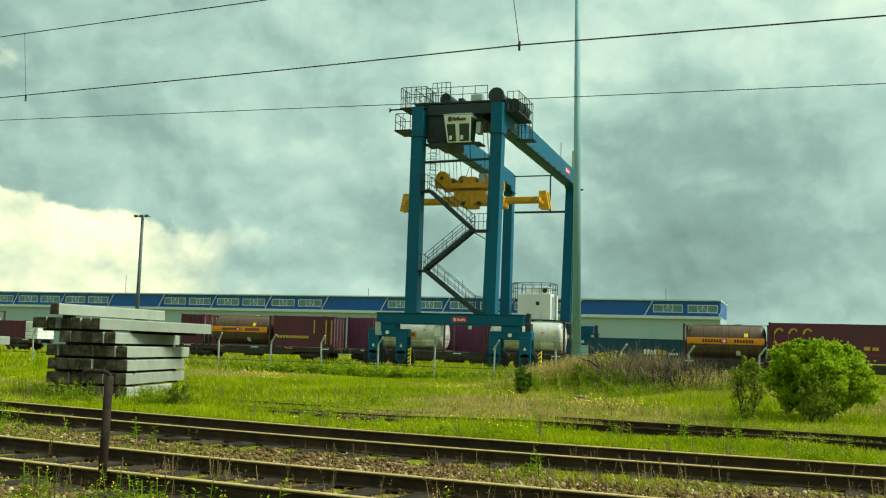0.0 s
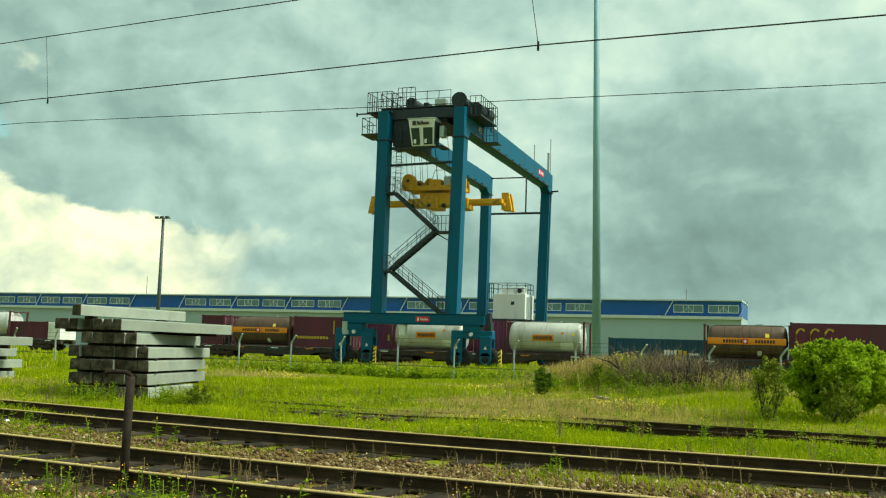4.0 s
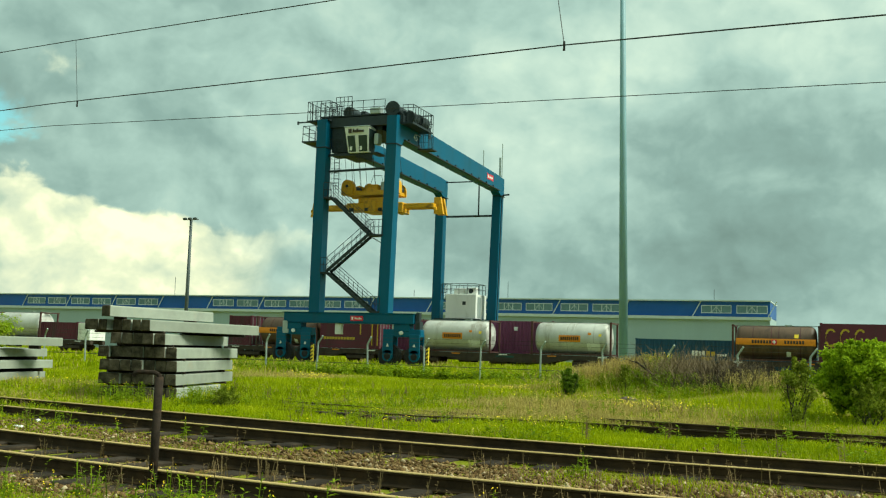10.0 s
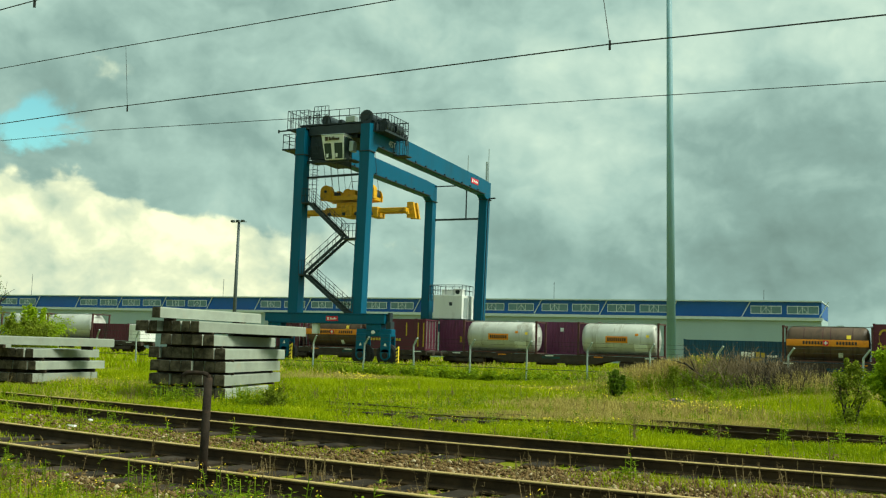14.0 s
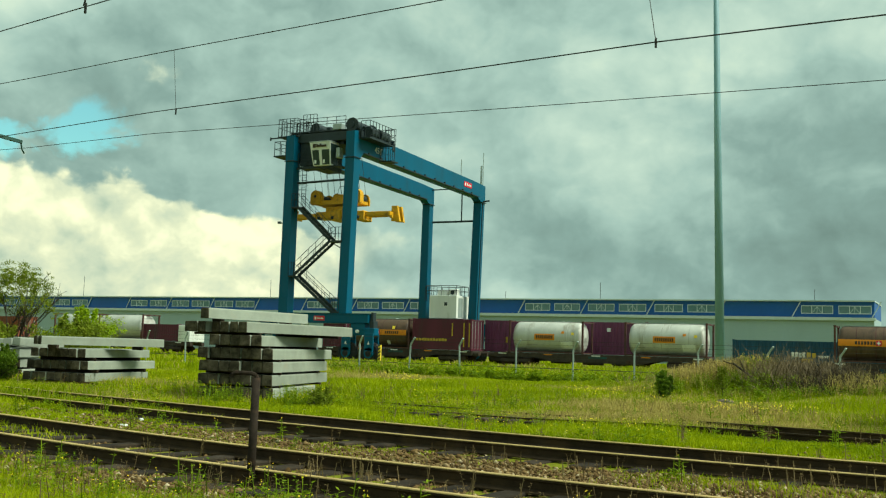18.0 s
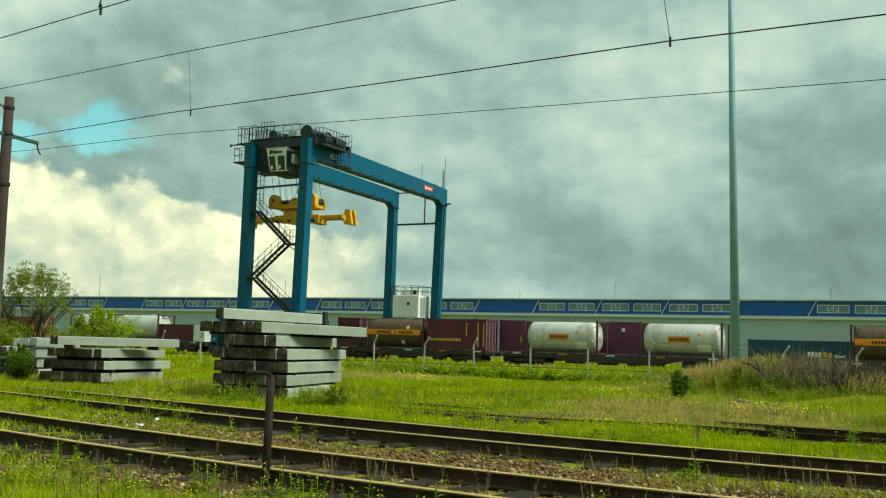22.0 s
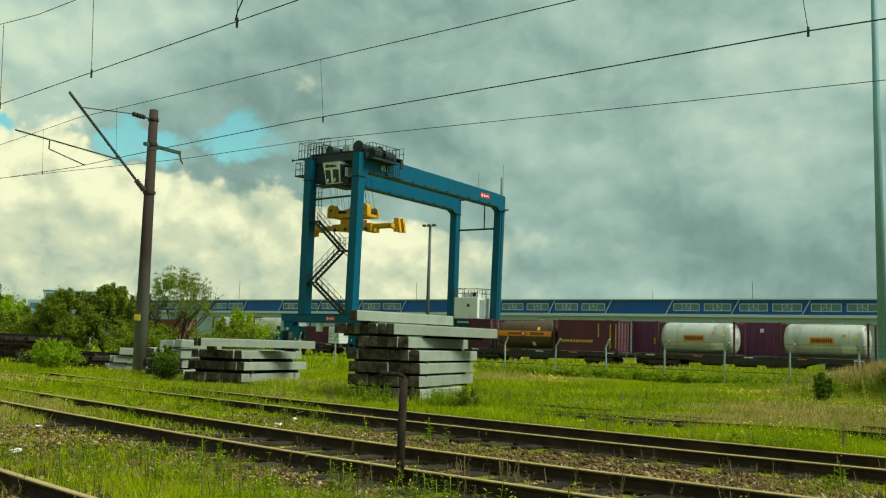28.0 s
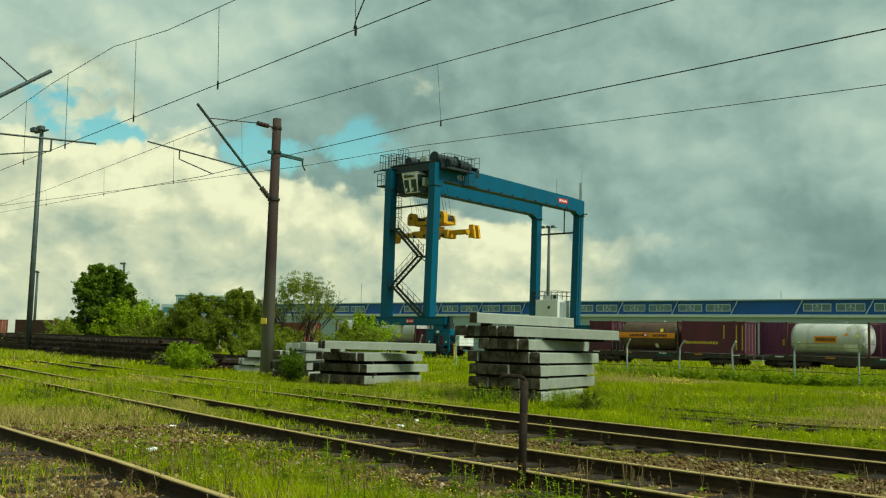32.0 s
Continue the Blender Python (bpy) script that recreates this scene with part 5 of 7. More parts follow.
def catenary_pole(x, y, label, ang, z_con, reach, arm_back, arm=1.9):
    """A concrete pole with its cantilever; ang turns the cantilever, which points along -y at 0."""
    t = thing("catenary_pole", pose(x, y, 0, 0, 0, ang), label, "catenary pole", "catenary poles")
    part("shaft", Shape().tube((0, 0, -0.5), (0, 0, 9.98), 0.255, 0.165, 18), "concrete_pole", t, smooth=True)
    part("number_plate", Shape().block(-0.15, 0.15, -0.262, -0.232, 1.98, 2.2, 0.01), "yellow_sign", t, "small yellow plate")
    for z, r in ((z_con + 0.15, 0.235), (9.55, 0.2), (8.6, 0.21)):
        part("band", Shape().tube((0, 0, z), (0, 0, z + 0.1), r, n=16), "wire", t)
    tip = (0, -reach - 0.9, z_con + 3.1)
    foot = (0, -0.22, z_con + 0.2)
    k = Vector(foot).lerp(Vector(tip), 0.14)
    a = part("cantilever_tube", Shape().tube(k, tip, 0.05, n=8), "lamp_steel", t)
    ins = Shape()
    for i in range(6):
        p = Vector(foot).lerp(Vector(tip), 0.025 + i * 0.019)
        q = Vector(foot).lerp(Vector(tip), 0.033 + i * 0.019)
        ins.tube(p, q, 0.11, 0.05, 10)
    ins.tube(foot, k, 0.03, n=6)
    part("insulator", ins, "insulator", a)
    hook = Vector(foot).lerp(Vector(tip), 0.86)
    stay = Shape().tube((0, -0.17, 9.6), (0, -0.5, 9.6), 0.03, n=6).tube((0, -1.1, 9.6), hook, 0.02, n=5)
    for i in range(4):
        stay.tube((0, -0.5 - i * 0.15, 9.6), (0, -0.6 - i * 0.15, 9.6), 0.09, n=10)
    part("top_stay", stay, "insulator", t)
    hor = Vector(foot).lerp(Vector(tip), 0.34)
    end = Vector((0, -reach - arm, z_con + 1.35))
    drop = hor.lerp(end, 0.7)
    part("registration_tube", Shape().tube(hor, end, 0.028, n=6).tube(drop, drop - Vector((0, 0, 0.32)), 0.025, n=6).tube(drop - Vector((0, 0, 0.32)), drop + Vector((0.1, 1.5, -0.62)), 0.02, n=6), "lamp_steel", t)
    if arm_back:
        part("feeder_bracket", Shape().box(-0.06, 0.06, -0.4, arm_back, 8.55, 8.67).line([(0, arm_back, 8.55), (0, arm_back + 0.05, 8.35), (0, arm_back + 0.2, 8.2)], 0.03, 6), "bracket_green", t)
    return t


catenary_pole(-31.1, 24.6, "round concrete catenary pole with a cantilever", 8, 6.6, 3.2, 1.55, 3.0)
catenary_pole(-25.9, 8.3, "round concrete catenary pole beside the tracks", 171, 5.15, 3.3, 0, 2.2)


def make_wires():
    """Contact wires, messengers and droppers over two tracks, and one feeder."""
    def lerp(a, b, x):
        return a + (b - a) * (x - a.x) / (b.x - a.x)

    w = thing("overhead_line", pose(0, 0, 0), "overhead contact line with messenger and droppers", "overhead line", "overhead wires")
    a, b = Vector((0.97, 12.89, 5.55)), Vector((-30.54, 20.89, 7.13))
    far, near = lerp(a, b, -120), lerp(a, b, 25)
    far.z, near.z = 12.0, 4.9
    mid = lerp(a, b, -67)
    mid.z = 9.3
    run = [near, a] + [lerp(a, b, x) + Vector((0, 0, d)) for x, d in ((-3.92, 0.115), (-8.45, 0.12), (-16.5, 0.17), (-24.0, 0.1))] + [b, mid, far]
    part("contact_wire", Shape().line(run, 0.011, 5), "wire", w)
    mz = [(25, 7.3), (9, 6.75), (-1, 6.95), (-8.9, 7.47), (-16.1, 7.95), (-21.9, 8.3), (-30.4, 8.85), (-43, 9.1), (-54.4, 9.35), (-67, 9.85), (-120, 14.0)]

    def mess(x):
        p = lerp(a, b, x)
        p.z = float(np.interp(-x, [-q[0] for q in mz], [q[1] for q in mz]))
        return p

    part("messenger_wire", Shape().line([mess(x) for x in (25, 17, 9, 4, -1, -5, -8.9, -12.5, -16.1, -19, -21.9, -26, -30.4, -36, -43, -54.4, -67, -120)], 0.010, 5), "wire", w)
    for x in (-3.9, -15.6, -27.0, -33.5, -42.8, -54.0):
        p, q = mess(x - 0.2), lerp(a, b, x) + Vector((0, 0, 0.12)) if x > -30 else lerp(b, mid, x)
        d = part("dropper", Shape().tube(p, q, 0.006, n=4), "wire", w)
        part("clamp", Shape().tube(q - Vector((0, 0, 0.09)), q + Vector((0, 0, 0.05)), 0.018, n=6), "wire", d)
    v = thing("overhead_line", pose(0, 0, 0), "overhead contact line with messenger and droppers", "overhead line", "overhead wires")
    a2, b2 = Vector((-8.52, 9.06, 5.7)), Vector((-26.91, 12.04, 5.7))
    ends = [lerp(a2, b2, x) for x in (20, -8.52, -26.91, -90)]
    part("contact_wire", Shape().line(ends, 0.0075, 5), "wire", v)
    mz2 = [(20, 7.2), (2, 6.7), (-10, 6.9), (-13.8, 7.05), (-16.5, 7.15), (-19.2, 7.42), (-23.05, 7.36), (-27.2, 7.14), (-45, 6.8), (-90, 7.4)]

    def mess2(x):
        p = lerp(a2, b2, x)
        p.z = float(np.interp(-x, [-q[0] for q in mz2], [q[1] for q in mz2]))
        return p

    part("messenger_wire", Shape().line([mess2(q[0]) for q in mz2], 0.007, 5), "wire", v)
    for x in (-10.15, -14.28, -21.85, -24.9, -17.9):
        p, q = mess2(x - 0.1), lerp(a2, b2, x)
        d = part("dropper", Shape().tube(p, q, 0.006, n=4), "wire", v)
        part("clamp", Shape().tube(q - Vector((0, 0, 0.09)), q + Vector((0, 0, 0.05)), 0.018, n=6), "wire", d)
    part("feeder_loop", Shape().line([lerp(a2, b2, -10.2) + Vector((0, 0, 0.02)), lerp(a2, b2, -10.15) + Vector((0, 0, 0.14)), lerp(a2, b2, -9.95) + Vector((0, 0, 0.4)), mess2(-10.0)], 0.010, 5), "wire", v)
    u = thing("feeder_wire", pose(0, 0, 0), "thin feeder wire hung beside the tracks", "wire", "overhead wires")
    part("wire", Shape().line([(60, 26.3, 8.05), (2.0, 26.3, 8.17), (-10.9, 26.3, 8.32), (-25, 26.3, 8.52), (-31.2, 26.35, 8.42), (-60, 26.3, 8.7), (-130, 26.3, 10.4)], 0.011, 5), "wire", u)


make_wires()


def make_stub_post():
    t = thing("iron_post", pose(-6.18, 8.1, 0, 0, 0.6, 0), "rusty iron post with a bent handle", "post")
    part("shaft", Shape().tube((0, 0, -0.2), (0, 0, 1.06), 0.042, 0.042, 10), "post_iron", t, smooth=True)
    part("handle", Shape().line([(0.02, 0, 1.03), (0.0, -0.01, 1.085), (-0.05, -0.02, 1.1), (-0.2, -0.06, 1.10), (-0.235, -0.07, 1.085), (-0.245, -0.07, 1.06)], 0.022, 8), "post_iron", t)


make_stub_post()


# ---------------- concrete sleepers in stacks ----------------
def bearer_mesh(length, all_pale=False):
    """A concrete bearer along +y: near end dirty, west side and underside painted as shaded."""
    s = Shape()
    w0, w1, h = 0.134, 0.116, 0.255
    ys = [0.0, 0.015, length - 0.015, length]
    k = [0.012, 0.0, 0.0, 0.012]
    v = []
    for y, c in zip(ys, k):
        v += [(-w0 + c, y, c), (w0 - c, y, c), (w0 - 0.006 - c, y, h - 0.03), (w1 - c, y, h - c), (-w1 + c, y, h - c), (-w0 + 0.006 + c, y, h - 0.03)]
    f = [(0, 1, 2, 3, 4, 5), (23, 22, 21, 20, 19, 18)]
    for i in range(3):
        for j in range(6):
            f.append((i * 6 + j, (i + 1) * 6 + j, (i + 1) * 6 + (j + 1) % 6, i * 6 + (j + 1) % 6))
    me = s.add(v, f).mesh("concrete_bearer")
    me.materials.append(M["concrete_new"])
    me.materials.append(M["concrete_dirt_shade"])
    # faces turned west or down get the dark concrete as painted shade
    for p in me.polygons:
        if not all_pale and (p.index == 0 or p.normal.x < -0.5 or p.center.y < 0.02 or p.normal.z < -0.5):
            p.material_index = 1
    return me


BEARERS = {}


def bearer(x, y, z, length, ang, tilt=0.0, roll=0.0, all_pale=False):
    key = (round(length, 1), all_pale)
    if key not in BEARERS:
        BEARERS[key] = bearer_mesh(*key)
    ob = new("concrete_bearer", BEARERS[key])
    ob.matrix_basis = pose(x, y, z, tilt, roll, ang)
    return tagged(ob, "loose pale grey concrete turnout sleeper on a heap" if all_pale else "grey concrete turnout sleeper with a dirt-stained end and shade painted on one side, stacked", "sleeper", "concrete sleepers in stacks")


def batten(x, y, z, length, ang, h=0.06):
    ob = part("wood_batten", Shape().block(-length, 0, -0.04, 0.04, 0, h, 0.008), "wood_dark", m=pose(x, y, z, 0, 0, ang))
    tagged(ob, "dark wooden spacer batten between concrete layers", "batten", "spacer battens")


def layer(x, y, z, n, length, ang, spread=0.271, jag=0.075, gap=0.06):
    """A row of bearers; (x, y) is the near corner of the last one, the row runs to the west."""
    c, s = math.cos(radians(ang)), math.sin(radians(ang))
    for i in range(n):
        d = -0.145 - i * spread
        j = random.uniform(-jag, jag) if i else 0.0
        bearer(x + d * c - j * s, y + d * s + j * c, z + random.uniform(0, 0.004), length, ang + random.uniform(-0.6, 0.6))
    for t in (0.5, length - 0.7):
        batten(x - t * s + 0.02 * c, y + t * c + 0.02 * s, z - gap, n * spread + 0.05, ang, gap)


L1 = 16.0
layer(-14.69, 19.98, 0.06, 7, 3.3, L1)
layer(-14.72, 19.96, 0.375, 7, 4.4, L1)
layer(-14.71, 19.96, 0.69, 7, 4.2, L1, jag=0.11)
layer(-14.73, 19.95, 1.005, 7, 4.7, L1)
layer(-14.95, 19.78, 1.32, 5, 4.8, L1)
layer(-15.22, 19.53, 1.635, 7, 4.4, -3.0, 0.30, 0.13)
layer(-16.12, 19.2, 1.95, 1, 3.75, -4.0, 0.30)
L2 = 12.0
layer(-23.68, 22.69, 0.06, 8, 3.6, L2)
layer(-23.62, 22.72, 0.425, 8, 3.9, L2, gap=0.11)
layer(-23.70, 22.67, 0.79, 7, 3.7, L2, gap=0.11)
layer(-24.55, 21.72, 1.155, 2, 3.95, -20.0, 0.31, gap=0.11)
for k, z in enumerate((0.05, 0.36, 0.67)):
    layer(-33.75 + 0.22 * k, 25.15 + 0.1 * k, z, 3, 3.2, -37.0 + k, 0.31, 0.2)
for i, (x, y, a, r) in enumerate(((-28.55, 23.55, 40, 8), (-28.05, 23.45, 34, -5), (-27.5, 23.3, 28, 10), (-26.95, 22.85, 20, 4))):
    bearer(x, y, 1.03 + 0.02 * i, 2.9, a, -1, r, True)
for i in range(4):
    bearer(-27.1 - 0.36 * i, 23.0 - 0.1 * i, 0.70 + 0.02 * i, 3.0, 20 + 4 * i, 1.0, 4 * (i % 2), i % 2 == 0)
layer(-27.0, 23.2, 0.06, 5, 3.0, 14.0, 0.33)
layer(-27.1, 23.2, 0.375, 5, 3.0, 16.0, 0.33)


# ---------------- old track panels ----------------
def track_panel(x0, x1, y, z, ang, label):
    t = thing("track_panel", pose((x0 + x1) / 2, y, z, 0, 0, ang), label, "track panel", "stacked old track panels")
    h = (x1 - x0) / 2
    for yy in (-0.75, 0.75):
        part("rail", Shape().sweep([(-h, yy, 0.31), (h, yy, 0.31)], RAIL), "rust_dark", t)
    me = Shape().block(-0.12, 0.12, -1.25, 1.25, 0.0, 0.15, 0.01).mesh("sleeper")
    me.materials.append(M["wood_dark"])
    n = int(2 * h / 0.65)
    for i in range(n):
        part("sleeper", me, None, t, m=pose(-h + 0.3 + i * 0.65, random.uniform(-0.05, 0.05), 0))


for i in range(4):
    track_panel(-58.5 + 0.4 * i, -42.5 + 0.3 * i, 29.6, 0.05 + i * 0.33, -13.5, "stack layer of rusty rails on dark wooden sleepers")
    track_panel(-79 + 0.5 * i, -60 + 0.4 * i, 34.5, 0.05 + i * 0.33, -13.5, "stack layer of rusty rails on dark wooden sleepers")
for i in range(2):
    track_panel(-42.0 + 0.5 * i, -34.5 + 0.3 * i, 26.6, 0.05 + i * 0.33, -12, "low stack layer of rusty rails on wooden sleepers")

# ---------------- stones, grass and weeds ----------------
rng = np.random.RandomState(7)


def np_mesh(name, verts, polys, material, smooth=False):
    """A mesh from arrays: verts (n, 3) and a list of face arrays, each (m, k)."""
    me = bpy.data.meshes.new(name)
    me.vertices.add(len(verts))
    me.vertices.foreach_set("co", np.asarray(verts, np.float32).ravel())
    loops = np.concatenate([p.ravel() for p in polys]).astype(np.int32)
    total = np.concatenate([np.full(len(p), p.shape[1], np.int32) for p in polys])
    start = np.concatenate([[0], np.cumsum(total)[:-1]]).astype(np.int32)
    me.loops.add(len(loops))
    me.loops.foreach_set("vertex_index", loops)
    me.polygons.add(len(total))
    me.polygons.foreach_set("loop_start", start)
    me.polygons.foreach_set("loop_total", total)
    me.update(calc_edges=True)
    me.materials.append(M[material])
    return me


def wedge(n, r0, r1, a0=-6.0, a1=68.0):
    """Random ground points in a fan before the camera; a in degrees west of +y."""
    r = np.sqrt(rng.uniform(r0 * r0, r1 * r1, n))
    a = np.radians(rng.uniform(a0, a1, n))
    return -r * np.sin(a), r * np.cos(a)


def cover(x, y):
    """How thickly grass grows, 0 to 1."""
    da, db, dc, dd = (track_distance(x, y, k) for k in "abcd")
    n1, n2 = soft_noise(x, y, 1.5, 11), soft_noise(x, y, 0.45, 12)
    yb = np.interp(-x, -LINES["b"][:, 0], LINES["b"][:, 1])
    ya = np.interp(-x, -LINES["a"][:, 0], LINES["a"][:, 1])
    beyond = y > yb
    between = (y > ya) & ~beyond
    g = np.where(beyond, 1.0, np.where(between, 0.16 + 0.34 * n1 + 0.075 * np.clip(-x - 4, 0, 20), 0.5 + 0.45 * n1 + 0.02 * np.clip(-x - 8, 0, 20)))
    old = np.clip((-x - 9) / 12, 0, 1)          # the tracks are overgrown in the west
    for d, low in ((da, 0.02), (db, 0.03)):
        t = np.clip((d - 0.75) / 0.9, 0, 1)
        g = g * (t + (1 - t) * (low + 0.95 * old * (n2 > -0.5)))
    g = g * np.clip((dd - 0.85) / 1.0, 0.03, 1)
    g = np.where(y < line_y("d")(x) - 0.4, g * 0.12, g)
    g = np.where((dc < 1.25) & (x > -4.5) & (n1 > -0.4), g * 0.3, g)
    return np.clip(g + 0.12 * n2, 0, 1)


def blades(x, y, h, w, lean):
    """Arrays of bent blades standing at (x, y)."""
    n = len(x)
    z = ground_height(x, y) - 0.01
    a = rng.uniform(0, 2 * np.pi, n)
    s = np.stack([np.cos(a), np.sin(a), np.zeros(n)], 1) * (w / 2)[:, None]
    b = rng.uniform(0, 2 * np.pi, n)
    l = np.stack([np.cos(b), np.sin(b), np.zeros(n)], 1) * (lean * h)[:, None]
    p = np.stack([x, y, z], 1)
    up = np.stack([np.zeros(n), np.zeros(n), h], 1)
    v = np.stack([p - s, p + s, p + up * 0.55 + l * 0.3 - s * 0.75, p + up * 0.55 + l * 0.3 + s * 0.75, p + up + l], 1).reshape(-1, 3)
    k = np.arange(n)[:, None] * 5
    return v, [k + np.array([[0, 1, 3, 2]]), k + np.array([[2, 3, 4]])]


def straw(x, y):
    """Where the sward has gone dry."""
    return soft_noise(x, y, 2.4, 21) + 0.5 * soft_noise(x, y, 0.8, 22) + 0.7 * np.exp(-(((x + 6) / 7) ** 2 + ((y - 27) / 6) ** 2)) + 1.3 * mound(x, y)


def grass_field(r0, r1, n, h0, h1, w, name, label, clump=0.0):
    x, y = wedge(n, r0, r1)
    keep = rng.uniform(0, 1, n) < cover(x, y)
    x, y = x[keep], y[keep]
    # clear of the stacked sleepers
    m = ~(((x > -17.4) & (x < -14.6) & (y > 20.0) & (y < 23.2)) | ((x > -26) & (x < -23.7) & (y > 22.9) & (y < 26)))
    x, y = x[m], y[m]
    tall = np.clip(0.5 + 0.45 * soft_noise(x, y, 1.1, 31) + 0.3 * soft_noise(x, y, 3.5, 32), 0.05, 1.2)
    tall = tall * np.clip(np.minimum(track_distance(x, y, "a"), track_distance(x, y, "b")) / 2.2, 0.3 + 0.5 * np.clip((-x - 9) / 10, 0, 1), 1)
    dc = track_distance(x, y, "c")
    tall = tall + np.where((dc < 1.3) & (x < -3.5), 0.35, 0) + 1.0 * np.clip(mound(x, y), 0, 0.6)
    near_rail = np.minimum(track_distance(x, y, "a"), track_distance(x, y, "b")) < 1.35
    tall = tall + np.where(near_rail, 0.5 * np.clip((-x - 9) / 7, 0, 1), 0)
    for sx, sy in ((-15.6, 19.0), (-24.6, 21.9)):
        tall = tall * np.clip(np.hypot((x - sx) / 3.2, (y - sy) / 1.7) ** 2, 0.22, 1)
    tall = tall * np.where((x < -31) & (y < 36), 0.45, 1.0)
    h = (h0 + (h1 - h0) * tall) * rng.uniform(0.55, 1.15, len(x))
    ww = w * rng.uniform(0.6, 1.4, len(x))
    dry = straw(x, y) - 0.5 * np.clip((16 - np.hypot(x, y)) / 6, 0, 1) + rng.normal(0, 0.45, len(x)) > 0.72
    for mask, mt, nm, lb in ((~dry, "grass_green", "grass", label), (dry, "grass_dry", "dry_grass", "dry straw-coloured grass among the green")):
        if mask.sum():
            v, f = blades(x[mask], y[mask], h[mask], ww[mask], rng.uniform(0.1, 0.75, mask.sum()))
            tagged(new(nm, np_mesh(nm, v, f, mt)), lb, "grass", kind="stuff")


grass_field(4.5, 12, 190000, 0.02, 0.15, 0.009, "grass", "fresh green grass and low weeds beside the tracks")
grass_field(12, 24, 230000, 0.03, 0.18, 0.016, "grass", "fresh green grass on the open ground")
grass_field(24, 48, 300000, 0.07, 0.30, 0.022, "grass", "tall fresh green meadow grass")
grass_field(48, 78, 70000, 0.2, 0.6, 0.075, "grass", "tall green grass before the yard")
grass_field(78, 150, 30000, 0.2, 0.6, 0.18, "grass", "far green grass along the yard")


def stones(name, x, y, size, label):
    n = len(x)
    z = bed_height(x, y) + size * 0.12
    base = np.array([(1, 0, 0), (0, 1, 0), (-1, 0, 0), (0, -1, 0), (0.2, 0.1, 0.7), (0, 0, -0.6)], float)
    v = base[None] * rng.uniform(0.65, 1.3, (n, 6, 3))
    a = rng.uniform(0, 6.28, n)
    c, s = np.cos(a)[:, None], np.sin(a)[:, None]
    vx, vy = v[..., 0] * c - v[..., 1] * s, v[..., 0] * s + v[..., 1] * c
    v = np.stack([vx, vy, v[..., 2]], -1) * size[:, None, None] * 0.5 + np.stack([x, y, z], 1)[:, None]
    f = np.array([(0, 1, 4), (1, 2, 4), (2, 3, 4), (3, 0, 4), (1, 0, 5), (2, 1, 5), (3, 2, 5), (0, 3, 5)])
    k = np.arange(n)[:, None, None] * 6
    tagged(new(name, np_mesh(name, v.reshape(-1, 3), [(k + f[None]).reshape(-1, 3)], "ballast")), label, "ballast", kind="stuff")


def make_ballast():
    xs, ys = [], []
    for r0, r1, n in ((4.5, 12, 110000), (12, 24, 90000)):
        x, y = wedge(n, r0, r1)
        da, db, dd = (track_distance(x, y, k) for k in "abd")
        yb = np.interp(-x, -LINES["b"][:, 0], LINES["b"][:, 1])
        p = np.maximum.reduce([np.exp(-(da / 1.7) ** 2), np.exp(-(db / 1.5) ** 2), 1.2 * np.exp(-(dd / 1.6) ** 2), np.where((y < yb), 0.75 - 0.35 * soft_noise(x, y, 1.5, 11), 0.0)])
        keep = rng.uniform(0, 1, n) < p * (1 - 0.5 * np.clip((-x - 18) / 12, 0, 1))
        xs.append(x[keep]), ys.append(y[keep])
    x, y = np.concatenate(xs), np.concatenate(ys)
    stones("ballast", x, y, rng.gamma(3.2, 0.0105, len(x)) + 0.008, "brown broken ballast stones and cinder around the tracks")


make_ballast()


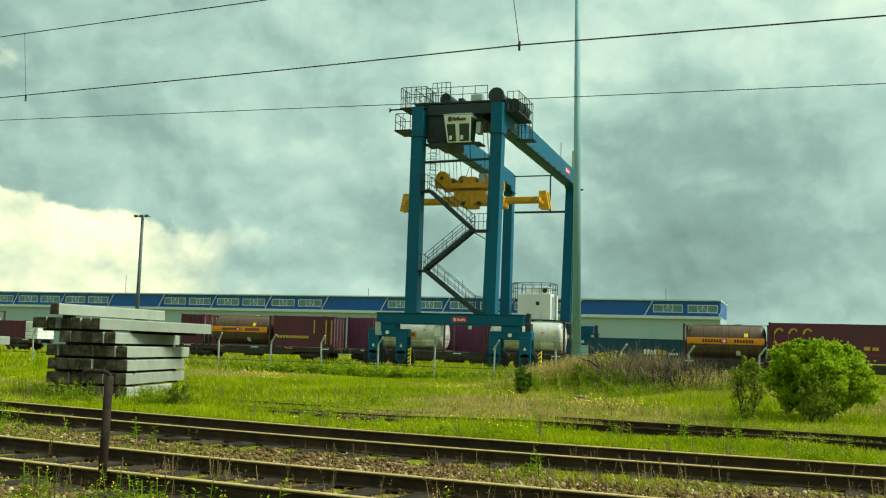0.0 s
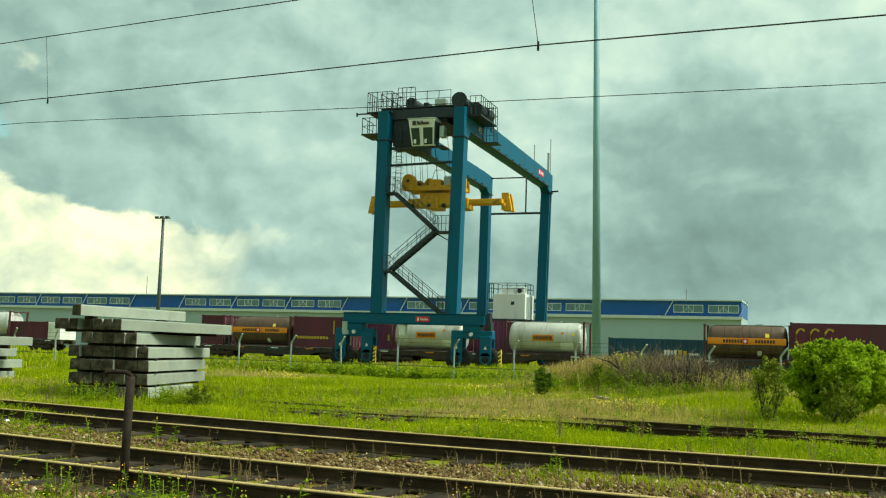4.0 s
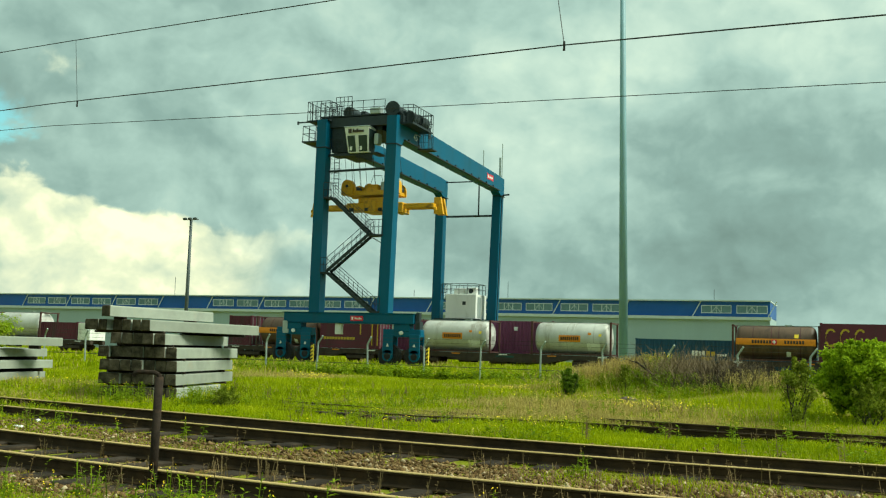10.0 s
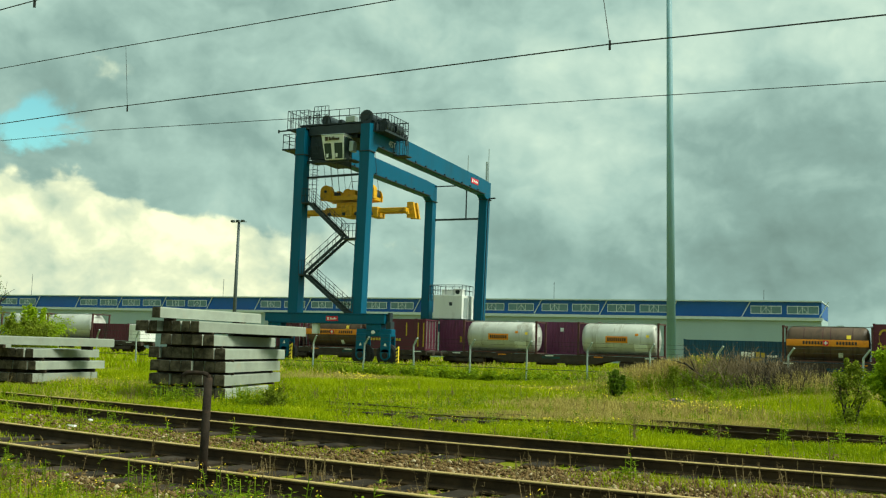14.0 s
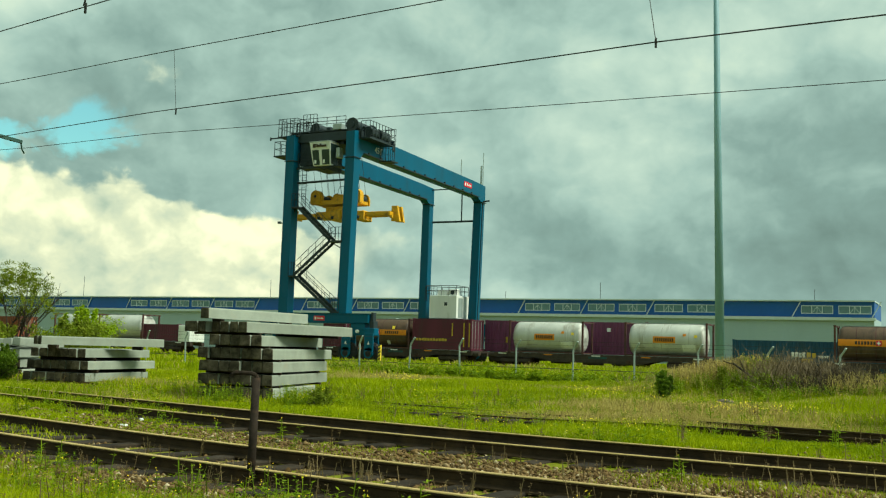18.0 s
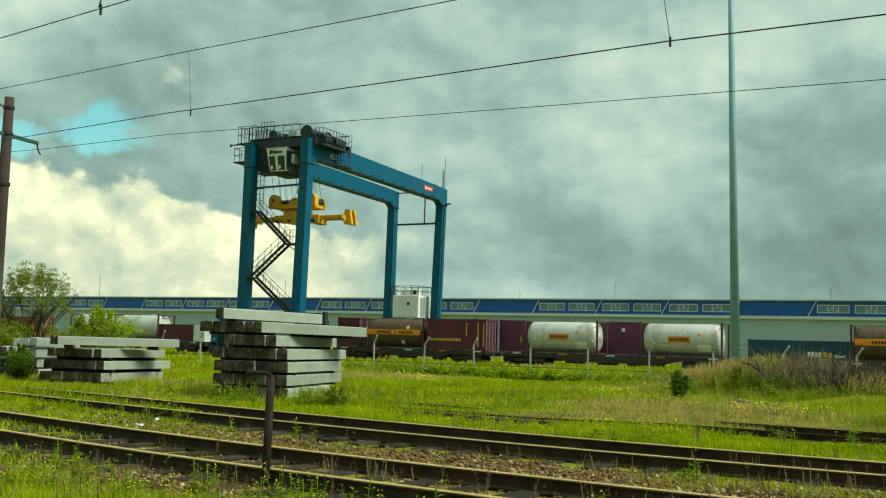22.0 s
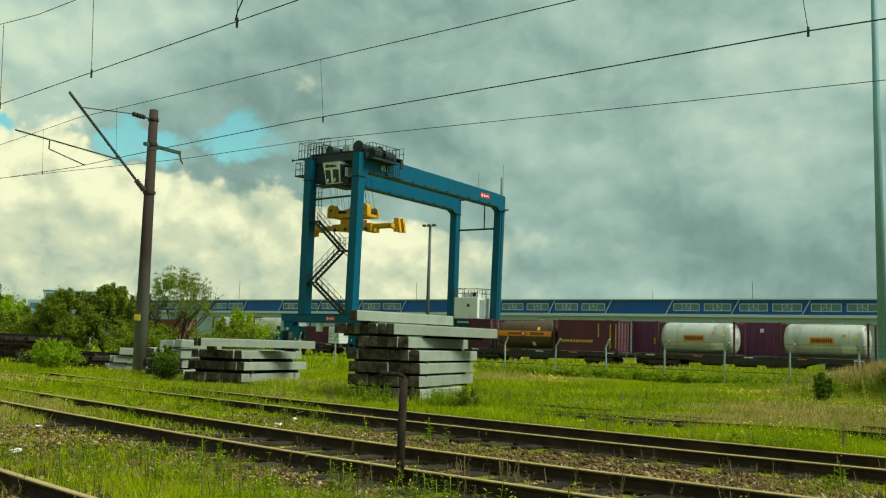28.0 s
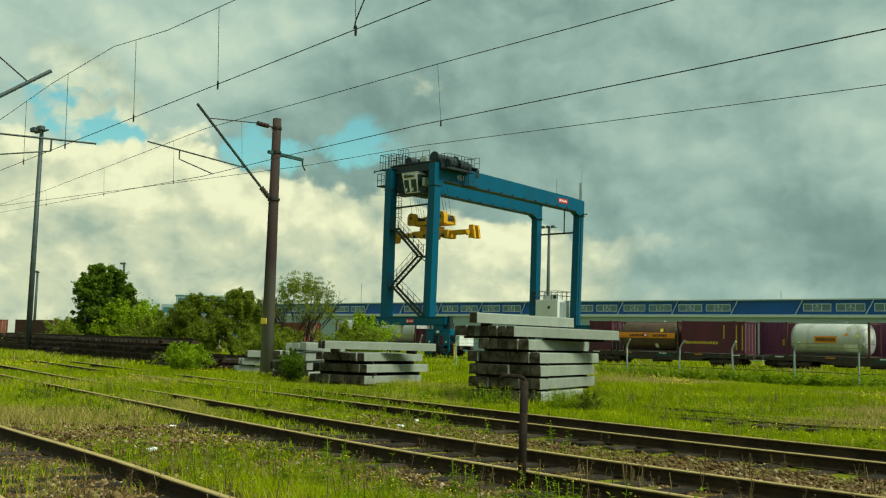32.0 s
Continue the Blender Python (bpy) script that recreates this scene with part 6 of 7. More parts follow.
def weed_patch(points, h0, h1, name, label, flowers=0.25, leaf=0.09, width=0.03, mat="weed_green"):
    """Upright weeds: a stem with side leaves and, on some, yellow flower heads."""
    V, Q, T, k = [], [], [], 0
    FV, FT, fk = [], [], 0
    for x, y in points:
        z = float(ground_height(np.array([x]), np.array([y]))[0])
        for _ in range(rng.randint(2, 5)):
            h = rng.uniform(h0, h1)
            a = rng.uniform(0, 6.28)
            tip = np.array([math.cos(a) * h * 0.25, math.sin(a) * h * 0.25, h])
            b = np.array([x + rng.normal(0, 0.05), y + rng.normal(0, 0.05), z])
            s = np.array([math.sin(a), -math.cos(a), 0]) * 0.006
            V += [b - s, b + s, b + tip + s * 0.5, b + tip - s * 0.5]
            Q.append((k, k + 1, k + 2, k + 3))
            k += 4
            for i in range(rng.randint(6, 12)):
                t = rng.uniform(0.1, 1.0)
                c = b + tip * t
                u = rng.uniform(0, 6.28)
                L = leaf * (1.25 - 0.7 * t) * rng.uniform(0.6, 1.3)
                d = np.array([math.cos(u), math.sin(u), rng.uniform(0.1, 0.7)])
                q = np.array([-math.sin(u), math.cos(u), 0]) * width * rng.uniform(0.5, 1.0) * 0.5
                V += [c, c + d * L * 0.5 + q, c + d * L + np.array([0, 0, -0.2 * L]), c + d * L * 0.5 - q]
                Q.append((k, k + 1, k + 2, k + 3))
                k += 4
            if rng.uniform() < flowers:
                for i in range(rng.randint(3, 7)):
                    c = b + tip + rng.normal(0, 0.022, 3)
                    r = rng.uniform(0.004, 0.009)
                    o = np.array([(r, 0, 0), (-r * 0.5, r * 0.87, 0), (-r * 0.5, -r * 0.87, 0), (0, 0, r)])
                    FV += list(c + o)
                    FT += [(fk, fk + 1, fk + 3), (fk + 1, fk + 2, fk + 3), (fk + 2, fk, fk + 3)]
                    fk += 4
    tagged(new(name, np_mesh(name, np.array(V), [np.array(Q)], mat)), label, "weeds", kind="stuff")
    if FV:
        tagged(new("yellow_flowers", np_mesh("yellow_flowers", np.array(FV), [np.array(FT)], "petal_yellow")), "small yellow flower heads on the weeds", "flowers", kind="stuff")


def spots(n, r0, r1, a0, a1, test=None):
    x, y = wedge(n, r0, r1, a0, a1)
    if test is not None:
        m = test(x, y)
        x, y = x[m], y[m]
    return list(zip(x, y))


weed_patch(spots(440, 7.0, 12.5, -4, 66, lambda x, y: cover(x, y) > 0.22), 0.08, 0.34, "weeds", "leafy green weeds with small yellow flowers by the rails", 0.22, 0.08, 0.028)
weed_patch(spots(420, 12, 30, -4, 66, lambda x, y: cover(x, y) > 0.5), 0.15, 0.42, "weeds", "green weeds with yellow flowers in the meadow", 0.2, 0.11, 0.04)
weed_patch(spots(620, 36, 52, -5, 60, lambda x, y: (y > 43.5) & (y < 48)), 0.3, 0.85, "tall_weeds", "tall spiky green weeds along the fence", 0.04, 0.2, 0.10)
weed_patch([(-15.2 + rng.normal(0, 0.5), 18.6 + rng.normal(0, 0.35)) for _ in range(26)] + [(-13.3 + rng.normal(0, 0.22), 18.9 + rng.normal(0, 0.2)) for _ in range(22)], 0.2, 0.5, "weeds", "green weeds growing at the foot of the sleeper stack", 0.2, 0.1, 0.035)

weed_patch([(rng.uniform(-34, -10.5), rng.normal(44.6, 1.1)) for _ in range(300)], 0.25, 0.7, "tall_weeds", "tall leafy green weeds along the fence", 0.02, 0.26, 0.13)
weed_patch(spots(330, 5.5, 13, -4, 66), 0.08, 0.30, "dry_weeds", "dry brown weed stalks by the rails", 0, 0.05, 0.012, "stalk_brown")
weed_patch(spots(260, 13, 34, -4, 66, lambda x, y: cover(x, y) > 0.4), 0.15, 0.45, "dry_weeds", "dry brown weed stalks in the meadow", 0, 0.08, 0.02, "stalk_brown")


def mound_weeds():
    """Dry tall grass, green weeds and yellow flowers over the spoil heap."""
    def around(n, x, y, sx, sy):
        return [(x + rng.normal(0, sx), y + rng.normal(0, sy)) for _ in range(n)]

    weed_patch(around(600, -7.9, 37.2, 1.0, 1.0), 0.35, 0.75, "dry_weeds", "tall straw-coloured dead weeds on the overgrown mound", 0, 0.16, 0.02, "grass_dry")
    weed_patch(around(420, -6.4, 37.4, 1.4, 1.0), 0.35, 0.75, "dry_weeds", "tall brown dead stalks on the overgrown mound", 0, 0.14, 0.02, "stalk_brown")
    weed_patch(around(190, -6.4, 35.2, 1.4, 0.8), 0.25, 0.6, "weeds", "lush green weeds on the overgrown mound", 0.03, 0.16, 0.06)
    weed_patch(around(60, -6.5, 37.1, 0.3, 0.3), 0.5, 0.85, "weeds", "green weeds with yellow flowers on the mound", 1.0, 0.12, 0.04)
    weed_patch(around(110, -4.0, 32.6, 1.6, 0.8), 0.2, 0.45, "weeds", "lush green weeds before the dead brush", 0.05, 0.14, 0.05)
    weed_patch(around(160, -2.6, 33.5, 0.7, 0.9), 0.4, 0.8, "dry_weeds", "tall straw-coloured dead weeds beside the bush", 0, 0.14, 0.02, "grass_dry")


mound_weeds()


def flower_carpet():
    """Low yellow flowers scattered in drifts."""
    x, y = wedge(26000, 9, 46)
    d = soft_noise(x, y, 2.2, 41) + 0.6 * soft_noise(x, y, 0.7, 42) + rng.normal(0, 0.25, len(x))
    m = (d > 1.15) & (cover(x, y) > 0.35)
    x, y = x[m], y[m]
    r = 0.004 + 0.0006 * np.hypot(x, y)
    z = ground_height(x, y) + rng.uniform(0.12, 0.34, len(x))
    o = np.array([(1, 0, 0), (-0.5, 0.87, 0), (-0.5, -0.87, 0), (0, 0, 0.9)])
    v = np.stack([x, y, z], 1)[:, None] + o[None] * r[:, None, None]
    k = np.arange(len(x))[:, None, None] * 4
    f = (k + np.array([(0, 1, 3), (1, 2, 3), (2, 0, 3)])[None]).reshape(-1, 3)
    tagged(new("yellow_flowers", np_mesh("yellow_flowers", v.reshape(-1, 3), [f], "petal_yellow")), "drifts of small yellow meadow flowers", "flowers", kind="stuff")


flower_carpet()


# ---------------- shrubs and trees ----------------
def leaf_cloud(centres, radii, per, size, squash=0.8, seed=1):
    """Leaves gathered round clump centres, thinning outwards."""
    r = np.random.RandomState(seed)
    c = np.repeat(np.asarray(centres), per, 0)
    rad = np.repeat(np.asarray(radii), per)
    n = len(c)
    p = c + r.normal(0, 0.52, (n, 3)) * rad[:, None] * np.array([1, 1, squash])
    u = r.normal(0, 1, (n, 3))
    u /= np.linalg.norm(u, axis=1)[:, None]
    w = np.cross(u, r.normal(0, 1, (n, 3)))
    w /= np.linalg.norm(w, axis=1)[:, None]
    L = size * r.uniform(0.6, 1.4, n)[:, None]
    v = np.stack([p - u * L * 0.5, p + w * L * 0.28, p + u * L * 0.5, p - w * L * 0.28], 1).reshape(-1, 3)
    k = np.arange(n)[:, None] * 4
    return v, [k + np.array([[0, 1, 2, 3]])]


def woody(name, x, y, h, w, mat, label, category, clumps=60, per=90, leaf=0.1, bare=0.15, stems=4, seed=1, clump_r=0.2, twigs=2, base=0.0, lean=0.0, bark="bark", fill=3):
    """A tree or bush: stems that fork into limbs, and a crown of leaf clumps at their ends."""
    r = random.Random(seed)
    z0 = float(ground_height(np.array([x]), np.array([y]))[0]) - 0.05 + base
    t = thing(name, pose(x, y, z0), label, category)
    s = Shape()
    tips = []

    def grow(p, d, length, rad, level):
        q = p + d * length
        s.tube(p, q, rad, rad * 0.6, 6 if level < 2 else 4, False)
        if level >= twigs:
            tips.append(q)
            tips.append(p.lerp(q, 0.5))
            return
        for k in range(r.randint(2, 4)):
            e = (d + Vector((r.uniform(-0.9, 0.9), r.uniform(-0.9, 0.9), r.uniform(-0.25, 0.7)))).normalized()
            grow(p.lerp(q, r.uniform(0.45, 1.0)), e, length * r.uniform(0.55, 0.85), rad * 0.55, level + 1)

    for k in range(stems):
        a = 2 * math.pi * (k + r.random()) / stems
        d = Vector((math.cos(a) * w / h * 0.55 + lean, math.sin(a) * w / h * 0.55, 1)).normalized()
        grow(Vector((math.cos(a) * w * 0.06, math.sin(a) * w * 0.06, -0.1)), d, h * r.uniform(0.36, 0.5), max(0.02, h * 0.016), 0)
    # fit the limbs and tips into the crown's size
    P = np.array([tuple(q) for q in tips])
    fx, fy = [(w / 2) / max(0.1, np.percentile(np.abs(P[:, i] - (lean * P[:, 2] if i == 0 else 0)), 96)) for i in (0, 1)]
    fz = h * 0.97 / np.percentile(P[:, 2], 98)
    s.v = [(a * min(1, fx), b * min(1, fy), min(h, c * min(1, fz))) for a, b, c in s.v]
    part("trunk", s, bark, t)
    P[:, 0] *= (w / 2) / max(0.1, np.percentile(np.abs(P[:, 0] - lean * P[:, 2]), 92))
    P[:, 1] *= (w / 2) / max(0.1, np.percentile(np.abs(P[:, 1]), 92))
    P[:, 2] = h * bare + (h * 0.97 - h * bare) * np.clip(P[:, 2] / np.percentile(P[:, 2], 97), 0, 1.05) ** 0.9
    Q = (P - np.array([lean * h * 0.5, 0, h * (0.5 + bare / 2)])) / np.array([w * 0.5, w * 0.5, h * (0.5 - bare / 2)])
    far = np.maximum(1.0, np.linalg.norm(Q, axis=1))
    P = P + (Q / far[:, None] - Q) * np.array([w * 0.5, w * 0.5, h * (0.5 - bare / 2)])
    idx = np.random.RandomState(seed).choice(len(P), clumps, True)
    C = P[idx] + np.random.RandomState(seed + 1).normal(0, 0.03 * w, (clumps, 3))
    if fill:
        q = np.random.RandomState(seed + 3)
        d = q.normal(0, 1, (clumps * fill, 3))
        d *= (q.uniform(0.35, 1.0, len(d)) ** 0.5 / np.linalg.norm(d, axis=1))[:, None]
        out = 0.86 + 0.14 * np.sin(d[:, 0] * 7 + seed) * np.cos(d[:, 2] * 6 + d[:, 1] * 5)
        E = np.stack([d[:, 0] * w * 0.46 * out + lean * h * 0.5, d[:, 1] * w * 0.46 * out, h * (bare + (0.97 - bare) * (0.5 + 0.5 * d[:, 2] * out))], 1)
        C = np.concatenate([C, E])
    # lobes and hollows make the crown uneven
    u = np.arctan2(C[:, 1], C[:, 0] - lean * h * 0.5)
    lobe = 1 + 0.20 * np.sin(2 * u + seed) + 0.16 * np.sin(5 * u + 2 * seed + 5 * C[:, 2] / h)
    C[:, 0], C[:, 1] = C[:, 0] * lobe, C[:, 1] * lobe
    C[:, 2] = np.clip(C[:, 2] * (0.94 + 0.13 * np.sin(3 * u + 1.7 * seed)), h * bare, h * 1.03)
    R = clump_r * np.random.RandomState(seed + 2).uniform(0.5, 1.3, len(C)) * (w + h) / 4
    # young shoots stand out of the crown
    q = np.random.RandomState(seed + 9)
    m = max(6, clumps // 3)
    u = q.uniform(0, 6.28, m)
    e = q.uniform(0.15, 1.0, m)
    B = np.stack([np.cos(u) * w * 0.42 * e + lean * h * 0.5, np.sin(u) * w * 0.42 * e, h * (bare + (0.95 - bare) * (0.5 + 0.42 * np.sqrt(1 - 0.85 * e * e)))], 1)
    lift = np.stack([np.cos(u) * 0.25 * e, np.sin(u) * 0.25 * e, np.ones(m)], 1) * (h * q.uniform(0.02, 0.075, m))[:, None]
    S = np.concatenate([B + lift * k for k in range(4)])
    C = np.concatenate([C, S])
    R = np.concatenate([R, np.full(len(S), 0.035 * (w + h) / 2)])
    v, f = leaf_cloud(C, R, max(12, per // (1 + fill // 2)), leaf, 0.75, seed)
    v[:, 2] = np.maximum(v[:, 2], 0.02)
    new_ob = new("crown", np_mesh("crown", v, f, mat))
    new_ob.parent = t
    return t


woody("bush", 0.36, 25.7, 1.8, 2.25, "leaf_bright", "dense fresh green rounded bush in the meadow", "bush", 260, 170, 0.07, 0.03, 8, 3, 0.13, 3, fill=1)
woody("small_bush", -8.72, 33.0, 0.88, 0.6, "leaf_dark", "small dark green bush in the grass", "bush", 40, 120, 0.05, 0.02, 4, 5, 0.16)
woody("sapling", -1.15, 23.7, 1.5, 0.75, "leaf_olive", "thin olive-green sapling in tall grass", "sapling", 40, 30, 0.06, 0.05, 3, 6, 0.2, fill=1)
woody("sapling", -6.85, 33.0, 1.0, 0.36, "leaf_olive", "small upright green sapling", "sapling", 20, 30, 0.05, 0.05, 2, 8, 0.2, fill=1)
woody("sapling", 0.3, 23.6, 1.1, 0.75, "leaf_olive", "thin olive-green sapling in tall grass", "sapling", 30, 30, 0.06, 0.05, 3, 9, 0.2, fill=1)
woody("small_bush", -12.6, 18.8, 0.55, 0.6, "leaf_olive", "low olive bush beside the sleeper stack", "bush", 20, 70, 0.04, 0.02, 5, 10, 0.24)
woody("tree", -62.6, 35.6, 5.6, 4.1, "leaf_dark", "round dark green tree behind the track panels", "tree", 230, 110, 0.15, 0.04, 6, 11, 0.10, 3, fill=1)
woody("bush", -60.5, 36.5, 3.6, 4.6, "leaf_bright", "light green bush behind the track panels", "bush", 70, 100, 0.13, 0.05, 6, 12, 0.2)
woody("bush", -55.4, 35.8, 2.8, 5.4, "leaf_olive", "wide olive-green bush behind the track panels", "bush", 70, 100, 0.12, 0.03, 7, 13, 0.2)
woody("bush", -51.2, 35.2, 3.7, 4.0, "leaf_olive", "olive green bush behind the track panels", "bush", 140, 110, 0.10, 0.03, 6, 14, 0.13, fill=1)
woody("bush", -49.6, 37.2, 4.1, 3.6, "leaf_olive", "tall green bush beside the catenary pole", "bush", 150, 100, 0.10, 0.04, 6, 15, 0.12, fill=1)
woody("bush", -45.5, 36.0, 2.2, 4.4, "leaf_olive", "green bush behind the catenary pole", "bush", 90, 130, 0.10, 0.03, 6, 16, 0.17)
woody("tree", -45.9, 38.7, 5.0, 4.2, "leaf_olive", "thin sparse tree with visible grey branches", "tree", 240, 22, 0.085, 0.04, 8, 17, 0.08, 3, bark="bark", fill=0)
woody("bush", -41.9, 40.0, 2.85, 3.2, "leaf_bright", "green bush near the fence", "bush", 50, 90, 0.11, 0.03, 5, 18, 0.2)
woody("bush", -40.0, 37.2, 2.3, 3.4, "leaf_olive", "low olive bush behind the concrete stacks", "bush", 50, 90, 0.10, 0.03, 5, 19, 0.2)
woody("bush", -35.4, 23.9, 1.15, 2.1, "leaf_bright", "low yellow-green bush before the track panels", "bush", 50, 90, 0.07, 0.02, 6, 20, 0.22)
woody("bush", -26.35, 21.9, 1.1, 0.9, "leaf_dark", "dark weeds growing over the sleeper stack", "bush", 36, 90, 0.06, 0.02, 4, 21, 0.24)
woody("bush", -73.5, 40.5, 2.8, 5.0, "leaf_olive", "distant olive-green bush by the yard", "bush", 50, 90, 0.14, 0.03, 6, 22, 0.2)
woody("bush", -82, 44.0, 2.6, 5.0, "leaf_olive", "distant olive-green bush by the yard", "bush", 50, 90, 0.15, 0.03, 6, 23, 0.2)


def dry_brush(x, y, n, h, spread, seed, label, squat=0.45, mat="twig_grey"):
    """A heap of dead grey twigs."""
    r = random.Random(seed)
    s = Shape()
    for i in range(n):
        a, b = r.gauss(0, spread), r.gauss(0, spread * squat)
        z = float(ground_height(np.array([x + a]), np.array([y + b]))[0])
        p = Vector((a, b, z - 0.05))
        d = Vector((r.uniform(-1, 1), r.uniform(-1, 1), r.uniform(0.2, 1.3))).normalized()
        L = r.uniform(0.3, 1.0) * h
        q = p + d * L
        s.tube(p, q, 0.010, 0.005, 3, False)
        for k in range(3):
            e = (d + Vector((r.uniform(-1, 1), r.uniform(-1, 1), r.uniform(-0.4, 0.6)))).normalized()
            m = p.lerp(q, r.uniform(0.3, 0.95))
            s.tube(m, m + e * L * r.uniform(0.25, 0.55), 0.006, 0.003, 3, False)
    ob = part("dead_brush", s, mat, m=pose(x, y, 0))
    tagged(ob, label, "brush", kind="stuff")


dry_brush(-7.2, 38.0, 420, 0.8, 1.3, 5, "heap of dead grey-brown twigs on the overgrown mound")
dry_brush(-4.75, 36.0, 1300, 1.25, 0.85, 6, "tangled heap of dead grey-brown branches", 0.9)
dry_brush(-3.3, 34.3, 800, 1.1, 0.75, 8, "low dark heap of dead branches beside the bush", 0.9, "bark")
dry_brush(-10.2, 40.6, 160, 1.0, 0.9, 7, "dead grey-brown stalks beside the light mast")


def dead_branch():
    s = Shape()
    p, q = Vector((-6.0, 35.6, 0.45)), Vector((-7.0, 35.4, 1.22))
    s.tube(p, q, 0.05, 0.03, 7)
    for k, (a, d, n) in enumerate(((0.9, (-0.35, 0.05, 0.10), 0.5), (0.6, (-0.2, -0.2, 0.5), 0.5), (0.35, (0.3, 0.1, 0.6), 0.45))):
        m = p.lerp(q, a)
        s.tube(m, m + Vector(d).normalized() * n, 0.025, 0.01, 5)
    tagged(part("dead_branch", s, "bark"), "dark dead branch sticking out of the mound", "branch")
    b = Shape()
    p, q = Vector((-3.3, 34.6, 0.6)), Vector((-2.5, 34.4, 0.25))
    b.tube(Vector((-3.6, 34.9, 0.75)), p, 0.03, 0.028, 6).tube(p, q, 0.028, 0.02, 6)
    tagged(part("dead_branch", b, "twig_grey"), "pale bare branch lying on the brush heap", "branch")
    st = bmesh.new()
    bmesh.ops.create_icosphere(st, subdivisions=2, radius=0.2)
    for v in st.verts:
        v.co = Vector((v.co.x * 1.25, v.co.y, v.co.z * 0.6)) * (1 + 0.12 * math.sin(v.co.x * 31 + v.co.z * 17))
    me = bpy.data.meshes.new("stone")
    st.to_mesh(me)
    st.free()
    tagged(part("stone", me, "stone_gravel", m=pose(-6.0, 29.3, 0.12)), "grey boulder lying in the grass", "stone")


dead_branch()


def make_litter():
    def scrap(x, y, size, mat, seed, label):
        r = random.Random(seed)
        bm = bmesh.new()
        bmesh.ops.create_icosphere(bm, subdivisions=2, radius=size)
        for v in bm.verts:
            v.co = Vector((v.co.x * 1.5, v.co.y, v.co.z * 0.55)) * r.uniform(0.6, 1.25)
        me = bpy.data.meshes.new("litter")
        bm.to_mesh(me)
        bm.free()
        z = float(ground_height(np.array([x]), np.array([y]))[0])
        ob = part("litter", me, mat, m=pose(x, y, z + size * 0.4, 0, 0, r.uniform(0, 180)))
        tagged(ob, label, "litter", "scraps of litter")

    scrap(-3.72, 12.95, 0.07, "litter_white", 1, "crumpled white paper scrap between the rails")
    scrap(-3.0, 11.4, 0.035, "litter_green", 2, "small turquoise plastic scrap on the ballast")
    scrap(-13.6, 9.0, 0.055, "litter_white", 3, "crumpled white paper scrap on the grass")
    scrap(-11.0, 7.0, 0.06, "litter_white", 4, "white plastic scrap in the grass by a rail")
    scrap(-12.0, 12.35, 0.05, "litter_white", 5, "white paper scrap between the tracks")
    scrap(-12.6, 13.4, 0.045, "litter_white", 6, "white paper scrap between the tracks")
    scrap(-24.0, 17.5, 0.06, "litter_white", 7, "white paper scrap in the grass")


make_litter()


def make_bird():
    t = thing("bird", pose(0, 0, -40), "small dark bird flying with spread wings", "bird", "flying birds")
    b = Shape()
    n = 8
    ring = [(-0.13, 0.004), (-0.09, 0.03), (-0.02, 0.042), (0.05, 0.035), (0.085, 0.026), (0.11, 0.028), (0.13, 0.014), (0.15, 0.002)]
    b.add([(x, r * math.cos(2 * math.pi * k / n), r * math.sin(2 * math.pi * k / n)) for x, r in ring for k in range(n)], [(i * n + k, i * n + (k + 1) % n, (i + 1) * n + (k + 1) % n, (i + 1) * n + k) for i in range(len(ring) - 1) for k in range(n)])
    b.add([(-0.12, -0.015, 0), (-0.12, 0.015, 0), (-0.22, 0.04, 0.005), (-0.22, -0.04, 0.005)], [(0, 1, 2, 3)])
    part("body", b, "bird_dark", t, smooth=True)
    for s in (-1, 1):
        w = Shape().add([(0.06, 0, 0), (-0.06, 0, 0), (-0.05, s * 0.12, 0.0), (0.07, s * 0.12, 0.01), (-0.06, s * 0.30, 0.0), (0.0, s * 0.31, 0.0)], [(0, 1, 2, 3), (3, 2, 4, 5)])
        part("wing", w, "bird_dark", t, m=pose(0, s * 0.03, 0.02, s * 18, 0, 0))
    t.scale = (0.34, 0.34, 0.34)
    return t


bird_a = make_bird()
bird_b = make_bird()

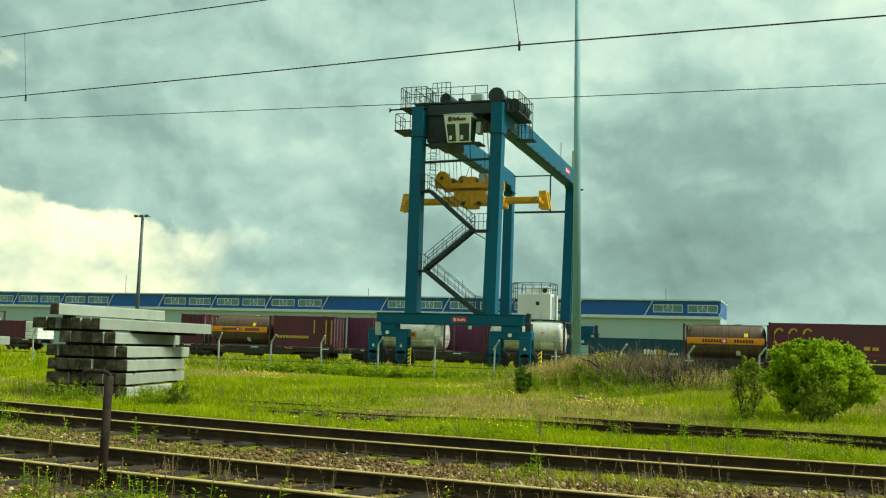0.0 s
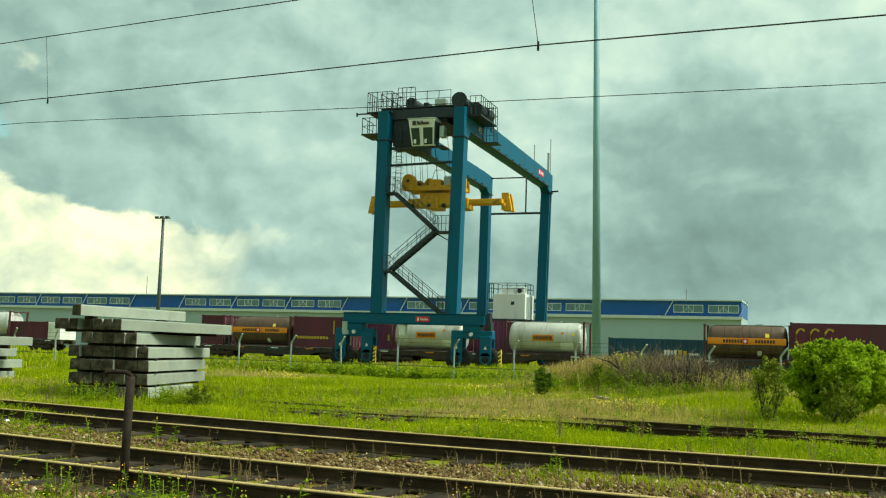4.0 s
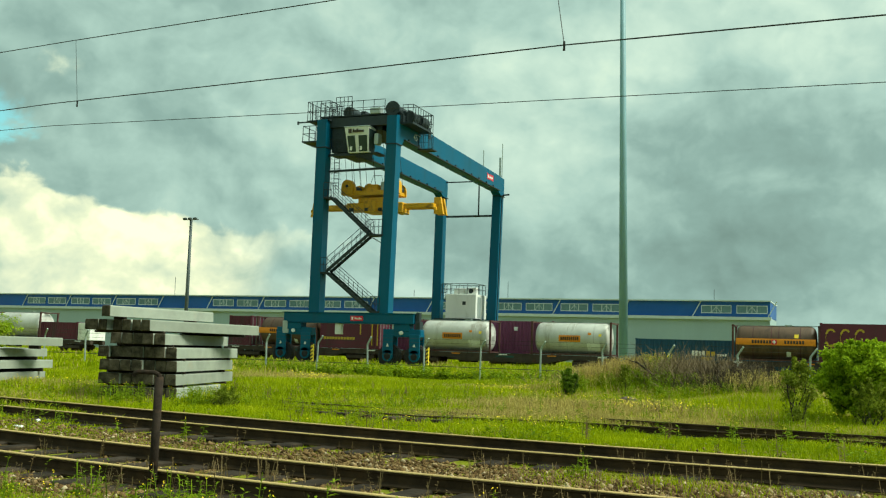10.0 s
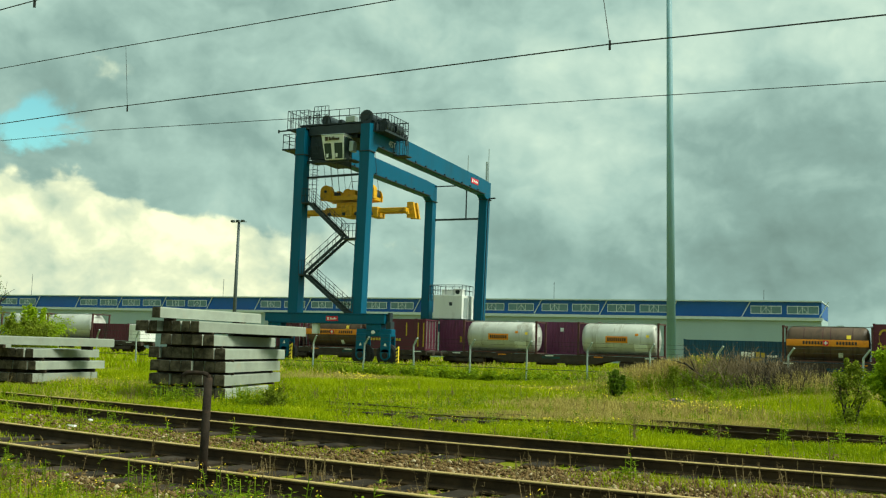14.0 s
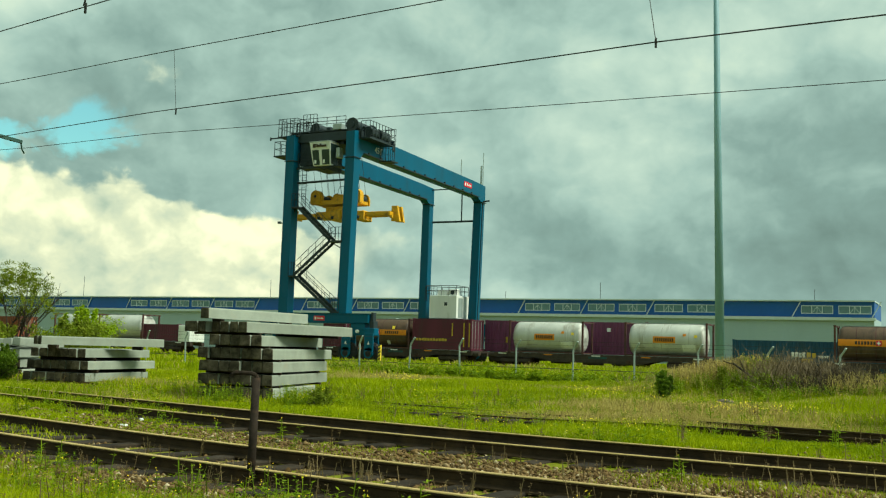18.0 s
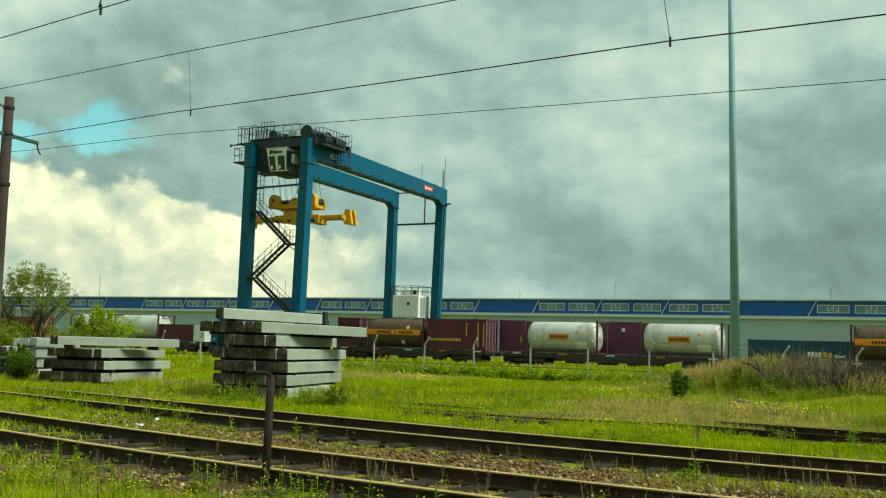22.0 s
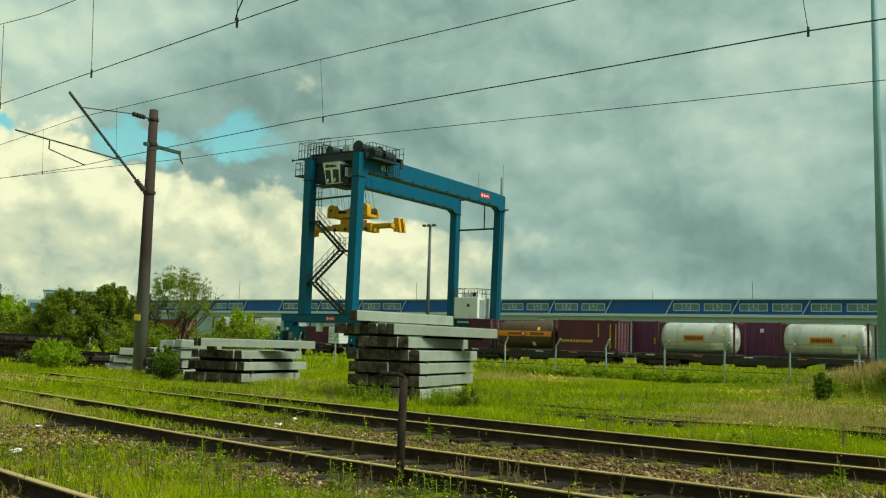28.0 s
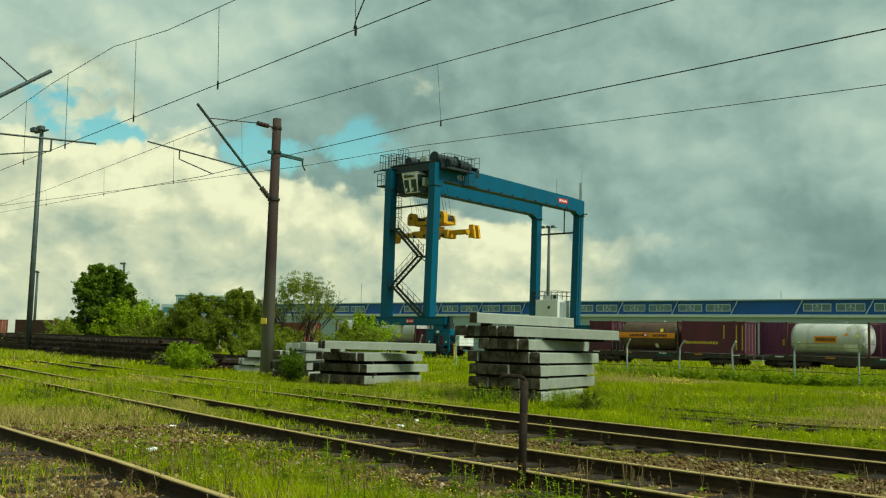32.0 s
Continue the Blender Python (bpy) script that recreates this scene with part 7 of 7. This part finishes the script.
BIRD_A = [(0, (-70.0, -8.0, 9.0), 12), (18, (-19.54, 13.93, 5.15), 12), (18.3, (-15.93, 17.95, 5.59), 12), (18.6, (-10.91, 21.38, 5.98), 12), (18.8, (-7.22, 22.89, 5.72), 12), (19, (-3.79, 23.7, 5.64), 12), (19.1, (-2.28, 23.89, 5.46), 12), (19.4, (2.21, 23.9, 5.02), 12), (32, (75.0, 38.0, 16.0), 12)]
BIRD_B = [(0, (-72.0, -9.0, 8.0), 12), (18, (-20.42, 12.61, 3.04), 12), (18.3, (-18.08, 15.78, 3.52), 12), (18.4, (-17.13, 16.81, 3.38), 12), (18.5, (-15.99, 17.89, 3.49), 12), (18.6, (-14.67, 18.99, 3.73), 12), (18.9, (-9.8, 21.91, 3.64), 12), (19, (-7.93, 22.65, 3.67), 12), (19.1, (-6.02, 23.23, 3.87), 12), (19.2, (-4.17, 23.64, 3.93), 12), (19.5, (0.91, 23.98, 4.04), 12), (32, (76.0, 38.0, 14.0), 12)]


def motions():
    rows = [(0, -22.07, 64.74), (1, -23.03, 64.78), (2, -24.10, 64.83), (3, -25.13, 64.87), (3.5, -25.63, 64.89), (5.5, -27.79, 64.98), (6, -28.33, 65.00), (7, -29.44, 65.12), (8, -30.63, 65.24), (9, -31.98, 65.36), 
            (10, -33.45, 65.49), (11, -34.96, 65.61), (12, -36.57, 65.73), (13, -38.12, 65.86), (14, -39.58, 65.97), (14.5, -40.29, 66.03), (16.5, -43.01, 66.26), (17, -43.72, 66.32), (18, -45.15, 66.43), (19, -46.65, 66.55), 
            (20, -48.17, 66.67), (21, -49.63, 66.81), (22, -51.23, 66.96), (23, -52.85, 67.11), (24, -54.32, 67.25), (25, -55.83, 67.40), (25.5, -56.60, 67.48), (27.5, -59.57, 67.77), (28, -60.29, 67.85), (29, -61.68, 68.03), 
            (30, -63.10, 68.21), (31, -64.59, 68.39), (32, -65.96, 68.57)]
    walk(crane, [(t, pose(x, y, 0)) for t, x, y in rows])
    # the tyres roll as the crane travels
    ts = [0.5 * i for i in range(65)]
    run = np.interp(ts, [r[0] for r in rows], [r[1] for r in rows])
    for w in crane.children:
        if w.name.split(".")[0] == "wheel":
            p = w.matrix_basis.translation.copy()
            walk(w, [(t, pose(*p, 0, math.degrees(d / 0.84), 0)) for t, d in zip(ts, run)])
    # two birds cross from west to east
    walk(bird_a, [(t, pose(*p, 0, 0, a)) for t, p, a in BIRD_A])
    walk(bird_b, [(t, pose(*p, 0, 0, a)) for t, p, a in BIRD_B])


motions()
